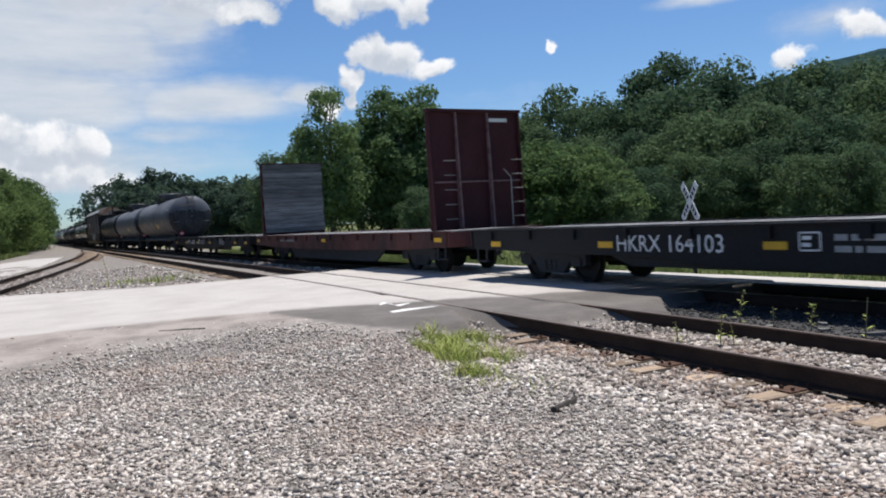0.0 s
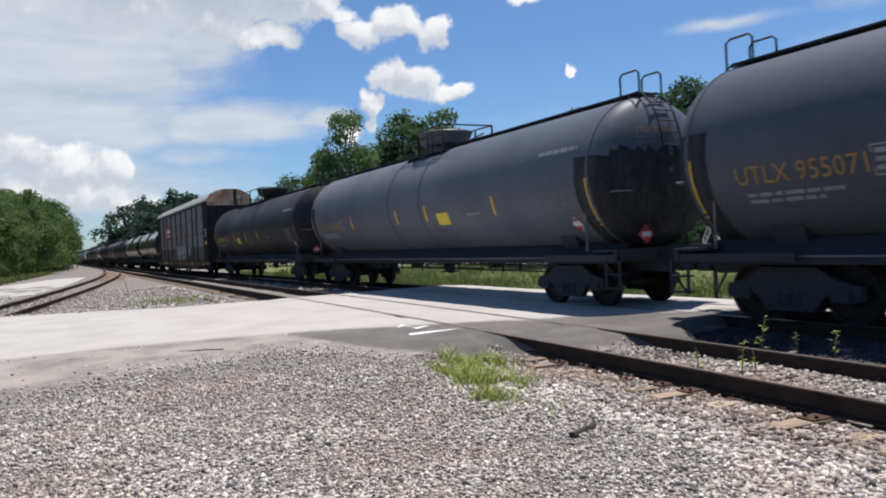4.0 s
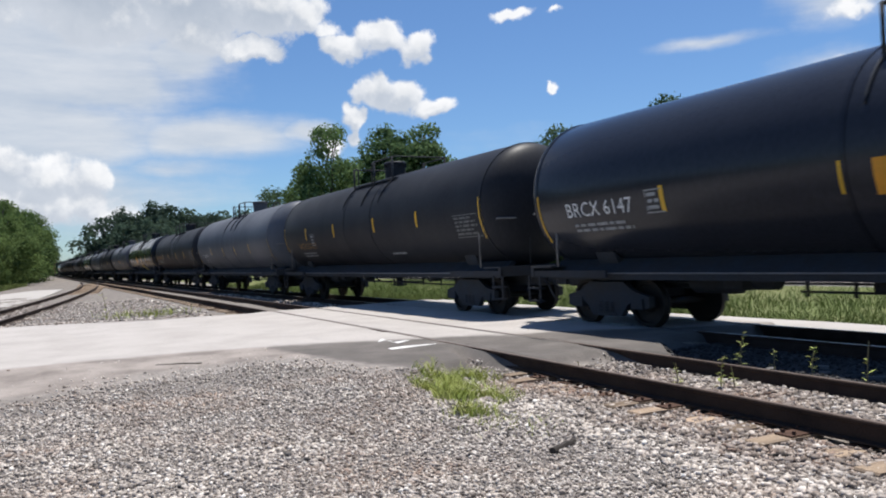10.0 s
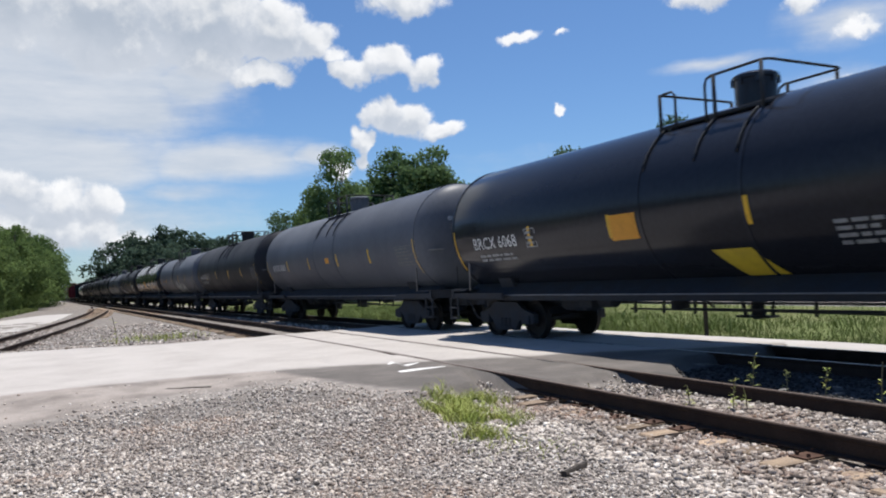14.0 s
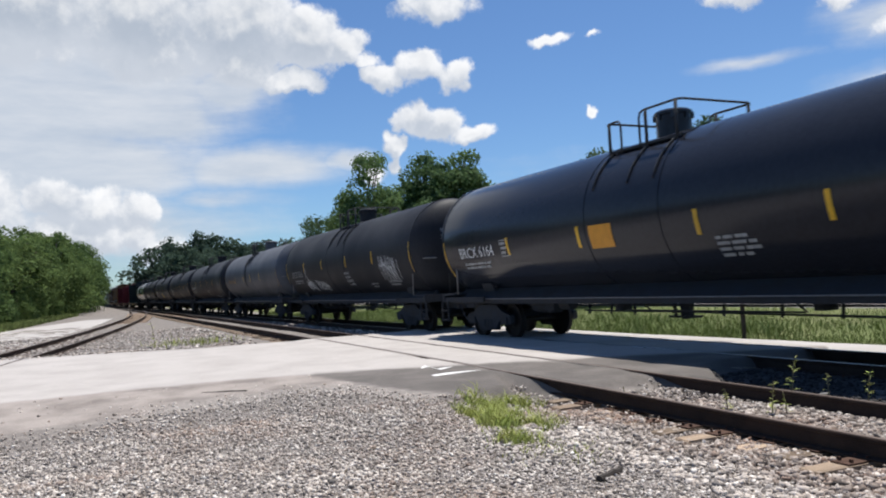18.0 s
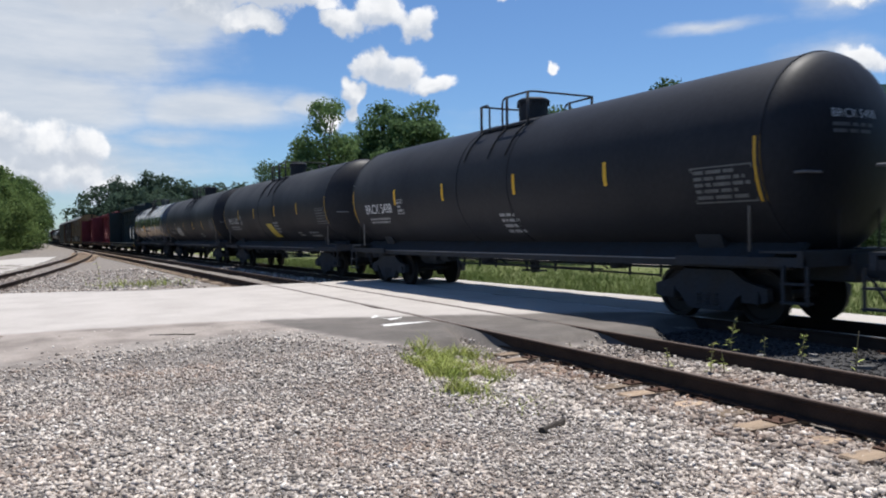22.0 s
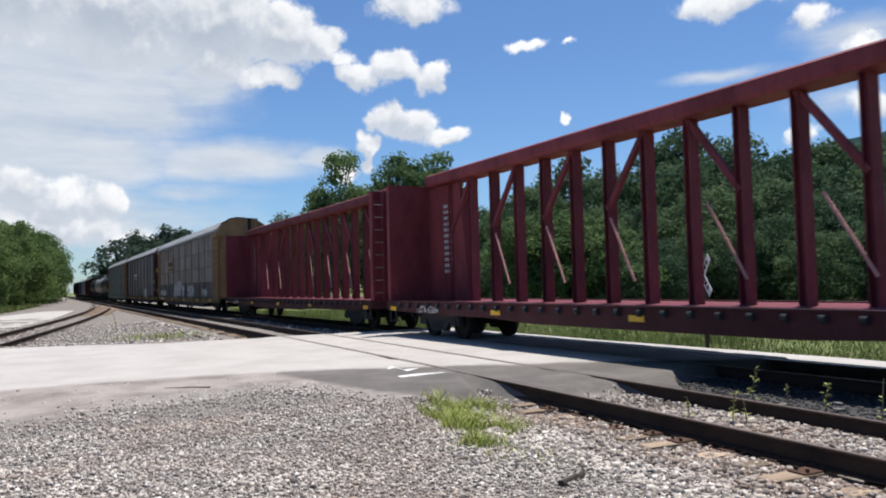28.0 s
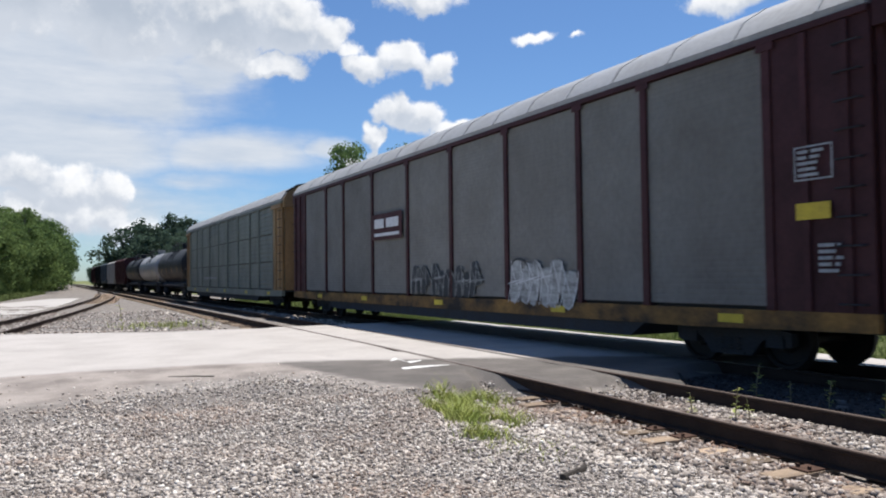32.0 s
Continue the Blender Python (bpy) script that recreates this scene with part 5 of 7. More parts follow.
SPOTS = (4.75, 1.85, -1.45, -4.5)
BLK, GLS, GRY = "matt black tank car with railed platform", "glossy black tank car with railed platform", "grey tank car with railed platform"
ROSTER = (
    (151.5, 169.9, GLOSS, "BRCX 6047", WHITE, GLS + " and an orange placard", [square(1.9, 2.1, 2.58, 0.75, ORANGE, "orange placard"), square(0.2, 1.35, 1.75, 0.7, YPATCH, "slanted yellow patch", 0.4), block(-2.6, 2.1, 0.9, 0.4), panel_block(-6.65)]),
    (169.9, 188.7, GLOSS, "BRCX 6147", WHITE, GLS + " and an orange placard", [square(0.75, 2.1, 2.58, 0.75, ORANGE, "orange placard"), block(-1.6, 2.1, 0.9, 0.4), panel_block(-6.65)]),
    (188.7, 207.1, BLACK, "NATX 251113", GOLD, BLK + " and orange marks", [panel_block(-6.65), block(-2.0, 1.7, 1.2, 0.1, 1)]),
    (207.1, 225.5, GREY, "BRCX 1167", WHITE, GRY + " and faded pale marks", [panel_block(-6.65, m=GREY)]),
    (225.5, 243.9, BLACK, "UTLX 668413", GOLD, BLK + ", streaked with white spills", [spill(0.1, 0.35, 4.05, seed=3), spill(-1.1, 0.3, 4.1, seed=9), panel_block(-6.65)]),
    (243.9, 262.6, GLOSS, "BRCX 6068", WHITE, GLS + " and a yellow patch", [square(2.0, 2.1, 2.58, 0.75, ORANGE, "orange placard"), square(-0.6, 1.35, 1.8, 0.8, YPATCH, "slanted yellow patch", 0.35), block(-2.6, 2.1, 0.9, 0.4), panel_block(-6.65)]),
    (262.6, 281.0, GREY, "BRCX 6060", WHITE, GRY + " and white marks", [square(-0.2, 2.3, 2.5, 0.4, ORANGE, "small orange placard"), panel_block(-6.65)]),
    (281.0, 298.6, BLACK, "GATX 51551", WHITE, BLK + " and white marks", [panel_block(-6.65)]),
    (298.6, 316.8, GREY, "NATX 330217", GOLD, GRY + ", stained and sprayed with graffiti", [spill(0.95, 0.25, 3.9, 1.7, 5, GRIME, 2.0), scrawl(0.1, 1.35, 3.3, 0.9, 21, (SPRAY, None)), panel_block(-6.65, m=GREY)]),
    (316.8, 335.3, GLOSS, "BRCX 6164", WHITE, GLS + " and an orange placard", [square(1.0, 2.1, 2.58, 0.75, ORANGE, "orange placard"), block(-2.4, 2.1, 0.9, 0.4), panel_block(-6.65)]),
    (335.3, 353.8, BLACK, "BRCX 5055", DULLWHITE, BLK + " and chalky graffiti", [scrawl(5.0, 1.5, 1.2, 0.6, 31, (PANELG, None)), scrawl(3.4, 1.5, 1.4, 0.5, 33, (PANELG, None)), block(-1.0, 2.2, 0.8, 0.6), block(-3.4, 1.7, 0.7, 0.2, 2), block(-5.3, 1.75, 1.2, 0.22, 2), scrawl(-5.2, 1.7, 1.5, 0.9, 35, (BLACK, SPRAY))]),
    (353.8, 371.8, GREY, "NATX 202302", GOLD, GRY + " and faded orange marks", [spill(0.55, 0.2, 3.9, 1.6, 6, GRIME, 2.0), panel_block(-6.65, m=GREY)]),
    (371.8, 390.5, BLACK, "BRCX 5370", WHITE, BLK + " and a worn test panel", [block(-1.0, 2.0, 0.8, 0.5), block(-4.0, 1.6, 1.2, 0.2, 2), panel_block(-6.65)]),
    (390.5, 408.8, BLACK, "BRCX 5408", WHITE, BLK + " and a worn test panel", [block(-0.6, 2.0, 0.8, 0.5), panel_block(-6.65)]),
    (408.8, 426.8, BLACK, "BRCX 5235", WHITE, BLK + " and a large yellow patch", [square(-0.15, 1.5, 2.1, 0.85, YPATCH, "large slanted yellow patch", 0.4), block(-0.9, 2.15, 0.8, 0.5), block(-3.6, 1.7, 0.7, 0.2, 2), block(-5.0, 1.7, 1.2, 0.24, 2), panel_block(-6.65)]),
    (426.8, 445.0, BLACK, "BRCX 1301", DULLWHITE, BLK + " and chalky graffiti", [scrawl(4.2, 1.6, 1.7, 0.7, 41), panel_block(-6.65), block(-3.0, 1.8, 0.9, 0.3, 2)]),
    (445.0, 463.1, CHROME, "BRCX 6102", DULLWHITE, "polished dark tank car reflecting the ground", [square(2.0, 2.1, 2.58, 0.6, ORANGE, "orange placard"), panel_block(-6.65)]),
    (621.2, 637.6, BLACK, "UTLX 66", DULLWHITE, BLK, []),
    (637.6, 654.0, PALE, "UTLX 68", DULLWHITE, "pale tank car with railed platform", []),
    (654.0, 670.4, BLACK, "UTLX 67", DULLWHITE, BLK, []),
)
DECKS = {"BRCX 6068": (-1.25, 1.12), "UTLX 668413": (-2.1, 1.25), "NATX 251113": (-1.9, 1.4), "BRCX 1167": (-1.7, 0.97), "NATX 330217": (-1.74, 1.3), "NATX 202302": (-0.62, 0.86), "BRCX 1301": (-1.35, 0.75)}
for a, b, paint, mark, tone, lab, extra in ROSTER:
    tk = Tank(lab, paint, b - a, *((1.53, 2.72) if mark.startswith("UTLX") else (1.56, 2.74) if mark.startswith("NATX") else (1.62, 2.73)), deck=DECKS.get(mark, (-1.74, 1.3) if mark[:4] in ("NATX", "UTLX") else (-1.2, 0.92)), dome={"NATX 330217": -0.95, "BRCX 6068": -0.25, "UTLX 668413": 0.4, "BRCX 1167": -1.1, "NATX 202302": -0.25}.get(mark, 0.0))
    st = dict(start=0.95, lift=2.2, size=0.4)
    if mark == "NATX 251113":
        st = dict(start=1.6, lift=2.02, size=0.34, up=0.22)
    elif mark == "BRCX 1167":
        st = dict(start=1.15, lift=2.02, size=0.27, up=-0.1)
    elif mark == "BRCX 1301":
        st = dict(start=1.15, lift=2.1, size=0.3, up=-0.1)
    elif mark[:4] == "NATX":
        st = dict(start=1.4, lift=2.28, size=0.38, up=0.12)
    ys = {"NATX 202302": (4.13, 1.25, -0.77, -3.44), "NATX 251113": (5.2, 2.15, -1.45, -4.5), "BRCX 1167": (4.3, 1.28, -1.42, -4.4), "NATX 330217": (4.33, 1.72, -1.6, -4.54), "BRCX 1301": (4.5, 1.4, -1.75, -4.53), "BRCX 6164": (4.4, 1.4, -2.09, -4.7), "BRCX 6147": (4.53, 1.19, -1.8, -4.7), "BRCX 6068": (4.7, 2.0, -1.23, -4.3)}.get(mark, SPOTS)
    tank_marks(tk, mark, tone, extra, ys, data=paint is not GREY or mark == "BRCX 1167", **st)
    if mark.startswith("BRCX"):
        tk.head_text(mark, 3.2, 0.19, WHITE if tone is WHITE else DULLWHITE)
    d = {"BRCX 6164": 0.2, "BRCX 5370": 0.2, "BRCX 5408": -0.05, "BRCX 5235": 0.2, "BRCX 5055": 0.3}.get(mark, 0.5)
    couple(tk, a + d, b + d)

STRAPS_M2 = ((6.2, 2.9, 0.85), (3.8, 2.9, 0.85), (-1.46, 3.02, 0.83), (-3.85, 2.92, 0.81), (-6.25, 2.93, 0.86), (-8.69, 2.91, 0.91))
couple(centre_beam(DARKBEAM, "LSTX 81906", 24.3, "dark green-black centre-beam lumber car, empty", ((1.5, 2.85, 0.85), (-0.9, 2.85, 0.85))), 463.1, 487.4)
couple(centre_beam(RED, "LSTX 82204", 24.2, "faded red centre-beam lumber car, empty, straps hanging", ((6.2, 2.9, 0.85), (3.8, 2.9, 0.85), (1.4, 2.9, 0.85), (-1.48, 2.95, 0.98), (-3.85, 2.87, 0.93))), 487.4, 511.6)
couple(centre_beam(RED, "LSTX 83873", 23.8, "maroon-red centre-beam lumber car, empty, straps hanging", STRAPS_M2), 511.6, 535.4)

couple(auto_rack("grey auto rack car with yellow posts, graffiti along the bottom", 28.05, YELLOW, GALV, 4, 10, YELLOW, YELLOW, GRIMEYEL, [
    sign_panel(6.86, 3.06, 2.6, 0.98, YELLOW, "yellow sign panel with dark emblem bars"), stripe_logo(6.8, 3.06, 2.5, 0.98, POSTDK),
    wall_scrawl(3.95, 0.95, 5.2, 1.25, 51, (SPRAY, TEALP)), wall_scrawl(-2.4, 1.0, 2.8, 0.95, 55), wall_scrawl(-8.3, 1.05, 1.6, 0.6, 53), wall_scrawl(11.20, 1.05, 3.14, 0.6, 57), wall_bars(10.9, 0.92, 1, 1.8, 0.2, WHITE), sign_panel(13.7, 1.5, 0.4, 0.16, WHITE, "small white notice"), sign_panel(13.75, 3.2, 0.5, 0.4, YPATCH, "yellow notice")]), 535.98, 564.03)
couple(auto_rack("grey auto rack car with brown posts and tall smooth panels", 28.05, BROWN, GALVS, 1, 10, BROWN, BROWN, GRIMEYEL, [
    sign_panel(4.1, 2.75, 2.4, 0.85, BROWN, "dark emblem panel"), stripe_logo(4.1, 2.75, 2.4, 0.85, WHITE), wall_scrawl(1.1, 0.95, 4.2, 0.9, 61, (SPRAYDK, SPRAYDK)), wall_scrawl(-4.35, 0.8, 2.4, 1.15, 63), wall_bars(-12.2, 3.3, 5, 0.5, 0.42, DULLWHITE, True, -1.6), sign_panel(-12.15, 2.3, 0.55, 0.24, YPATCH, "small yellow notice", -1.6), wall_bars(-12.5, 1.95, 5, 0.4, 0.45, DULLWHITE, False, -1.6)]), 564.03, 592.08)
couple(auto_rack("greenish grey ribbed auto rack car with yellow end posts", 28.05, GALVG, GALVG, 3, 10, YELLOW, YELLOW, GALVG, [wall_bars(6.0, 1.7, 1, 6.0, 0.3, DULLWHITE)], ribbed=1), 592.5, 620.6)


def hopper_car(label, paint, length):
    car = thing("hopper_car", label, "hopper car", "cars of the train")
    half = length / 2 - 0.6
    part("body", Shape().prism_x([(-half, 1.9), (-half + 1.6, 1.0), (half - 1.6, 1.0), (half, 1.9), (half, 4.3), (-half, 4.3)], -1.52, 1.52), paint, car)
    part("roof", Shape().prism_y([(-1.55, 4.3), (1.55, 4.3), (1.2, 4.55), (-1.2, 4.55)], -half, half), paint, car)
    for y in np.linspace(-half + 0.3, half - 0.3, 9):
        part("side_rib", Shape().box(-1.6, -1.52, y - 0.06, y + 0.06, 1.2 if abs(y) < half - 1.5 else 2.0, 4.3), paint, car)
    part("centre_sill", Shape().box(-0.3, 0.3, -half, half, 0.7, 1.05), STEEL, car)
    part("hatch_row", Shape().box(-0.4, 0.4, -half + 0.6, half - 0.6, 4.55, 4.72), STEEL, car)
    for k in (-1, 1):
        add_truck(car, k * (half - 1.9))
    add_ends(car, half + 0.6)
    return car


PALEBOX = mat("pale_hopper_paint", (0.42, 0.4, 0.38), 0.6, var=0.2, scale=1.5)
BLUEBOX = mat("dull_blue_paint", (0.09, 0.12, 0.16), 0.6, var=0.25, scale=1.5)
for a, b, paint, lab in ((670.4, 688.0, MAROON, "maroon ribbed hopper car"), (688.0, 705.0, PALEBOX, "pale grey ribbed hopper car"), (705.0, 722.0, BLUEBOX, "dull blue ribbed hopper car"), (722.0, 739.0, FLATBLACK, "black ribbed hopper car"), (739.0, 756.0, BROWN, "brown ribbed hopper car")):
    couple(hopper_car(lab, paint, b - a), a, b)



def motions():
    for car, y in TRAIN:
        walk(car, [(t, pose(MAIN_X, y - SPEED * t, 0)) for t in (0.0, 8.0, 16.0, 24.0, 32.0)])
        # wheels roll while the car is near the crossing
        first, last = max(0, int((y - 42) / SPEED * FPS)), min(32 * FPS, int((y + 16) / SPEED * FPS))
        if last - first < 3:
            continue
        turn = SPEED / FPS / 0.457 * 57.29578
        for truck in car.children:
            for axle in truck.children:
                if axle.name.startswith("wheelset"):
                    c = axle.location.copy()
                    rows = [(k / FPS, pose(*c, (k - first) * turn)) for k in range(first, last + 1)]
                    if first > 0:
                        rows.insert(0, (0.0, pose(*c)))
                    if last < 32 * FPS:
                        rows.append((32.0, pose(*c, (last - first) * turn)))
                    walk(axle, rows)

# ---- ground, road and tracks ----
# kept darker than the loose stones, painting shade into the gaps between them
GRAVELM = mat("crushed_stone_shaded_gaps", (0.23, 0.204, 0.182), 0.9, var=0.5, scale=9, fine=38, bump=0.8, second=(0.12, 0.106, 0.096), rand=0.0)


def stone_material(name, tones, rusty):
    """Crushed stone: every stone takes its own tone; some are stained by rust."""
    mt = bpy.data.materials.new(name)
    mt.use_nodes = True
    add, link = nodes_of(mt.node_tree)
    m = lambda op, a, b=None, c=None, clamp=False: math_node(add, link, op, a, b, c, clamp)
    geo, co = add("ShaderNodeNewGeometry"), add("ShaderNodeTexCoord")
    ramp = add("ShaderNodeValToRGB")
    el = ramp.color_ramp.elements
    el[0].position, el[0].color = tones[0][0], (*tones[0][1], 1)
    el[1].position, el[1].color = tones[-1][0], (*tones[-1][1], 1)
    for at, c in tones[1:-1]:
        e = el.new(at)
        e.color = (*c, 1)
    link(geo.outputs["Random Per Island"], ramp.inputs[0])
    broad = add("ShaderNodeTexNoise", inputs={"Scale": 0.55, "Detail": 4, "Roughness": 0.6})
    link(co.outputs["Object"], broad.inputs["Vector"])
    fine = add("ShaderNodeTexNoise", inputs={"Scale": 55, "Detail": 3})
    link(co.outputs["Object"], fine.inputs["Vector"])
    odd = m("GREATER_THAN", m("FRACT", m("MULTIPLY", geo.outputs["Random Per Island"], 61.7)), 0.8)
    rng = add("ShaderNodeMapRange", inputs={1: 0.46, 2: 0.64, 3: 0.0, 4: 0.75})
    link(broad.outputs[0], rng.inputs[0])
    mix = add("ShaderNodeMix")
    mix.data_type = "RGBA"
    link(m("MULTIPLY", rng.outputs[0], m("ADD", m("MULTIPLY", odd, 0.7), 0.3)), mix.inputs[0])
    link(ramp.outputs[0], mix.inputs[6])
    mix.inputs[7].default_value = (*rusty, 1)
    hsv = add("ShaderNodeHueSaturation")
    link(mix.outputs[2], hsv.inputs["Color"])
    link(m("ADD", m("MULTIPLY", m("SUBTRACT", fine.outputs[0], 0.5), 0.7), 1.0), hsv.inputs["Value"])
    bs = add("ShaderNodeBsdfPrincipled", inputs={"Roughness": 0.88})
    bs.inputs["Specular IOR Level"].default_value = 0.25
    link(hsv.outputs[0], bs.inputs["Base Color"])
    bp = add("ShaderNodeBump", inputs={"Strength": 0.3, "Distance": 0.01})
    link(fine.outputs[0], bp.inputs["Height"])
    link(bp.outputs[0], bs.inputs["Normal"])
    out = add("ShaderNodeOutputMaterial")
    link(bs.outputs[0], out.inputs[0])
    return mt


STONE = stone_material("limestone_chip", ((0.0, (0.12, 0.108, 0.098)), (0.22, (0.27, 0.238, 0.212)), (0.5, (0.45, 0.398, 0.352)), (0.8, (0.58, 0.515, 0.458)), (0.94, (0.7, 0.64, 0.58)), (1.0, (0.8, 0.755, 0.7))), (0.33, 0.225, 0.165))
BALLAST = stone_material("stained_ballast_stone", ((0.0, (0.085, 0.074, 0.066)), (0.25, (0.2, 0.172, 0.15)), (0.55, (0.33, 0.285, 0.25)), (0.82, (0.44, 0.385, 0.34)), (1.0, (0.66, 0.61, 0.56))), (0.26, 0.155, 0.105))
ROADM = mat("pale_worn_road", (0.43, 0.405, 0.38), 0.85, var=0.16, scale=0.7, fine=50, bump=0.15, second=(0.38, 0.355, 0.335), rand=0.0)
ASPHALT = mat("grey_asphalt_patch", (0.13, 0.12, 0.112), 0.9, var=0.4, scale=1.5, fine=60, bump=0.4, second=(0.21, 0.19, 0.175), rand=0.0)
GRASSG = mat("rough_grass_ground", (0.13, 0.155, 0.06), 0.95, var=0.5, scale=0.3, fine=6, bump=0.5, second=(0.2, 0.2, 0.1), rand=0.0, spec=0.05)
BLADE = mat("grass_blade", (0.2, 0.245, 0.085), 0.8, var=0.35, scale=0.35, fine=4, bump=0, second=(0.115, 0.155, 0.05), rand=0.4, island=True, spec=0.1)
WEEDM = mat("yellow_green_weed", (0.33, 0.39, 0.09), 0.7, var=0.3, scale=3, fine=15, bump=0, second=(0.42, 0.42, 0.14), rand=0.3, island=True)
DRY = mat("dry_stem", (0.2, 0.17, 0.1), 0.8, var=0.3)
DARKWOOD = mat("dark_wet_wood", (0.05, 0.042, 0.036), 0.85, var=0.4, scale=8)
# oily ballast and its stones: base colours darkened further to stand for the train's shade
SHADE_CINDER = mat("shade_dark_oily_ballast", (0.05, 0.05, 0.053), 0.9, var=0.5, scale=4, fine=30, bump=0.8, second=(0.034, 0.033, 0.034), rand=0.0)
SHADE_CLINKER = mat("shade_dark_ballast_stone", (0.055, 0.053, 0.053), 0.9, var=0.4, scale=3, fine=40, bump=0.2, second=(0.03, 0.029, 0.029), rand=0.6, island=True)
CONCRETE = mat("broken_pale_concrete", (0.15, 0.145, 0.14), 0.9, var=0.3, scale=5)


def ground_mix():
    """One ground surface: crushed stone, with dust, dark asphalt (also painted shade by the train) and pale road where
    the mesh says that they lie.
    """
    mt = bpy.data.materials.new("crossing_surface")
    mt.use_nodes = True
    add, link = nodes_of(mt.node_tree)
    m = lambda op, a, b=None, c=None, clamp=False: math_node(add, link, op, a, b, c, clamp)
    co = add("ShaderNodeTexCoord")

    def tex(scale, detail, r=0.6):
        n = add("ShaderNodeTexNoise", inputs={"Scale": scale, "Detail": detail, "Roughness": r})
        link(co.outputs["Object"], n.inputs["Vector"])
        return n.outputs[0]

    broad, mid, grit = tex(0.8, 5), tex(5.0, 5), tex(45, 3)

    def two(a, b, f, lo, hi):
        r = add("ShaderNodeMapRange", inputs={1: lo, 2: hi, 3: 0.0, 4: 1.0})
        link(f, r.inputs[0])
        n = add("ShaderNodeMix")
        n.data_type = "RGBA"
        link(r.outputs[0], n.inputs[0])
        for v, i in ((a, 6), (b, 7)):
            if isinstance(v, tuple):
                n.inputs[i].default_value = (*v, 1)
            else:
                link(v, n.inputs[i])
        return n.outputs[2]

    def zone(name, spread):
        at = add("ShaderNodeAttribute")
        at.attribute_name = name
        v = m("ADD", at.outputs["Fac"], m("MULTIPLY", m("SUBTRACT", mid, 0.5), spread))
        return m("ADD", v, m("MULTIPLY", m("SUBTRACT", grit, 0.5), spread * 0.6))

    col = two((0.27, 0.24, 0.215), (0.15, 0.135, 0.122), mid, 0.4, 0.7)
    col = two(col, two((0.31, 0.27, 0.24), (0.17, 0.145, 0.127), broad, 0.42, 0.62), zone("dust", 0.7), 0.3, 0.7)
    col = two(col, two((0.095, 0.084, 0.075), (0.17, 0.15, 0.135), broad, 0.42, 0.72), zone("tar", 0.5), 0.25, 0.8)
    col = two(col, two((0.425, 0.393, 0.365), (0.35, 0.32, 0.295), broad, 0.4, 0.7), zone("pale", 0.35), 0.25, 0.75)
    hsv = add("ShaderNodeHueSaturation")
    link(col, hsv.inputs["Color"])
    link(m("ADD", m("MULTIPLY", m("SUBTRACT", grit, 0.5), 0.7), 1.0), hsv.inputs["Value"])
    bs = add("ShaderNodeBsdfPrincipled", inputs={"Roughness": 0.92})
    link(hsv.outputs[0], bs.inputs["Base Color"])
    bp = add("ShaderNodeBump", inputs={"Strength": 0.5, "Distance": 0.012})
    link(grit, bp.inputs["Height"])
    link(bp.outputs[0], bs.inputs["Normal"])
    out = add("ShaderNodeOutputMaterial")
    link(bs.outputs[0], out.inputs[0])
    return mt


CROSSING = ground_mix()
PAINTW = mat("worn_road_paint", (0.75, 0.74, 0.72), 0.7, var=0.2, scale=5)


def sheet_mesh(name, x0, x1, y0, y1, nx, ny, height, material):
    xs, ys = np.linspace(x0, x1, nx), np.linspace(y0, y1, ny)
    vs = [(x, y, height(x, y)) for y in ys for x in xs]
    fs = [(j * nx + i, j * nx + i + 1, (j + 1) * nx + i + 1, (j + 1) * nx + i) for j in range(ny - 1) for i in range(nx - 1)]
    me = bpy.data.meshes.new(name)
    me.from_pydata(vs, [], fs)
    me.materials.append(material)
    me.shade_smooth()
    return me


def rough(x, y, s, seed=0.0):
    return noise.noise(Vector((x * s, y * s, seed)))


def near_x(y):
    """Centre line of the empty side track."""
    return 6.75 + (0.9 * (1 - math.exp(-y / 16)) if y > 0 else 0.056 * y) + 0.006 * y


def left_x(y):
    """Centre line of the curving track that joins the side track far off."""
    t = (min(y, 118.0) - 28.9) / 89.1
    return -1.66 + 8.35 * (1 - (1 - t) ** 1.75) * 1.05 + 0.9 * t * t * t * 0.3 if y > 28.9 else -1.66 + (y - 28.9) * 0.172 - 0.0022 * (y - 28.9) ** 2


NEARPART = [(-12.5, 12.2), (-0.5, 11.6), (3.0, 11.6), (3.9, 9.4), (5.9, 9.3), (6.4, 8.4), (7.6, 8.4), (7.9, 7.5), (8.6, 8.1), (9.5, 9.1), (13.9, 9.2), (13.9, 25.0), (9.4, 25.0), (4.2, 24.9), (-12.5, 31.2)]
PAVED = [(-70, 16.6), (-0.6, 14.4), (3.9, 13.95), (4.3, 10.4), (4.75, 9.75), (5.7, 9.95), (6.05, 10.9), (6.42, 11.5), (6.6, 9.2), (7.6, 9.2), (7.9, 10.4), (8.1, 8.2), (9.3, 9.7), (10.4, 9.9), (12.6, 9.9), (12.6, 24.4), (3.3, 24.2), (-70, 47)]
DUSTY = [(-30, 16.2), (4.3, 14.5), (4.3, 12.0), (3.4, 12.5), (2.4, 12.8), (1.2, 12.4), (-0.5, 11.8), (-3, 11.4), (-30, 12.0)]


def inside(poly, x, y):
    hit = np.zeros(len(x), bool)
    j = len(poly) - 1
    for i in range(len(poly)):
        (xi, yi), (xj, yj) = poly[i], poly[j]
        if yi != yj:
            hit ^= ((yi > y) != (yj > y)) & (x < (xj - xi) * (y - yi) / (yj - yi) + xi)
        j = i
    return hit


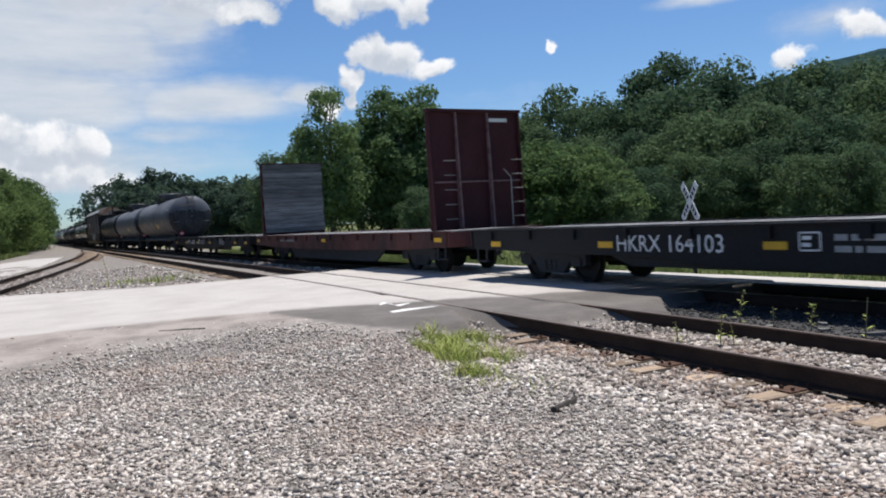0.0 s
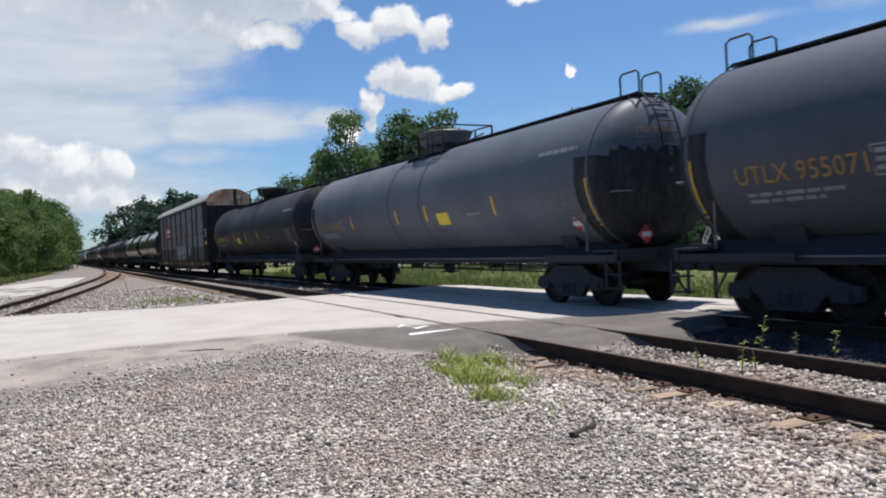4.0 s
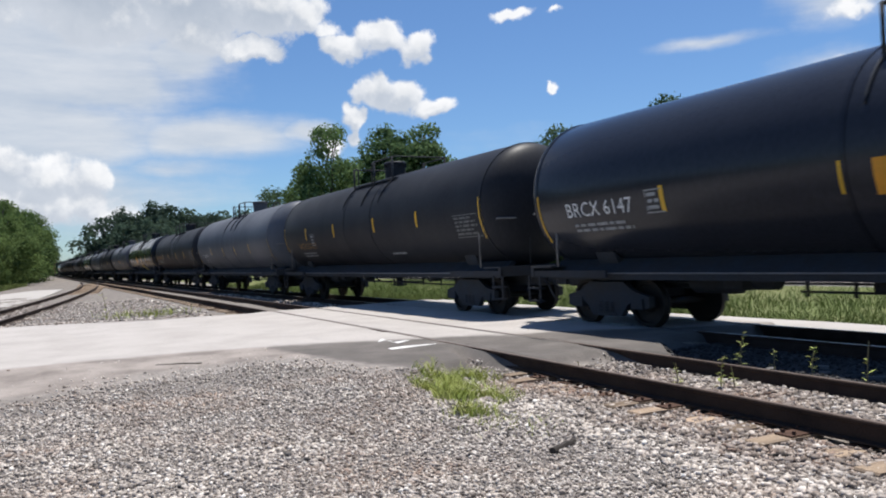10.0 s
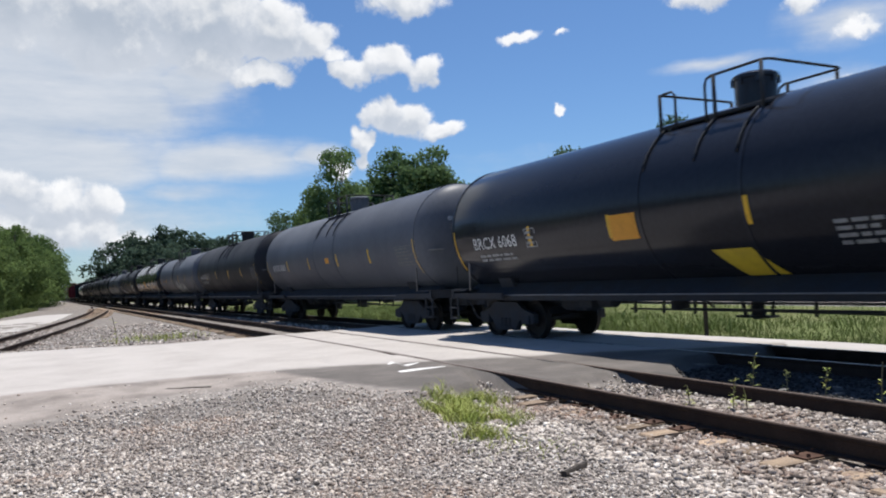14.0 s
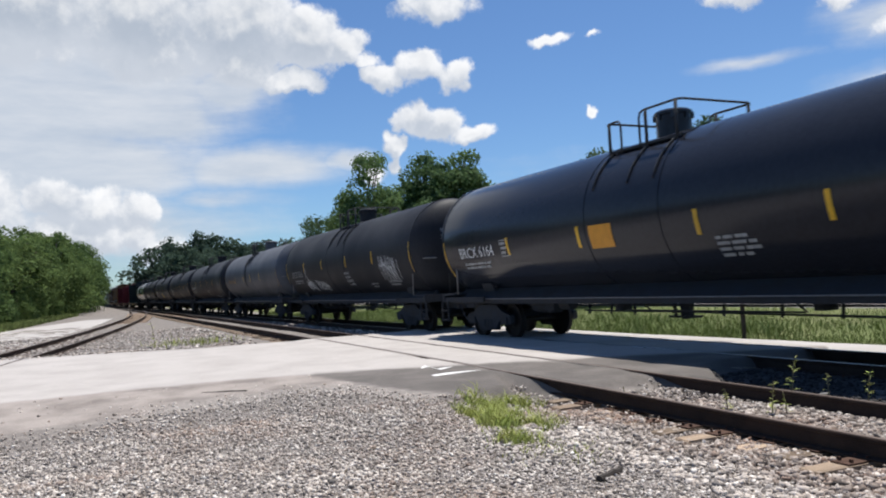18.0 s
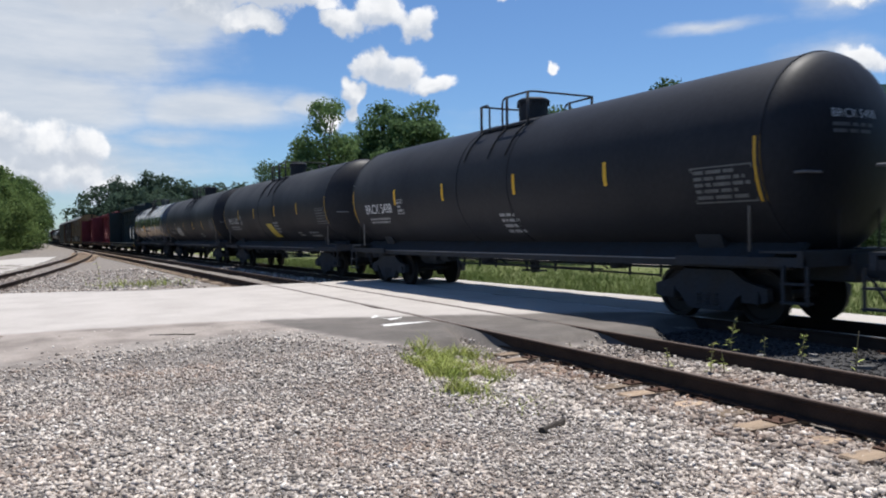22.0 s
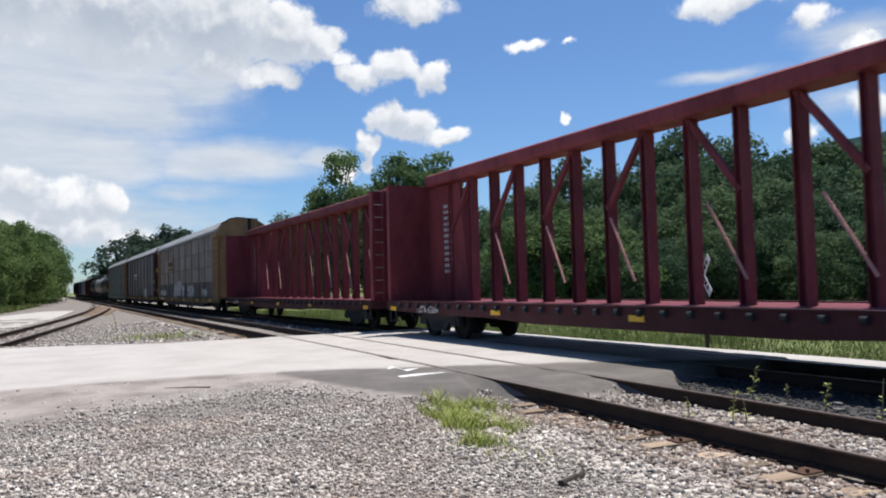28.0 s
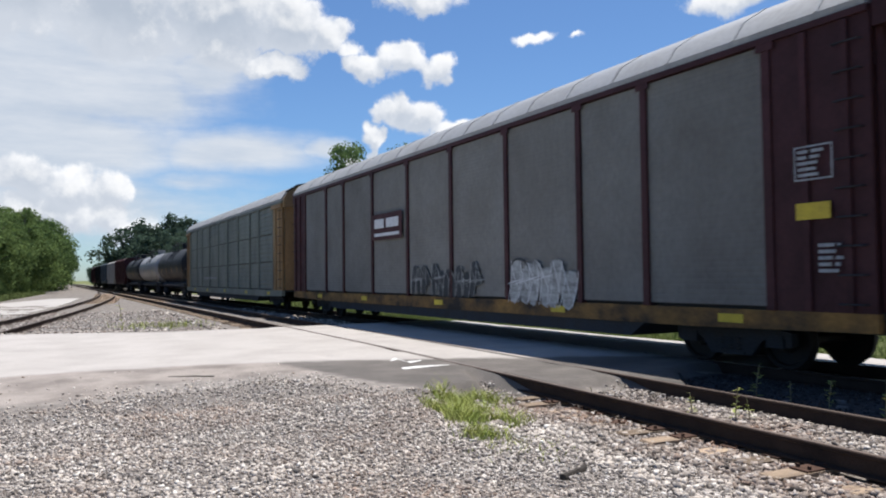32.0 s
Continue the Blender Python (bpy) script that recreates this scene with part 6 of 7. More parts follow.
def to_edge(poly, x, y):
    """Distance from points to a polygon, 0 inside."""
    best = np.full(len(x), 1e9)
    for i in range(len(poly)):
        (ax, ay), (bx, by) = poly[i - 1], poly[i]
        dx, dy = bx - ax, by - ay
        t = np.clip(((x - ax) * dx + (y - ay) * dy) / (dx * dx + dy * dy), 0, 1)
        best = np.minimum(best, np.hypot(x - ax - t * dx, y - ay - t * dy))
    return np.where(inside(poly, x, y), 0.0, best)


def deep(poly, x, y):
    """Distance inside a polygon; negative outside."""
    loop = [(np.asarray(p), np.asarray(q)) for p, q in zip(poly, poly[1:] + poly[:1])]
    best = np.full(len(x), 1e9)
    for (ax, ay), (bx, by) in loop:
        dx, dy = bx - ax, by - ay
        t = np.clip(((x - ax) * dx + (y - ay) * dy) / (dx * dx + dy * dy), 0, 1)
        best = np.minimum(best, np.hypot(x - ax - t * dx, y - ay - t * dy))
    return np.where(inside(poly, x, y), best, -best)


def ease(v, lo, hi):
    q = np.clip((v - lo) / (hi - lo), 0, 1)
    return q * q * (3 - 2 * q)


def earth(x, y):
    """Heights of the ground: level at the crossing, falling away to the stone beside the rails, filled up between them."""
    x, y = np.asarray(x, float), np.asarray(y, float)
    n = np.array([0.03 * rough(a, b, 0.5) + 0.018 * rough(a, b, 2.1, 4.0) for a, b in zip(x, y)])
    d = to_edge(PAVED, x, y) + np.where(x < 5, 0.15, 0.06) * np.array([rough(a, b, 1.1, 9.0) for a, b in zip(x, y)])
    low = -0.2 + n
    c = np.abs(x - np.array([near_x(b) for b in y]))
    low = np.where(c < 0.66, -0.185 + 0.5 * n, np.where(c < 1.6, -0.255 + 0.6 * n, low))
    low = np.where((x > 8.35) & (y < 10), -0.2 + n, low)
    low = np.where(x > 10.4, -0.21 - np.clip(x - 12.4, 0, 1) * 0.1 + 0.5 * n, low)
    reach = 0.2 + 3.4 * ease(5.2 - x, 0, 2.0)
    return -0.012 + 0.12 * n * ease(d, 0, 0.5) + (low + 0.012) * ease(d / reach, 0.0, 1.0)


def earth_sheet(name, x0, x1, y0, y1, nx, ny, material, lift=0.0, only=None, sink=False, zones=None):
    xs, ys = np.meshgrid(np.linspace(x0, x1, nx), np.linspace(y0, y1, ny))
    xs, ys = xs.reshape(-1), ys.reshape(-1)
    zs = earth(xs, ys) + lift
    if sink:
        zs = zs - 0.07 * ease(deep(NEARPART, xs, ys), 0.3, 0.9)
    if zones:
        zs = zs - 0.03 * (1 - ease(deep(NEARPART, xs, ys), 0.1, 0.5))
    keep = inside(only, xs, ys) if only else np.ones(len(xs), bool)
    fs = []
    for j in range(ny - 1):
        for i in range(nx - 1):
            q = (j * nx + i, j * nx + i + 1, (j + 1) * nx + i + 1, (j + 1) * nx + i)
            if only is None or sum(keep[k] for k in q) >= 3:
                fs.append(q)
    me = bpy.data.meshes.new(name)
    me.from_pydata(np.stack([xs, ys, zs], 1).tolist(), [], fs)
    if zones:
        for key, values in zones(xs, ys).items():
            me.attributes.new(key, "FLOAT", "POINT").data.foreach_set("value", values.astype(np.float32))
    bm = bmesh.new()
    bm.from_mesh(me)
    bmesh.ops.delete(bm, geom=[v for v in bm.verts if not v.link_faces], context="VERTS")
    bm.to_mesh(me)
    bm.free()
    me.materials.append(material)
    me.shade_smooth()
    return me


big = sheet_mesh("ground", -3500, 3500, -3500, 3500, 60, 60, lambda x, y: -0.62, GRASSG)
tagged(new("ground", big), "rough green grassland reaching to the horizon", "ground", kind="structure")
tagged(new("gravel_yard", earth_sheet("gravel_yard", -22, 10.6, -14, 62, 190, 330, GRAVELM, sink=True)), "pale crushed stone beside and between the tracks", "gravel", kind="structure")
tagged(new("gravel_bed", sheet_mesh("gravel_bed", -14, 16, 62, 420, 30, 160, lambda x, y: -0.27 + 0.03 * rough(x, y, 0.3), GRAVELM)), "pale ballast bed running into the distance", "gravel", kind="structure")
tagged(new("ballast_bed", sheet_mesh("ballast_bed", 10.55, 14.0, -60, 62, 20, 240, lambda x, y: -0.22 - max(0, x - 12.9) * 0.12 + 0.02 * rough(x, y, 1.5) - (0.05 if 9.4 < y < 25 else 0), GRAVELM)), "ballast under the main track", "gravel", kind="structure")


def slab(name, outline, z0, z1, material, label, category, fine=0.5, wobble=0.0, seed=1):
    """A flat slab with an uneven edge."""
    rg = random.Random(seed)
    pts = []
    n = len(outline)
    for i in range(n):
        (xa, ya), (xb, yb) = outline[i], outline[(i + 1) % n]
        k = max(1, min(40, int(math.hypot(xb - xa, yb - ya) / fine)))
        for j in range(k):
            t = j / k
            pts.append((xa + (xb - xa) * t + rg.uniform(-wobble, wobble), ya + (yb - ya) * t + rg.uniform(-wobble, wobble)))
    s = Shape().prism_z(pts, z0, z1)
    return tagged(new(name, s.mesh(name, material)), label, category, kind="structure")


ROAD = [(-70, 16.6), (-10, 14.8), (-0.65, 14.4), (2, 14.4), (4, 13.95), (5.4, 13.3), (6.6, 12.7), (8, 12.0), (9.4, 11.5), (11.0, 10.5), (12.6, 9.9), (14.6, 9.6), (14.6, 24.5), (9, 24.4), (4.5, 24.2), (3.3, 23.9), (0, 25.7), (-10, 29.5), (-70, 47)]
# asphalt patch; its tail past x = 9 paints the train's shade onto the ground
TAR_AND_SHADE = [(3.6, 14.5), (4.0, 12.4), (4.25, 10.4), (4.75, 9.5), (5.4, 9.6), (6.15, 9.7), (6.5, 8.9), (7.6, 8.9), (8.0, 7.7), (9.4, 9.2), (14.2, 9.0), (14.2, 9.5), (12.4, 9.9), (11.2, 10.5), (9.0, 12.6), (6.0, 13.8)]


def crossing_zones(x, y):
    w = np.array([0.3 * rough(a, b, 0.9, 2.0) + 0.14 * rough(a, b, 3.0, 5.0) for a, b in zip(x, y)])
    pale = ease(deep(ROAD, x, y) + 0.7 * w, -0.4, 0.55)
    # a newer, greyer slab beside the rails
    pale = pale * np.where((x > 4.03 + (y - 15.03) * 0.115), 0.8, 1.0)
    return {"pale": pale, "tar": ease(deep(TAR_AND_SHADE, x, y) + 0.5 * w, -0.12, 0.3), "dust": ease(deep(DUSTY, x, y) + w, -0.5, 0.5)}


tagged(new("road", earth_sheet("road", -12.6, 14.0, 7.0, 31.5, 222, 200, CROSSING, 0.01, NEARPART, zones=crossing_zones)), "pale sun-bleached road with dark asphalt and dusty edges across the tracks", "road", kind="structure")
slab("road_beyond", [(12.15, -70), (13.9, -70), (13.75, -8), (13.5, 10), (13.2, 16), (13.2, 24.4), (12.15, 24.4)], -0.45, -0.045, ROADM, "pale strip of road along the far side of the tracks", "road", 0.6, 0.04, 7)
slab("distant_road", [(30.5, -40), (36.0, -40), (37.5, 40), (36.5, 120), (31.5, 120), (32.5, 40)], -0.7, -0.585, ROADM, "pale road behind the grass at the foot of the wood", "road", 1.0, 0.08, 9)
slab("far_road", [(-70, 16.6), (-12.3, 14.9), (-12.3, 30.3), (-70, 47)], -0.3, -0.012, ROADM, "pale road leading away", "road", 0.6, 0.04, 8)
# dark ballast; colour and slanted end also paint in the train's shadow
tagged(new("cinder_strip", earth_sheet("cinder_strip", 8.15, 10.6, -14, 10.0, 26, 214, SHADE_CINDER, 0.014, [(8.1, -15), (10.7, -15), (10.7, 9.7), (9.4, 9.5), (8.1, 8.0)])), "dark oily ballast between the tracks, darkened further for the train's shade", "ballast", kind="structure")
slab("gravel_lot", [(-60, 31), (-3.4, 31), (-2.4, 36), (-0.9, 46), (1.2, 62), (3.2, 84), (0.5, 84), (-6, 58), (-14, 50), (-60, 48)], -0.4, -0.2, ROADM, "pale gravel lot beyond the curving track", "gravel", 0.8, 0.1, 11)

# paint left on the asphalt
for k, pts in enumerate((((5.69, 13.08), (5.94, 13.38), (5.84, 12.66), (6.21, 12.85)), ((5.37, 11.87), (5.70, 11.94), (6.31, 11.94)))):
    s = Shape()
    vs = []
    for i, (x, y) in enumerate(pts):
        w = (0.05, 0.12, 0.13, 0.03)[i] if len(pts) == 4 else (0.1, 0.13, 0.02)[i]
        vs += [(x - 0.01, y - w, 0.004), (x + 0.01, y + w, 0.004)]
    s.add(vs, [(2 * i, 2 * i + 1, 2 * i + 3, 2 * i + 2) for i in range(len(pts) - 1)])
    tagged(new("paint_mark", s.mesh("paint_mark", PAINTW)), "worn white paint stroke on the asphalt", "road marking", "paint marks")

RAIL_PROFILE = [(-0.07, -0.195), (0.07, -0.195), (0.068, -0.18), (0.012, -0.165), (0.01, -0.05), (0.036, -0.036), (0.037, -0.008), (0.028, 0.0), (-0.028, 0.0), (-0.037, -0.008), (-0.036, -0.036), (-0.01, -0.05), (-0.012, -0.165), (-0.068, -0.18)]


def sweep(path, prof):
    """A profile (across, up) carried along a level path of (x, y)."""
    n, m = len(path), len(prof)
    vs = []
    for i, (x, y) in enumerate(path):
        xa, ya = path[max(i - 1, 0)]
        xb, yb = path[min(i + 1, n - 1)]
        d = math.hypot(xb - xa, yb - ya)
        ux, uy = (yb - ya) / d, -(xb - xa) / d
        vs += [(x + ux * a, y + uy * a, z) for a, z in prof]
    fs = [(i * m + j, i * m + (j + 1) % m, (i + 1) * m + (j + 1) % m, (i + 1) * m + j) for i in range(n - 1) for j in range(m)]
    return Shape().add(vs, fs + [tuple(range(m))[::-1], tuple(range((n - 1) * m, n * m))])


def tie_mesh():
    s = Shape()
    s.prism_y([(-1.3, -0.38), (1.3, -0.38), (1.3, -0.23), (1.285, -0.212), (-1.285, -0.212), (-1.3, -0.23)], -0.11, 0.11)
    return s.mesh("tie", TIE)


def plate_mesh():
    s = Shape().box(-0.17, 0.17, -0.095, 0.095, -0.212, -0.196)
    for x in (-0.1, 0.1):
        for y in (-0.06, 0.06):
            s.box(x - 0.012, x + 0.012, y - 0.012, y + 0.012, -0.196, -0.165)
    return s.mesh("tie_plate", PLATE)


def track(name, label, centre, y0, y1, step, ties, far_ties, head, foot=RAILM):
    tr = thing(name, label, "railway track", "railway tracks")
    ys = list(np.arange(y0, y1, step)) + [y1]
    for k in (-0.7525, 0.7525):
        path = []
        for y in ys:
            dx = (centre(y + 0.5) - centre(y - 0.5))
            d = math.hypot(dx, 1)
            path.append((centre(y) + k / d, y - k * dx / d))
        rl = part("rail", sweep(path, RAIL_PROFILE), foot, tr, "rusty steel rail", smooth=30)
        part("rail_head", sweep(path, [(-0.026, 0.0005), (0.026, 0.0005), (0.024, 0.003), (-0.024, 0.003)]), head, rl, "worn running surface")
    for a, b in ties:
        y = a
        while y < b:
            ang = -math.atan(centre(y + 0.5) - centre(y - 0.5))
            t = part("tie", cached("tie", tie_mesh), TIE, tr, at=(centre(y) + random.uniform(-0.16, 0.16), y + random.uniform(-0.03, 0.03), random.uniform(-0.024, 0.006)))
            t.rotation_euler = (0, 0, ang + random.uniform(-0.05, 0.05))
            for k in (-0.7525, 0.7525):
                p = part("tie_plate", cached("tie_plate", plate_mesh), PLATE, t, at=(k, 0, 0))
            y += 0.53
    s = Shape()
    for a, b in far_ties:
        y = a
        while y < b:
            x = centre(y)
            s.box(x - 1.3, x + 1.3, y - 0.11, y + 0.11, -0.36, -0.215)
            y += 0.53
    if s.v:
        part("far_tie_bed", s, TIE, tr, "weathered wooden ties far along the track", kind="stuff")
    return tr


track("side_track", "empty side track with rusty rails on weathered wooden ties", near_x, -16, 330, 1.0, ((-6.0, 9.4), (25.0, 36.0)), ((36.0, 110.0),), RAILTOP)
track("main_track", "main track with polished rails under the passing train", lambda y: MAIN_X, -70, 700, 8.0, ((-8.0, 9.2),), ((-40.0, -8.0), (25.0, 120.0)), RAILSHINE)
track("curving_track", "rusty track curving away to the side", left_x, -10, 116, 1.0, ((29.0, 40.0),), ((40.0, 108.0),), RAILTOP)

# dark flangeways where the rails lie in the road
for c, y0, y1 in ((near_x, 10.5, 24.4), (lambda y: MAIN_X, 8.8, 24.6), (left_x, 15.6, 27.6)):
    for k in (-0.69, 0.69):
        path = [(c(y) + k, y) for y in np.arange(y0, y1, 0.5)]
        tagged(new("flangeway", sweep(path, [(-0.03, -0.007), (0.03, -0.007), (0.03, 0.0015), (-0.03, 0.0015)]).mesh("flangeway", ASPHALT)), "dark groove beside a rail set in the road", "flangeway", "flangeways", kind="structure")


# ---- loose stones ----
def stones(name, label, pts, sizes, zs, material, seed):
    rg = np.random.default_rng(seed)
    base = np.array([(i, j, k) for i in (-1, 1) for j in (-1, 1) for k in (-1, 1)]) * 0.62
    tri = np.array([(0, 1, 3), (0, 3, 2), (4, 6, 7), (4, 7, 5), (0, 4, 5), (0, 5, 1), (2, 3, 7), (2, 7, 6), (0, 2, 6), (0, 6, 4), (1, 5, 7), (1, 7, 3)])
    n = len(pts)
    jit = 1 + rg.uniform(-0.6, 0.35, (n, 8, 3))
    sc = np.stack([rg.uniform(0.7, 1.4, n), rg.uniform(0.55, 1.05, n), rg.uniform(0.45, 1.0, n)], 1)[:, None, :]
    v = base[None] * jit * sc
    a, b = rg.uniform(0, 6.28, n), rg.uniform(-1.1, 1.1, n)
    ca, sa, cb, sb = np.cos(a), np.sin(a), np.cos(b), np.sin(b)
    y, z = v[..., 1] * cb[:, None] - v[..., 2] * sb[:, None], v[..., 1] * sb[:, None] + v[..., 2] * cb[:, None]
    x, y = v[..., 0] * ca[:, None] - y * sa[:, None], v[..., 0] * sa[:, None] + y * ca[:, None]
    v = np.stack([x, y, z], -1) * (sizes[:, None, None] / 2)
    v += np.concatenate([pts, zs[:, None]], 1)[:, None, :]
    f = (tri[None] + (np.arange(n) * 8)[:, None, None]).reshape(-1)
    me = bpy.data.meshes.new(name)
    me.vertices.add(n * 8)
    me.vertices.foreach_set("co", v.reshape(-1))
    me.loops.add(len(f))
    me.loops.foreach_set("vertex_index", f)
    me.polygons.add(len(f) // 3)
    me.polygons.foreach_set("loop_start", np.arange(0, len(f), 3))
    me.update()
    me.validate()
    me.materials.append(material)
    return tagged(new(name, me), label, "gravel", kind="stuff")


def scatter(seed, r0, r1, a0, a1, per_m2):
    rg = np.random.default_rng(seed)
    n = int(0.5 * (r1 * r1 - r0 * r0) * radians(a1 - a0) * per_m2)
    r, a = np.sqrt(rg.uniform(r0 * r0, r1 * r1, n)), np.radians(rg.uniform(a0, a1, n))
    return r * np.sin(a), r * np.cos(a), rg


def lay_stones():
    for k, (r0, r1, dens, lo, hi) in enumerate(((3.6, 6.5, 2100, 0.016, 0.075), (6.5, 10.5, 1350, 0.02, 0.08), (10.5, 16.0, 360, 0.025, 0.08), (24.0, 46.0, 30, 0.06, 0.14))):
        x, y, rg = scatter(20 + k, r0, r1, -14, 64, dens)
        keep = (to_edge(PAVED, x, y) > 0.12) & (x < 8.3 if k < 3 else x < 10.4)
        w = np.array([0.5 * rough(a, b, 0.8, 6.0) + 0.3 * rough(a, b, 2.5, 1.0) for a, b in zip(x, y)])
        dusty = ease(deep(DUSTY, x, y) + w, -0.9, 0.45)
        keep &= rg.uniform(0, 1, len(x)) > 0.97 * dusty
        c = np.abs(x - np.array([near_x(b) for b in y]))
        keep &= np.abs(c - 0.7525) > 0.1
        x, y, c = x[keep], y[keep], c[keep]
        big_ = np.array([rough(a, b, 0.7, 12.0) for a, b in zip(x, y)])
        size = (lo + (hi - lo) * rg.beta(1.0, 2.6, len(x))) * np.where(c < 2.6, 1.35, 0.9 + 0.4 * np.clip(big_, -0.2, 0.6))
        z = earth(x, y) + size * 0.22
        by = c < 2.0 + 0.5 * big_
        stones("loose_gravel", "loose pale grey crushed stones", np.stack([x, y], 1)[~by], size[~by], z[~by], STONE, 40 + k)
        if k < 3:
            stones("rail_ballast", "coarse rust-stained ballast stones along the side track", np.stack([x, y], 1)[by], size[by], z[by], BALLAST, 60 + k)


lay_stones()


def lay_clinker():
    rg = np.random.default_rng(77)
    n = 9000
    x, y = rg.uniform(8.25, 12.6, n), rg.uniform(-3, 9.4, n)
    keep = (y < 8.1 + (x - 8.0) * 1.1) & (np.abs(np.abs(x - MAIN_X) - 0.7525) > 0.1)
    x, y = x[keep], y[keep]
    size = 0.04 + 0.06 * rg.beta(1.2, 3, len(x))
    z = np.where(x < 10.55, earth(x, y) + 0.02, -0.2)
    stones("dark_ballast", "dark oily ballast stones beside the main track, darkened further for the train's shade", np.stack([x, y], 1), size, z, SHADE_CLINKER, 78)


lay_clinker()


def concrete_chunk(x, y, w, d, h, turn, seed):
    rg = random.Random(seed)
    pts = []
    for i in range(7):
        a = 2 * math.pi * i / 7
        pts.append((w * math.cos(a) * rg.uniform(0.7, 1.1), d * math.sin(a) * rg.uniform(0.7, 1.1)))
    ob = tagged(new("concrete_chunk", Shape().prism_z([(a * 0.7, b * 0.7) for a, b in pts], 0, h * 1.6).mesh("concrete_chunk", CONCRETE)), "broken pale concrete lump between the tracks", "concrete lump", "concrete lumps")
    ob.matrix_world = pose(x, y, -0.22, rg.uniform(-6, 6), rg.uniform(-6, 6), turn)


for i, (x, y, w) in enumerate(((8.7, 6.95, 0.16), (8.9, 6.3, 0.24), (9.0, 5.7, 0.3), (8.8, 5.2, 0.2), (8.55, 7.6, 0.1), (9.3, 6.6, 0.15))):
    concrete_chunk(x, y, w * 0.8, w * 0.5, 0.05, i * 50, i)

# ---- trees and plants ----
def leaf_material(name, base, second, rand=0.35):
    mt = bpy.data.materials.new(name)
    mt.use_nodes = True
    add, link = nodes_of(mt.node_tree)
    m = lambda op, a, b=None, c=None: math_node(add, link, op, a, b, c)
    geo, info, co = add("ShaderNodeNewGeometry"), add("ShaderNodeObjectInfo"), add("ShaderNodeTexCoord")
    nz = add("ShaderNodeTexNoise", inputs={"Scale": 0.45, "Detail": 3})
    link(co.outputs["Object"], nz.inputs["Vector"])
    mix = add("ShaderNodeMix")
    mix.data_type = "RGBA"
    mix.inputs[6].default_value, mix.inputs[7].default_value = (*base, 1), (*second, 1)
    link(m("ADD", m("MULTIPLY", m("SUBTRACT", info.outputs["Random"], 0.5), 0.7), nz.outputs[0]), mix.inputs[0])
    hsv = add("ShaderNodeHueSaturation")
    link(mix.outputs[2], hsv.inputs["Color"])
    link(m("ADD", m("MULTIPLY", m("SUBTRACT", geo.outputs["Random Per Island"], 0.5), 2 * rand), 1.0), hsv.inputs["Value"])
    bs = add("ShaderNodeBsdfPrincipled", inputs={"Roughness": 0.85})
    bs.inputs["Specular IOR Level"].default_value = 0.12
    tr = add("ShaderNodeBsdfTranslucent")
    link(hsv.outputs[0], bs.inputs["Base Color"])
    link(hsv.outputs[0], tr.inputs["Color"])
    ms = add("ShaderNodeMixShader", inputs={0: 0.4})
    link(bs.outputs[0], ms.inputs[1])
    link(tr.outputs[0], ms.inputs[2])
    out = add("ShaderNodeOutputMaterial")
    link(ms.outputs[0], out.inputs[0])
    return mt


LEAF = leaf_material("dark_leaf", (0.047, 0.089, 0.053), (0.11, 0.162, 0.072), 0.27)
LEAFM = leaf_material("mid_leaf", (0.09, 0.15, 0.065), (0.15, 0.22, 0.085), 0.25)
LEAFY = leaf_material("sunlit_leaf", (0.07, 0.118, 0.042), (0.135, 0.19, 0.062), 0.3)
# paler, bluer leaf colour: distance haze mixed into the far trees
LEAFFAR = leaf_material("hazed_distant_leaf", (0.05, 0.082, 0.058), (0.085, 0.125, 0.085), 0.2)
LEAFB = leaf_material("bright_leaf", (0.075, 0.13, 0.05), (0.13, 0.19, 0.07))
BARK = mat("grey_brown_bark", (0.11, 0.09, 0.075), 0.9, var=0.4, scale=3, fine=25, bump=0.6, stretch=(1, 1, 0.2))


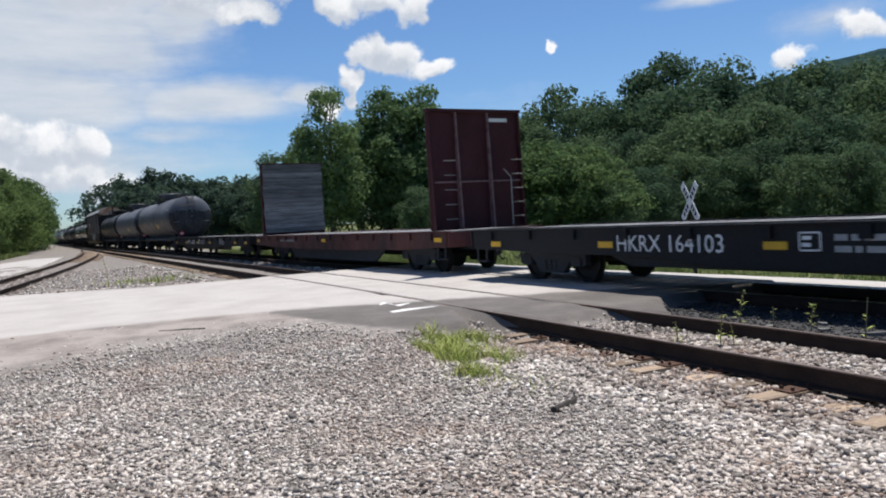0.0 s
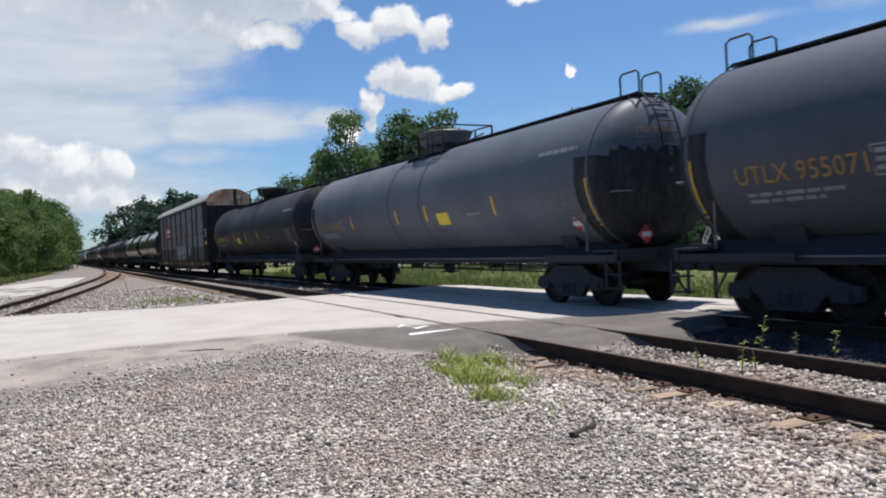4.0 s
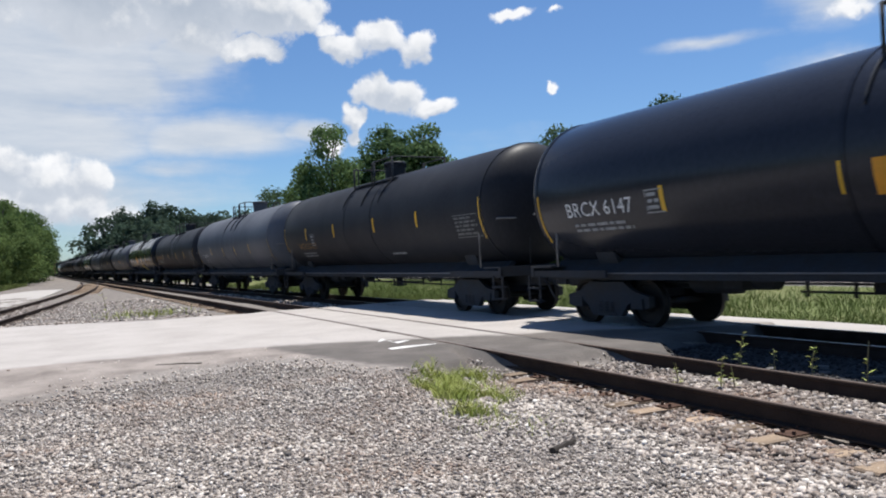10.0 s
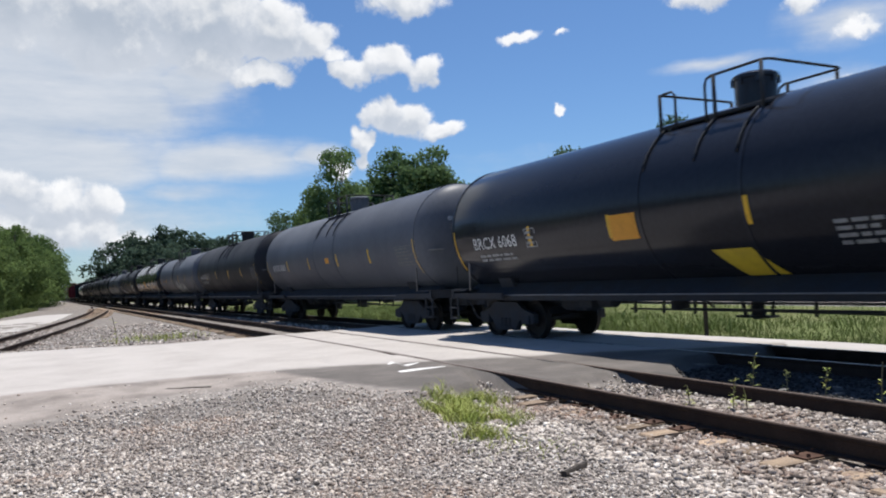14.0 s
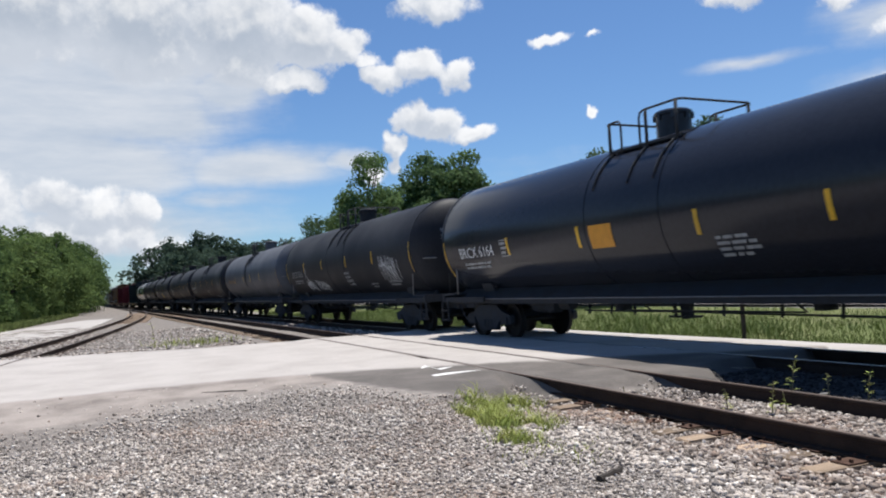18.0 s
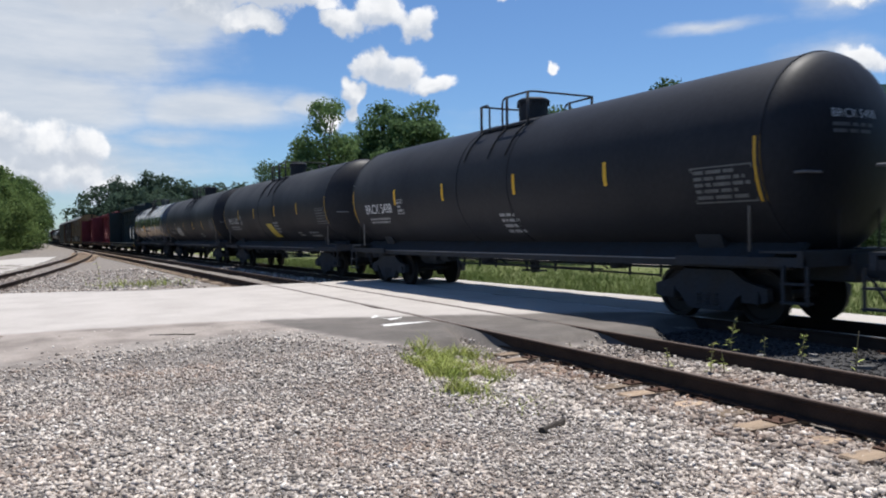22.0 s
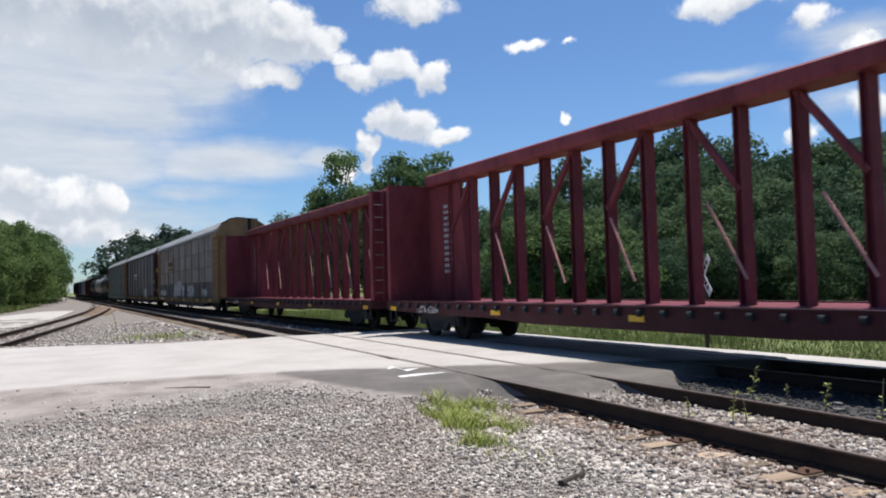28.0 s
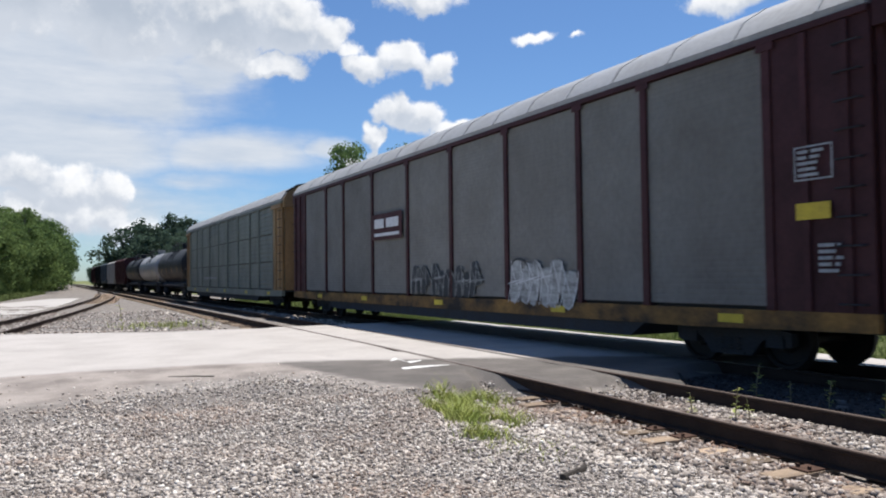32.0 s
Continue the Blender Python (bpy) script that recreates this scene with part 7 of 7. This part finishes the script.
def crown_mesh(seed, n, clumps, leaf, shape, material, lump=1.0, squash=1.0):
    """Leaves in clumps over an uneven crown: height 1 (from 0), radius about shape."""
    rg = np.random.default_rng(seed)
    cs, rs = [], []
    for i in range(clumps):
        h = rg.beta(1.6, 1.5)
        a = rg.uniform(0, 6.283)
        rr = shape * math.sin(math.pi * min(1, 0.1 + 0.86 * h ** 0.85)) ** 0.7 * rg.uniform(0.35, 1.08)
        cs.append((rr * math.cos(a), rr * math.sin(a), 0.06 + 0.88 * h))
        rs.append(lump * rg.uniform(0.06, 0.15) * (1.15 - 0.4 * h))
    cs, rs = np.array(cs), np.array(rs)
    w = rs ** 2 / (rs ** 2).sum()
    k = rg.choice(clumps, n, p=w)
    d = rg.normal(size=(n, 3))
    d /= np.linalg.norm(d, axis=1)[:, None]
    d[:, 2] = np.abs(d[:, 2]) * rg.choice((1, 1, 1, -1), n) * squash
    p = cs[k] + d * rs[k][:, None] * rg.uniform(0.55, 1.12, n)[:, None]
    nrm = d + rg.normal(size=(n, 3)) * 0.5
    nrm /= np.linalg.norm(nrm, axis=1)[:, None]
    t = np.cross(nrm, rg.normal(size=(n, 3)))
    t /= np.linalg.norm(t, axis=1)[:, None]
    b = np.cross(nrm, t)
    s = (leaf * rg.uniform(0.6, 1.4, n))[:, None]
    quad = np.stack([p - t * s, p - b * s * 0.55, p + t * s, p + b * s * 0.55], 1)
    me = bpy.data.meshes.new("crown")
    me.vertices.add(n * 4)
    me.vertices.foreach_set("co", quad.reshape(-1))
    me.loops.add(n * 4)
    me.loops.foreach_set("vertex_index", np.arange(n * 4))
    me.polygons.add(n)
    me.polygons.foreach_set("loop_start", np.arange(0, n * 4, 4))
    me.update()
    me.materials.append(material)
    return me, cs


def trunk_mesh(seed, cs, thick=0.022):
    rg = random.Random(seed)
    s = Shape()
    top = 0.82
    pts = [(0.02 * math.sin(3 * i), 0.02 * math.cos(2 * i), top * i / 7) for i in range(8)]
    for i in range(7):
        a, b = Vector(pts[i]), Vector(pts[i + 1])
        ra, rb = thick * (1 - 0.11 * i), thick * (1 - 0.11 * (i + 1))
        n = 8
        vs = [(a.x + ra * math.cos(t), a.y + ra * math.sin(t), a.z) for t in np.linspace(0, 2 * math.pi, n, endpoint=False)] + [(b.x + rb * math.cos(t), b.y + rb * math.sin(t), b.z) for t in np.linspace(0, 2 * math.pi, n, endpoint=False)]
        s.add(vs, [(j, (j + 1) % n, n + (j + 1) % n, n + j) for j in range(n)])
    for c in cs[:: max(1, len(cs) // 14)]:
        z = max(0.15, c[2] * 0.72)
        i = min(6, int(z / top * 7))
        s.tube([pts[i], (c[0] * 0.5, c[1] * 0.5, (z + c[2]) / 2 * 0.98), tuple(c)], thick * 0.22, 5)
    return s.mesh("trunk", BARK, True)


def tree_model(seed, n, clumps, leaf, shape, material, lump=1.0):
    cm, cs = crown_mesh(seed, n, clumps, leaf, shape, material, lump)
    return cm, trunk_mesh(seed, cs)


KINDS = {
    "tall": [tree_model(s, 10500, 46, 0.0135, 0.23, LEAF, 1.12) for s in (1, 2, 3, 21)],
    "broad": [tree_model(s, 11000, 48, 0.0145, 0.35, LEAF, 1.2) for s in (4, 5, 6, 22)],
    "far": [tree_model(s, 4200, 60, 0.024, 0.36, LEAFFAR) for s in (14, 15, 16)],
    "fresh": [tree_model(s, 11000, 50, 0.0155, 0.42, LEAFB, 1.2) for s in (7, 8, 23)],
    "verge": [tree_model(s, 11500, 48, 0.0145, 0.38, LEAFY, 1.15) for s in (17, 18, 19)],
    "near": [tree_model(s, 16000, 60, 0.0115, 0.21, LEAFM, 0.85) for s in (11, 12, 13)],
}


def plant_tree(kind, x, y, height, seed, label, spread=1.0, group="trees behind the tracks", base=-0.6, name="tree"):
    cm, tm = KINDS[kind][seed % len(KINDS[kind])]
    tr = thing(name, label, "tree", group, at=(x, y, base))
    tr.rotation_euler = (0, 0, seed * 2.399)
    tr.scale = (height * spread, height * spread, height)
    part("trunk", tm, BARK, tr)
    part("crown", cm, LEAF, tr)
    return tr


def polar(az, d):
    return d * math.sin(radians(az)), d * math.cos(radians(az))


def tall_for(el, d):
    return (d * math.tan(radians(el)) + 1.55) * 1.1 + 0.6


def grow():
    rg = random.Random(12)
    # the two tall trees that stand above the train, and their small neighbours
    for az, d, el, kind, sp, sd in ((20.4, 84, 9.4, "near", 0.95, 0), (24.6, 90, 9.5, "near", 1.05, 1), (27.2, 89, 9.4, "near", 1.05, 2), (25.9, 87, 8.0, "near", 1.1, 3), (22.6, 95, 6.6, "broad", 0.8, 4), (26.2, 96, 8.2, "broad", 0.7, 3), (18.5, 92, 5.7, "fresh", 0.62, 1), (16.3, 105, 4.9, "broad", 0.9, 2), (30.6, 92, 5.2, "broad", 1.0, 2), (32.6, 95, 5.6, "broad", 1.0, 5)):
        x, y = polar(az, d)
        plant_tree(kind, x, y, tall_for(el, d), sd, "tall leafy tree standing above the train", sp)
    # dense wood on the rise beyond the crossing
    prof = ((30, 5.0), (34, 6.0), (37.5, 8.0), (41, 8.2), (43, 8.7), (46, 9.5), (50, 9.1), (52, 8.5), (55, 8.1), (59, 8.3), (64, 8.6), (74, 9.0), (90, 9.0))
    az = 31.0
    k = 0
    while az < 84:
        top = np.interp(az, [p[0] for p in prof], [p[1] for p in prof])
        for row, (d, f) in enumerate(((104, 1.0), (88, 0.86), (72, 0.66))):
            a = az + rg.uniform(-0.7, 0.7) + row * 0.8
            dd = d + rg.uniform(-5, 5)
            x, y = polar(a, dd)
            el = top * f * rg.uniform(0.88, 1.04)
            plant_tree("tall" if rg.random() < (0.6 if row == 0 else 0.25) else "broad", x, y, tall_for(el, dd), k, "dark green tree in dense woodland", rg.uniform(0.9, 1.25))
            k += 1
        az += 2.5
    for az, d, el, sp in ((32.2, 60, 3.6, 1.2), (34.9, 56, 4.7, 1.25), (37.2, 55, 4.6, 1.3), (39.2, 54, 3.9, 1.4), (40.9, 53, 2.4, 1.4), (44.0, 58, 3.6, 1.3), (46.5, 62, 4.4, 1.1), (48.8, 60, 4.2, 1.2), (51.2, 62, 4.6, 1.1), (53.5, 58, 3.6, 1.3), (56.5, 60, 3.9, 1.2), (30.0, 66, 3.2, 1.2), (27.0, 70, 2.8, 1.3), (60.5, 58, 3.6, 1.2)):
        x, y = polar(az, d)
        bright = 33 < az < 40.5
        plant_tree("fresh" if bright else "broad", x, y, tall_for(el, d) * (1.0 if bright else 0.85), k, "bright green bushy young tree at the wood's edge" if bright else "dark green bush at the wood's edge", sp, "bushes at the wood's edge")
        k += 1
    # far belt behind the train's distant end
    az = 2.2
    prof = ((2, 2.1), (4.5, 3.6), (8.5, 4.4), (11, 3.7), (14.6, 3.8), (18, 4.2))
    while az < 18.5:
        top = np.interp(az, [p[0] for p in prof], [p[1] for p in prof])
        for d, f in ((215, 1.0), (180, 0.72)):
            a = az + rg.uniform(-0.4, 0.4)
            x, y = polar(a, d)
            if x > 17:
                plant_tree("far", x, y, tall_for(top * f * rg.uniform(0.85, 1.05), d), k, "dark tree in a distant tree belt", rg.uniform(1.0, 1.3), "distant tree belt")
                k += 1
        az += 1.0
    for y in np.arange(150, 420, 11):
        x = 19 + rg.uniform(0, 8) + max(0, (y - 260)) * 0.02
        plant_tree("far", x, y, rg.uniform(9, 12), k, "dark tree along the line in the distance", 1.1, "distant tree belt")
        k += 1
    # trees on the near side of the curving track
    for i in range(34):
        y = 54 + i * 7.0
        x = min(-9.3 + (y - 53) * 0.09, 2.5) - rg.uniform(0, 4.5)
        h = 10.2 if y < 62 else min(14.0, y * 0.083 + 2.6)
        plant_tree("far" if y > 190 else "verge", x, y, h * rg.uniform(0.85, 1.08), k, "leafy tree beside the curving track", rg.uniform(0.95, 1.25), "trees beside the curving track")
        k += 1
    for i in range(22):
        y = 50 + i * 5.5
        plant_tree("verge", min(-8.4 + (y - 53) * 0.09, 3.4) - rg.uniform(0, 1.4), y, rg.uniform(2.2, 4.2), k, "bushy green undergrowth beside the curving track", 1.0, "bushes beside the curving track", name="bush")
        k += 1
    for az, dd, el in ((-9.4, 62, 8.2), (-7.2, 64, 7.3), (-11.5, 60, 8.4)):
        plant_tree("verge", *polar(az, dd), tall_for(el, dd), k, "tall leafy tree beside the curving track", 0.95, "trees beside the curving track")
        k += 1
    for i in range(6):
        plant_tree("verge", -16 - i * 6, 58 + rg.uniform(-4, 6), rg.uniform(7, 9), k, "leafy tree beyond the gravel lot", 1.2, "trees beside the curving track")
        k += 1


grow()


def hill():
    vs, fs = [], []
    n, m = 90, 14
    for i in range(n):
        az = 36 + 74 * i / (n - 1)
        top = float(np.interp(az, (36, 48, 51.5, 55, 59, 66, 78, 95, 110), (1.0, 5.5, 8.1, 8.9, 9.3, 10.2, 10.8, 8.0, 4.0)))
        for j in range(m):
            q = j / (m - 1)
            d = 620 + 560 * q
            x, y = polar(az, d)
            h = (d * math.tan(radians(top)) * (math.sin(q * math.pi / 2) ** 1.2)) * (1.0 if j else 0)
            vs.append((x, y, h + 6 * noise.noise(Vector((x * 0.03, y * 0.03, 2))) - 2))
    for i in range(n - 1):
        for j in range(m - 1):
            fs.append((i * m + j, (i + 1) * m + j, (i + 1) * m + j + 1, i * m + j + 1))
    me = bpy.data.meshes.new("hill")
    me.from_pydata(vs, [], fs)
    me.shade_smooth()
    # no air haze is modelled; the base colour carries a slight blue haze tint
    me.materials.append(mat("haze_tinted_hill", (0.026, 0.048, 0.046), 0.95, var=0.8, scale=0.02, fine=0.07, bump=0, second=(0.014, 0.03, 0.032), rand=0.0, spec=0.0))
    tagged(new("hill", me), "wooded hill, its green tinted blue for distance haze", "hill", kind="structure")


hill()


def blades(name, label, pts, heights, width, lean, seed, material, zs):
    """Curved grass blades, two quads and a tip each."""
    rg = np.random.default_rng(seed)
    n = len(pts)
    a = rg.uniform(0, 6.283, n)
    dirx, diry = np.cos(a), np.sin(a)
    la = rg.uniform(0, 6.283, n)
    lx, ly = np.cos(la) * lean * heights, np.sin(la) * lean * heights
    out = np.zeros((n, 5, 3))
    for i, (q, w) in enumerate(((0, 1), (0, -1), (0.55, 0.7), (0.55, -0.7), (1, 0))):
        out[:, i, 0] = pts[:, 0] + dirx * width * w + lx * q * q * rg.uniform(0.9, 1.1, n)
        out[:, i, 1] = pts[:, 1] + diry * width * w + ly * q * q
        out[:, i, 2] = zs + heights * q * (1 - 0.15 * lean * q)
    k = (np.arange(n) * 5)[:, None]
    me = bpy.data.meshes.new(name)
    me.vertices.add(n * 5)
    me.vertices.foreach_set("co", out.reshape(-1))
    f = np.concatenate([k + np.array([[0, 1, 3, 2]]), k + np.array([[2, 3, 4]])], 1).reshape(-1)
    me.loops.add(len(f))
    me.loops.foreach_set("vertex_index", f)
    st = (np.arange(n) * 7)[:, None] + np.array([[0, 4]])
    me.polygons.add(2 * n)
    me.polygons.foreach_set("loop_start", st.reshape(-1))
    me.update()
    me.materials.append(material)
    return tagged(new(name, me), label, "grass", kind="stuff")


def sow():
    rg = np.random.default_rng(5)
    # rough grass beyond the far strip of road
    n = 80000
    x = 13.9 + 19 * rg.beta(0.8, 2.2, n)
    y = rg.uniform(-12, 66, n)
    tall = 0.16 + 0.42 * np.array([max(0.0, rough(a, b, 0.3, 7.0) + 0.7 * rough(a, b, 1.3, 3.0) + 0.2) for a, b in zip(x, y)])
    h = tall * rg.uniform(0.45, 1.5, n)
    blades("tall_grass", "tall rough green grass beyond the tracks", np.stack([x, y], 1), h, 0.011, 0.55, 6, BLADE, np.full(n, -0.62) + np.clip((15.5 - x) * 0.3, 0, 0.3))
    n = 15000
    y = rg.uniform(40, 120, n)
    x = -7.4 + (y - 53) * 0.085 - rg.uniform(-2.0, 3.5, n) - np.maximum(0, 52 - y) * 0.3
    blades("verge_grass", "grass verge beside the curving track", np.stack([x, y], 1), rg.uniform(0.2, 0.6, n), 0.03, 0.5, 8, BLADE, np.full(n, -0.25))


sow()


def weed(x, y, z, h, leaves, seed, label, name="weed", stem=DRY):
    rg = random.Random(seed)
    w = thing(name, label, "weed", "weeds by the tracks", at=(x, y, z))
    lean = (rg.uniform(-0.15, 0.15), rg.uniform(-0.15, 0.15))
    pts = [(lean[0] * h * q * q, lean[1] * h * q * q, h * q) for q in (0, 0.35, 0.7, 1.0)]
    part("stem", Shape().tube(pts, 0.006 + 0.004 * h, 5), stem, w)
    s = Shape()
    for i in range(leaves):
        q = rg.uniform(0.15, 1.0)
        a = rg.uniform(0, 6.283)
        l = h * rg.uniform(0.12, 0.3) * (1.1 - 0.5 * q)
        b = Vector((lean[0] * h * q * q, lean[1] * h * q * q, h * q))
        d = Vector((math.cos(a), math.sin(a), rg.uniform(0.1, 0.7))).normalized()
        sd = d.cross(Vector((0, 0, 1))).normalized() * l * 0.18
        s.add([b, b + d * l * 0.5 + sd, b + d * l - Vector((0, 0, l * 0.15)), b + d * l * 0.5 - sd], [(0, 1, 2, 3)])
    part("foliage", s, WEEDM, w)
    return w


def sow_weeds():
    rg = random.Random(3)
    for i, (x, y, h, n) in enumerate(((7.02, 6.97, 0.3, 26), (7.15, 6.42, 0.42, 30), (7.3, 6.35, 0.3, 24), (8.55, 7.32, 0.5, 26), (8.62, 6.83, 0.32, 18), (8.53, 6.22, 0.42, 24), (6.9, 9.6, 0.16, 22), (7.0, 9.3, 0.14, 18), (7.1, 9.0, 0.12, 16))):
        weed(x, y, -0.2, h, n, 100 + i, "small green weed growing in the ballast")
    for i, (x, y, h) in enumerate(((2.49, 29.58, 1.05), (3.26, 31.32, 0.6), (3.32, 30.07, 0.55), (4.71, 29.79, 0.5), (5.34, 29.31, 0.45), (3.9, 30.4, 0.4))):
        weed(x, y, -0.28, h, 8, 200 + i, "thin dry stalk on the ballast", "dry_stalk")
    weed(8.35, 5.39, -0.25, 0.62, 6, 300, "long bent reed beside the rail", "reed")
    g = np.random.default_rng(9)
    for cx, cy, rx, ry, n in ((5.05, 9.3, 0.6, 0.5, 1100), (4.7, 8.5, 0.55, 0.75, 1500), (4.75, 7.9, 0.45, 0.5, 900), (4.3, 7.4, 0.3, 0.5, 450), (5.55, 9.4, 0.4, 0.35, 600)):
        a, r = g.uniform(0, 6.283, n), np.sqrt(g.uniform(0, 1, n)) * g.uniform(0.5, 1.15, n)
        x, y = cx + rx * r * np.cos(a), cy + ry * r * np.sin(a)
        keep = np.array([rough(p, q, 3.2, 3.0) > -0.02 for p, q in zip(x, y)]) & ~inside(PAVED, x, y)
        x, y = x[keep], y[keep]
        blades("weed_patch", "yellow-green weeds spreading over the gravel", np.stack([x, y], 1), g.uniform(0.07, 0.22, len(x)), 0.006, 0.8, 10, WEEDM, earth(x, y))
    n = 260
    x, y = g.normal(4.55, 0.6, n), g.normal(29.8, 0.7, n)
    x = np.where(g.uniform(0, 1, n) < 0.5, x - 1.2, x)
    blades("weed_patch", "dry weeds on the ballast", np.stack([x, y], 1), g.uniform(0.1, 0.35, n), 0.012, 0.5, 11, WEEDM, earth(x, y))
    n = 160
    x, y = g.normal(4.35, 0.25, n), g.normal(6.6, 0.3, n)
    blades("weed_patch", "thin weeds in the gravel", np.stack([x, y], 1), g.uniform(0.03, 0.09, n), 0.006, 0.9, 12, WEEDM, earth(x, y))


sow_weeds()


# ---- small things ----
def stick(x, y, length, r, turn, seed):
    rg = random.Random(seed)
    s = Shape()
    pts = [(length * (q - 0.5), rg.uniform(-0.012, 0.012), r + rg.uniform(0, 0.01)) for q in np.linspace(0, 1, 6)]
    s.tube(pts, r, 7)
    ob = tagged(new("wood_scrap", s.mesh("wood_scrap", DARKWOOD, 40)), "dark broken piece of wood on the gravel", "wood scrap", "scraps")
    ob.matrix_world = pose(x, y, -0.2, 0, 0, turn)
    return ob


stick(2.15, 13.1, 0.75, 0.009, -28, 4).location.z = -0.05
stick(4.08, 5.44, 0.42, 0.032, 25, 1)
stick(5.3, 4.2, 0.2, 0.012, -40, 2)


def crossbuck(x, y, facing):
    w = thing("crossbuck_sign", "white crossed-blade railway crossing sign on a post", "crossing sign", at=(x, y, -1.15))
    part("post", Shape().box(-0.035, 0.035, -0.05, 0.03, 0.45, 3.1, 0.008), DARKWOOD, w, "thin dark post")
    for k in (1, -1):
        c, s_ = math.cos(radians(45 * k)), math.sin(radians(45 * k))
        y0 = -0.07 - (0.012 if k > 0 else 0)
        box = []
        for a, b in ((-0.61, -0.115), (0.61, -0.115), (0.61, 0.115), (-0.61, 0.115)):
            box.append((a * c - b * s_, 2.75 + a * s_ + b * c))
        bl = part("blade", Shape().prism_y(box, y0 - 0.01, y0), WHITE, w, "white blade")
        sh = Shape()
        for a in (-0.42, -0.28, -0.16, 0.16, 0.28, 0.42):
            q = [(u * c - v * s_, y0 - 0.013, 2.75 + u * s_ + v * c) for u, v in ((a - 0.04, -0.06), (a + 0.04, -0.06), (a + 0.04, 0.06), (a - 0.04, 0.06))]
            sh.add(q, [(0, 1, 2, 3)])
        part("letter_bars", sh, FLATBLACK, bl)
    w.rotation_euler = (0, 0, facing)
    return w


crossbuck(14.25, 13.45, radians(180 - 113 + 180))


motions()
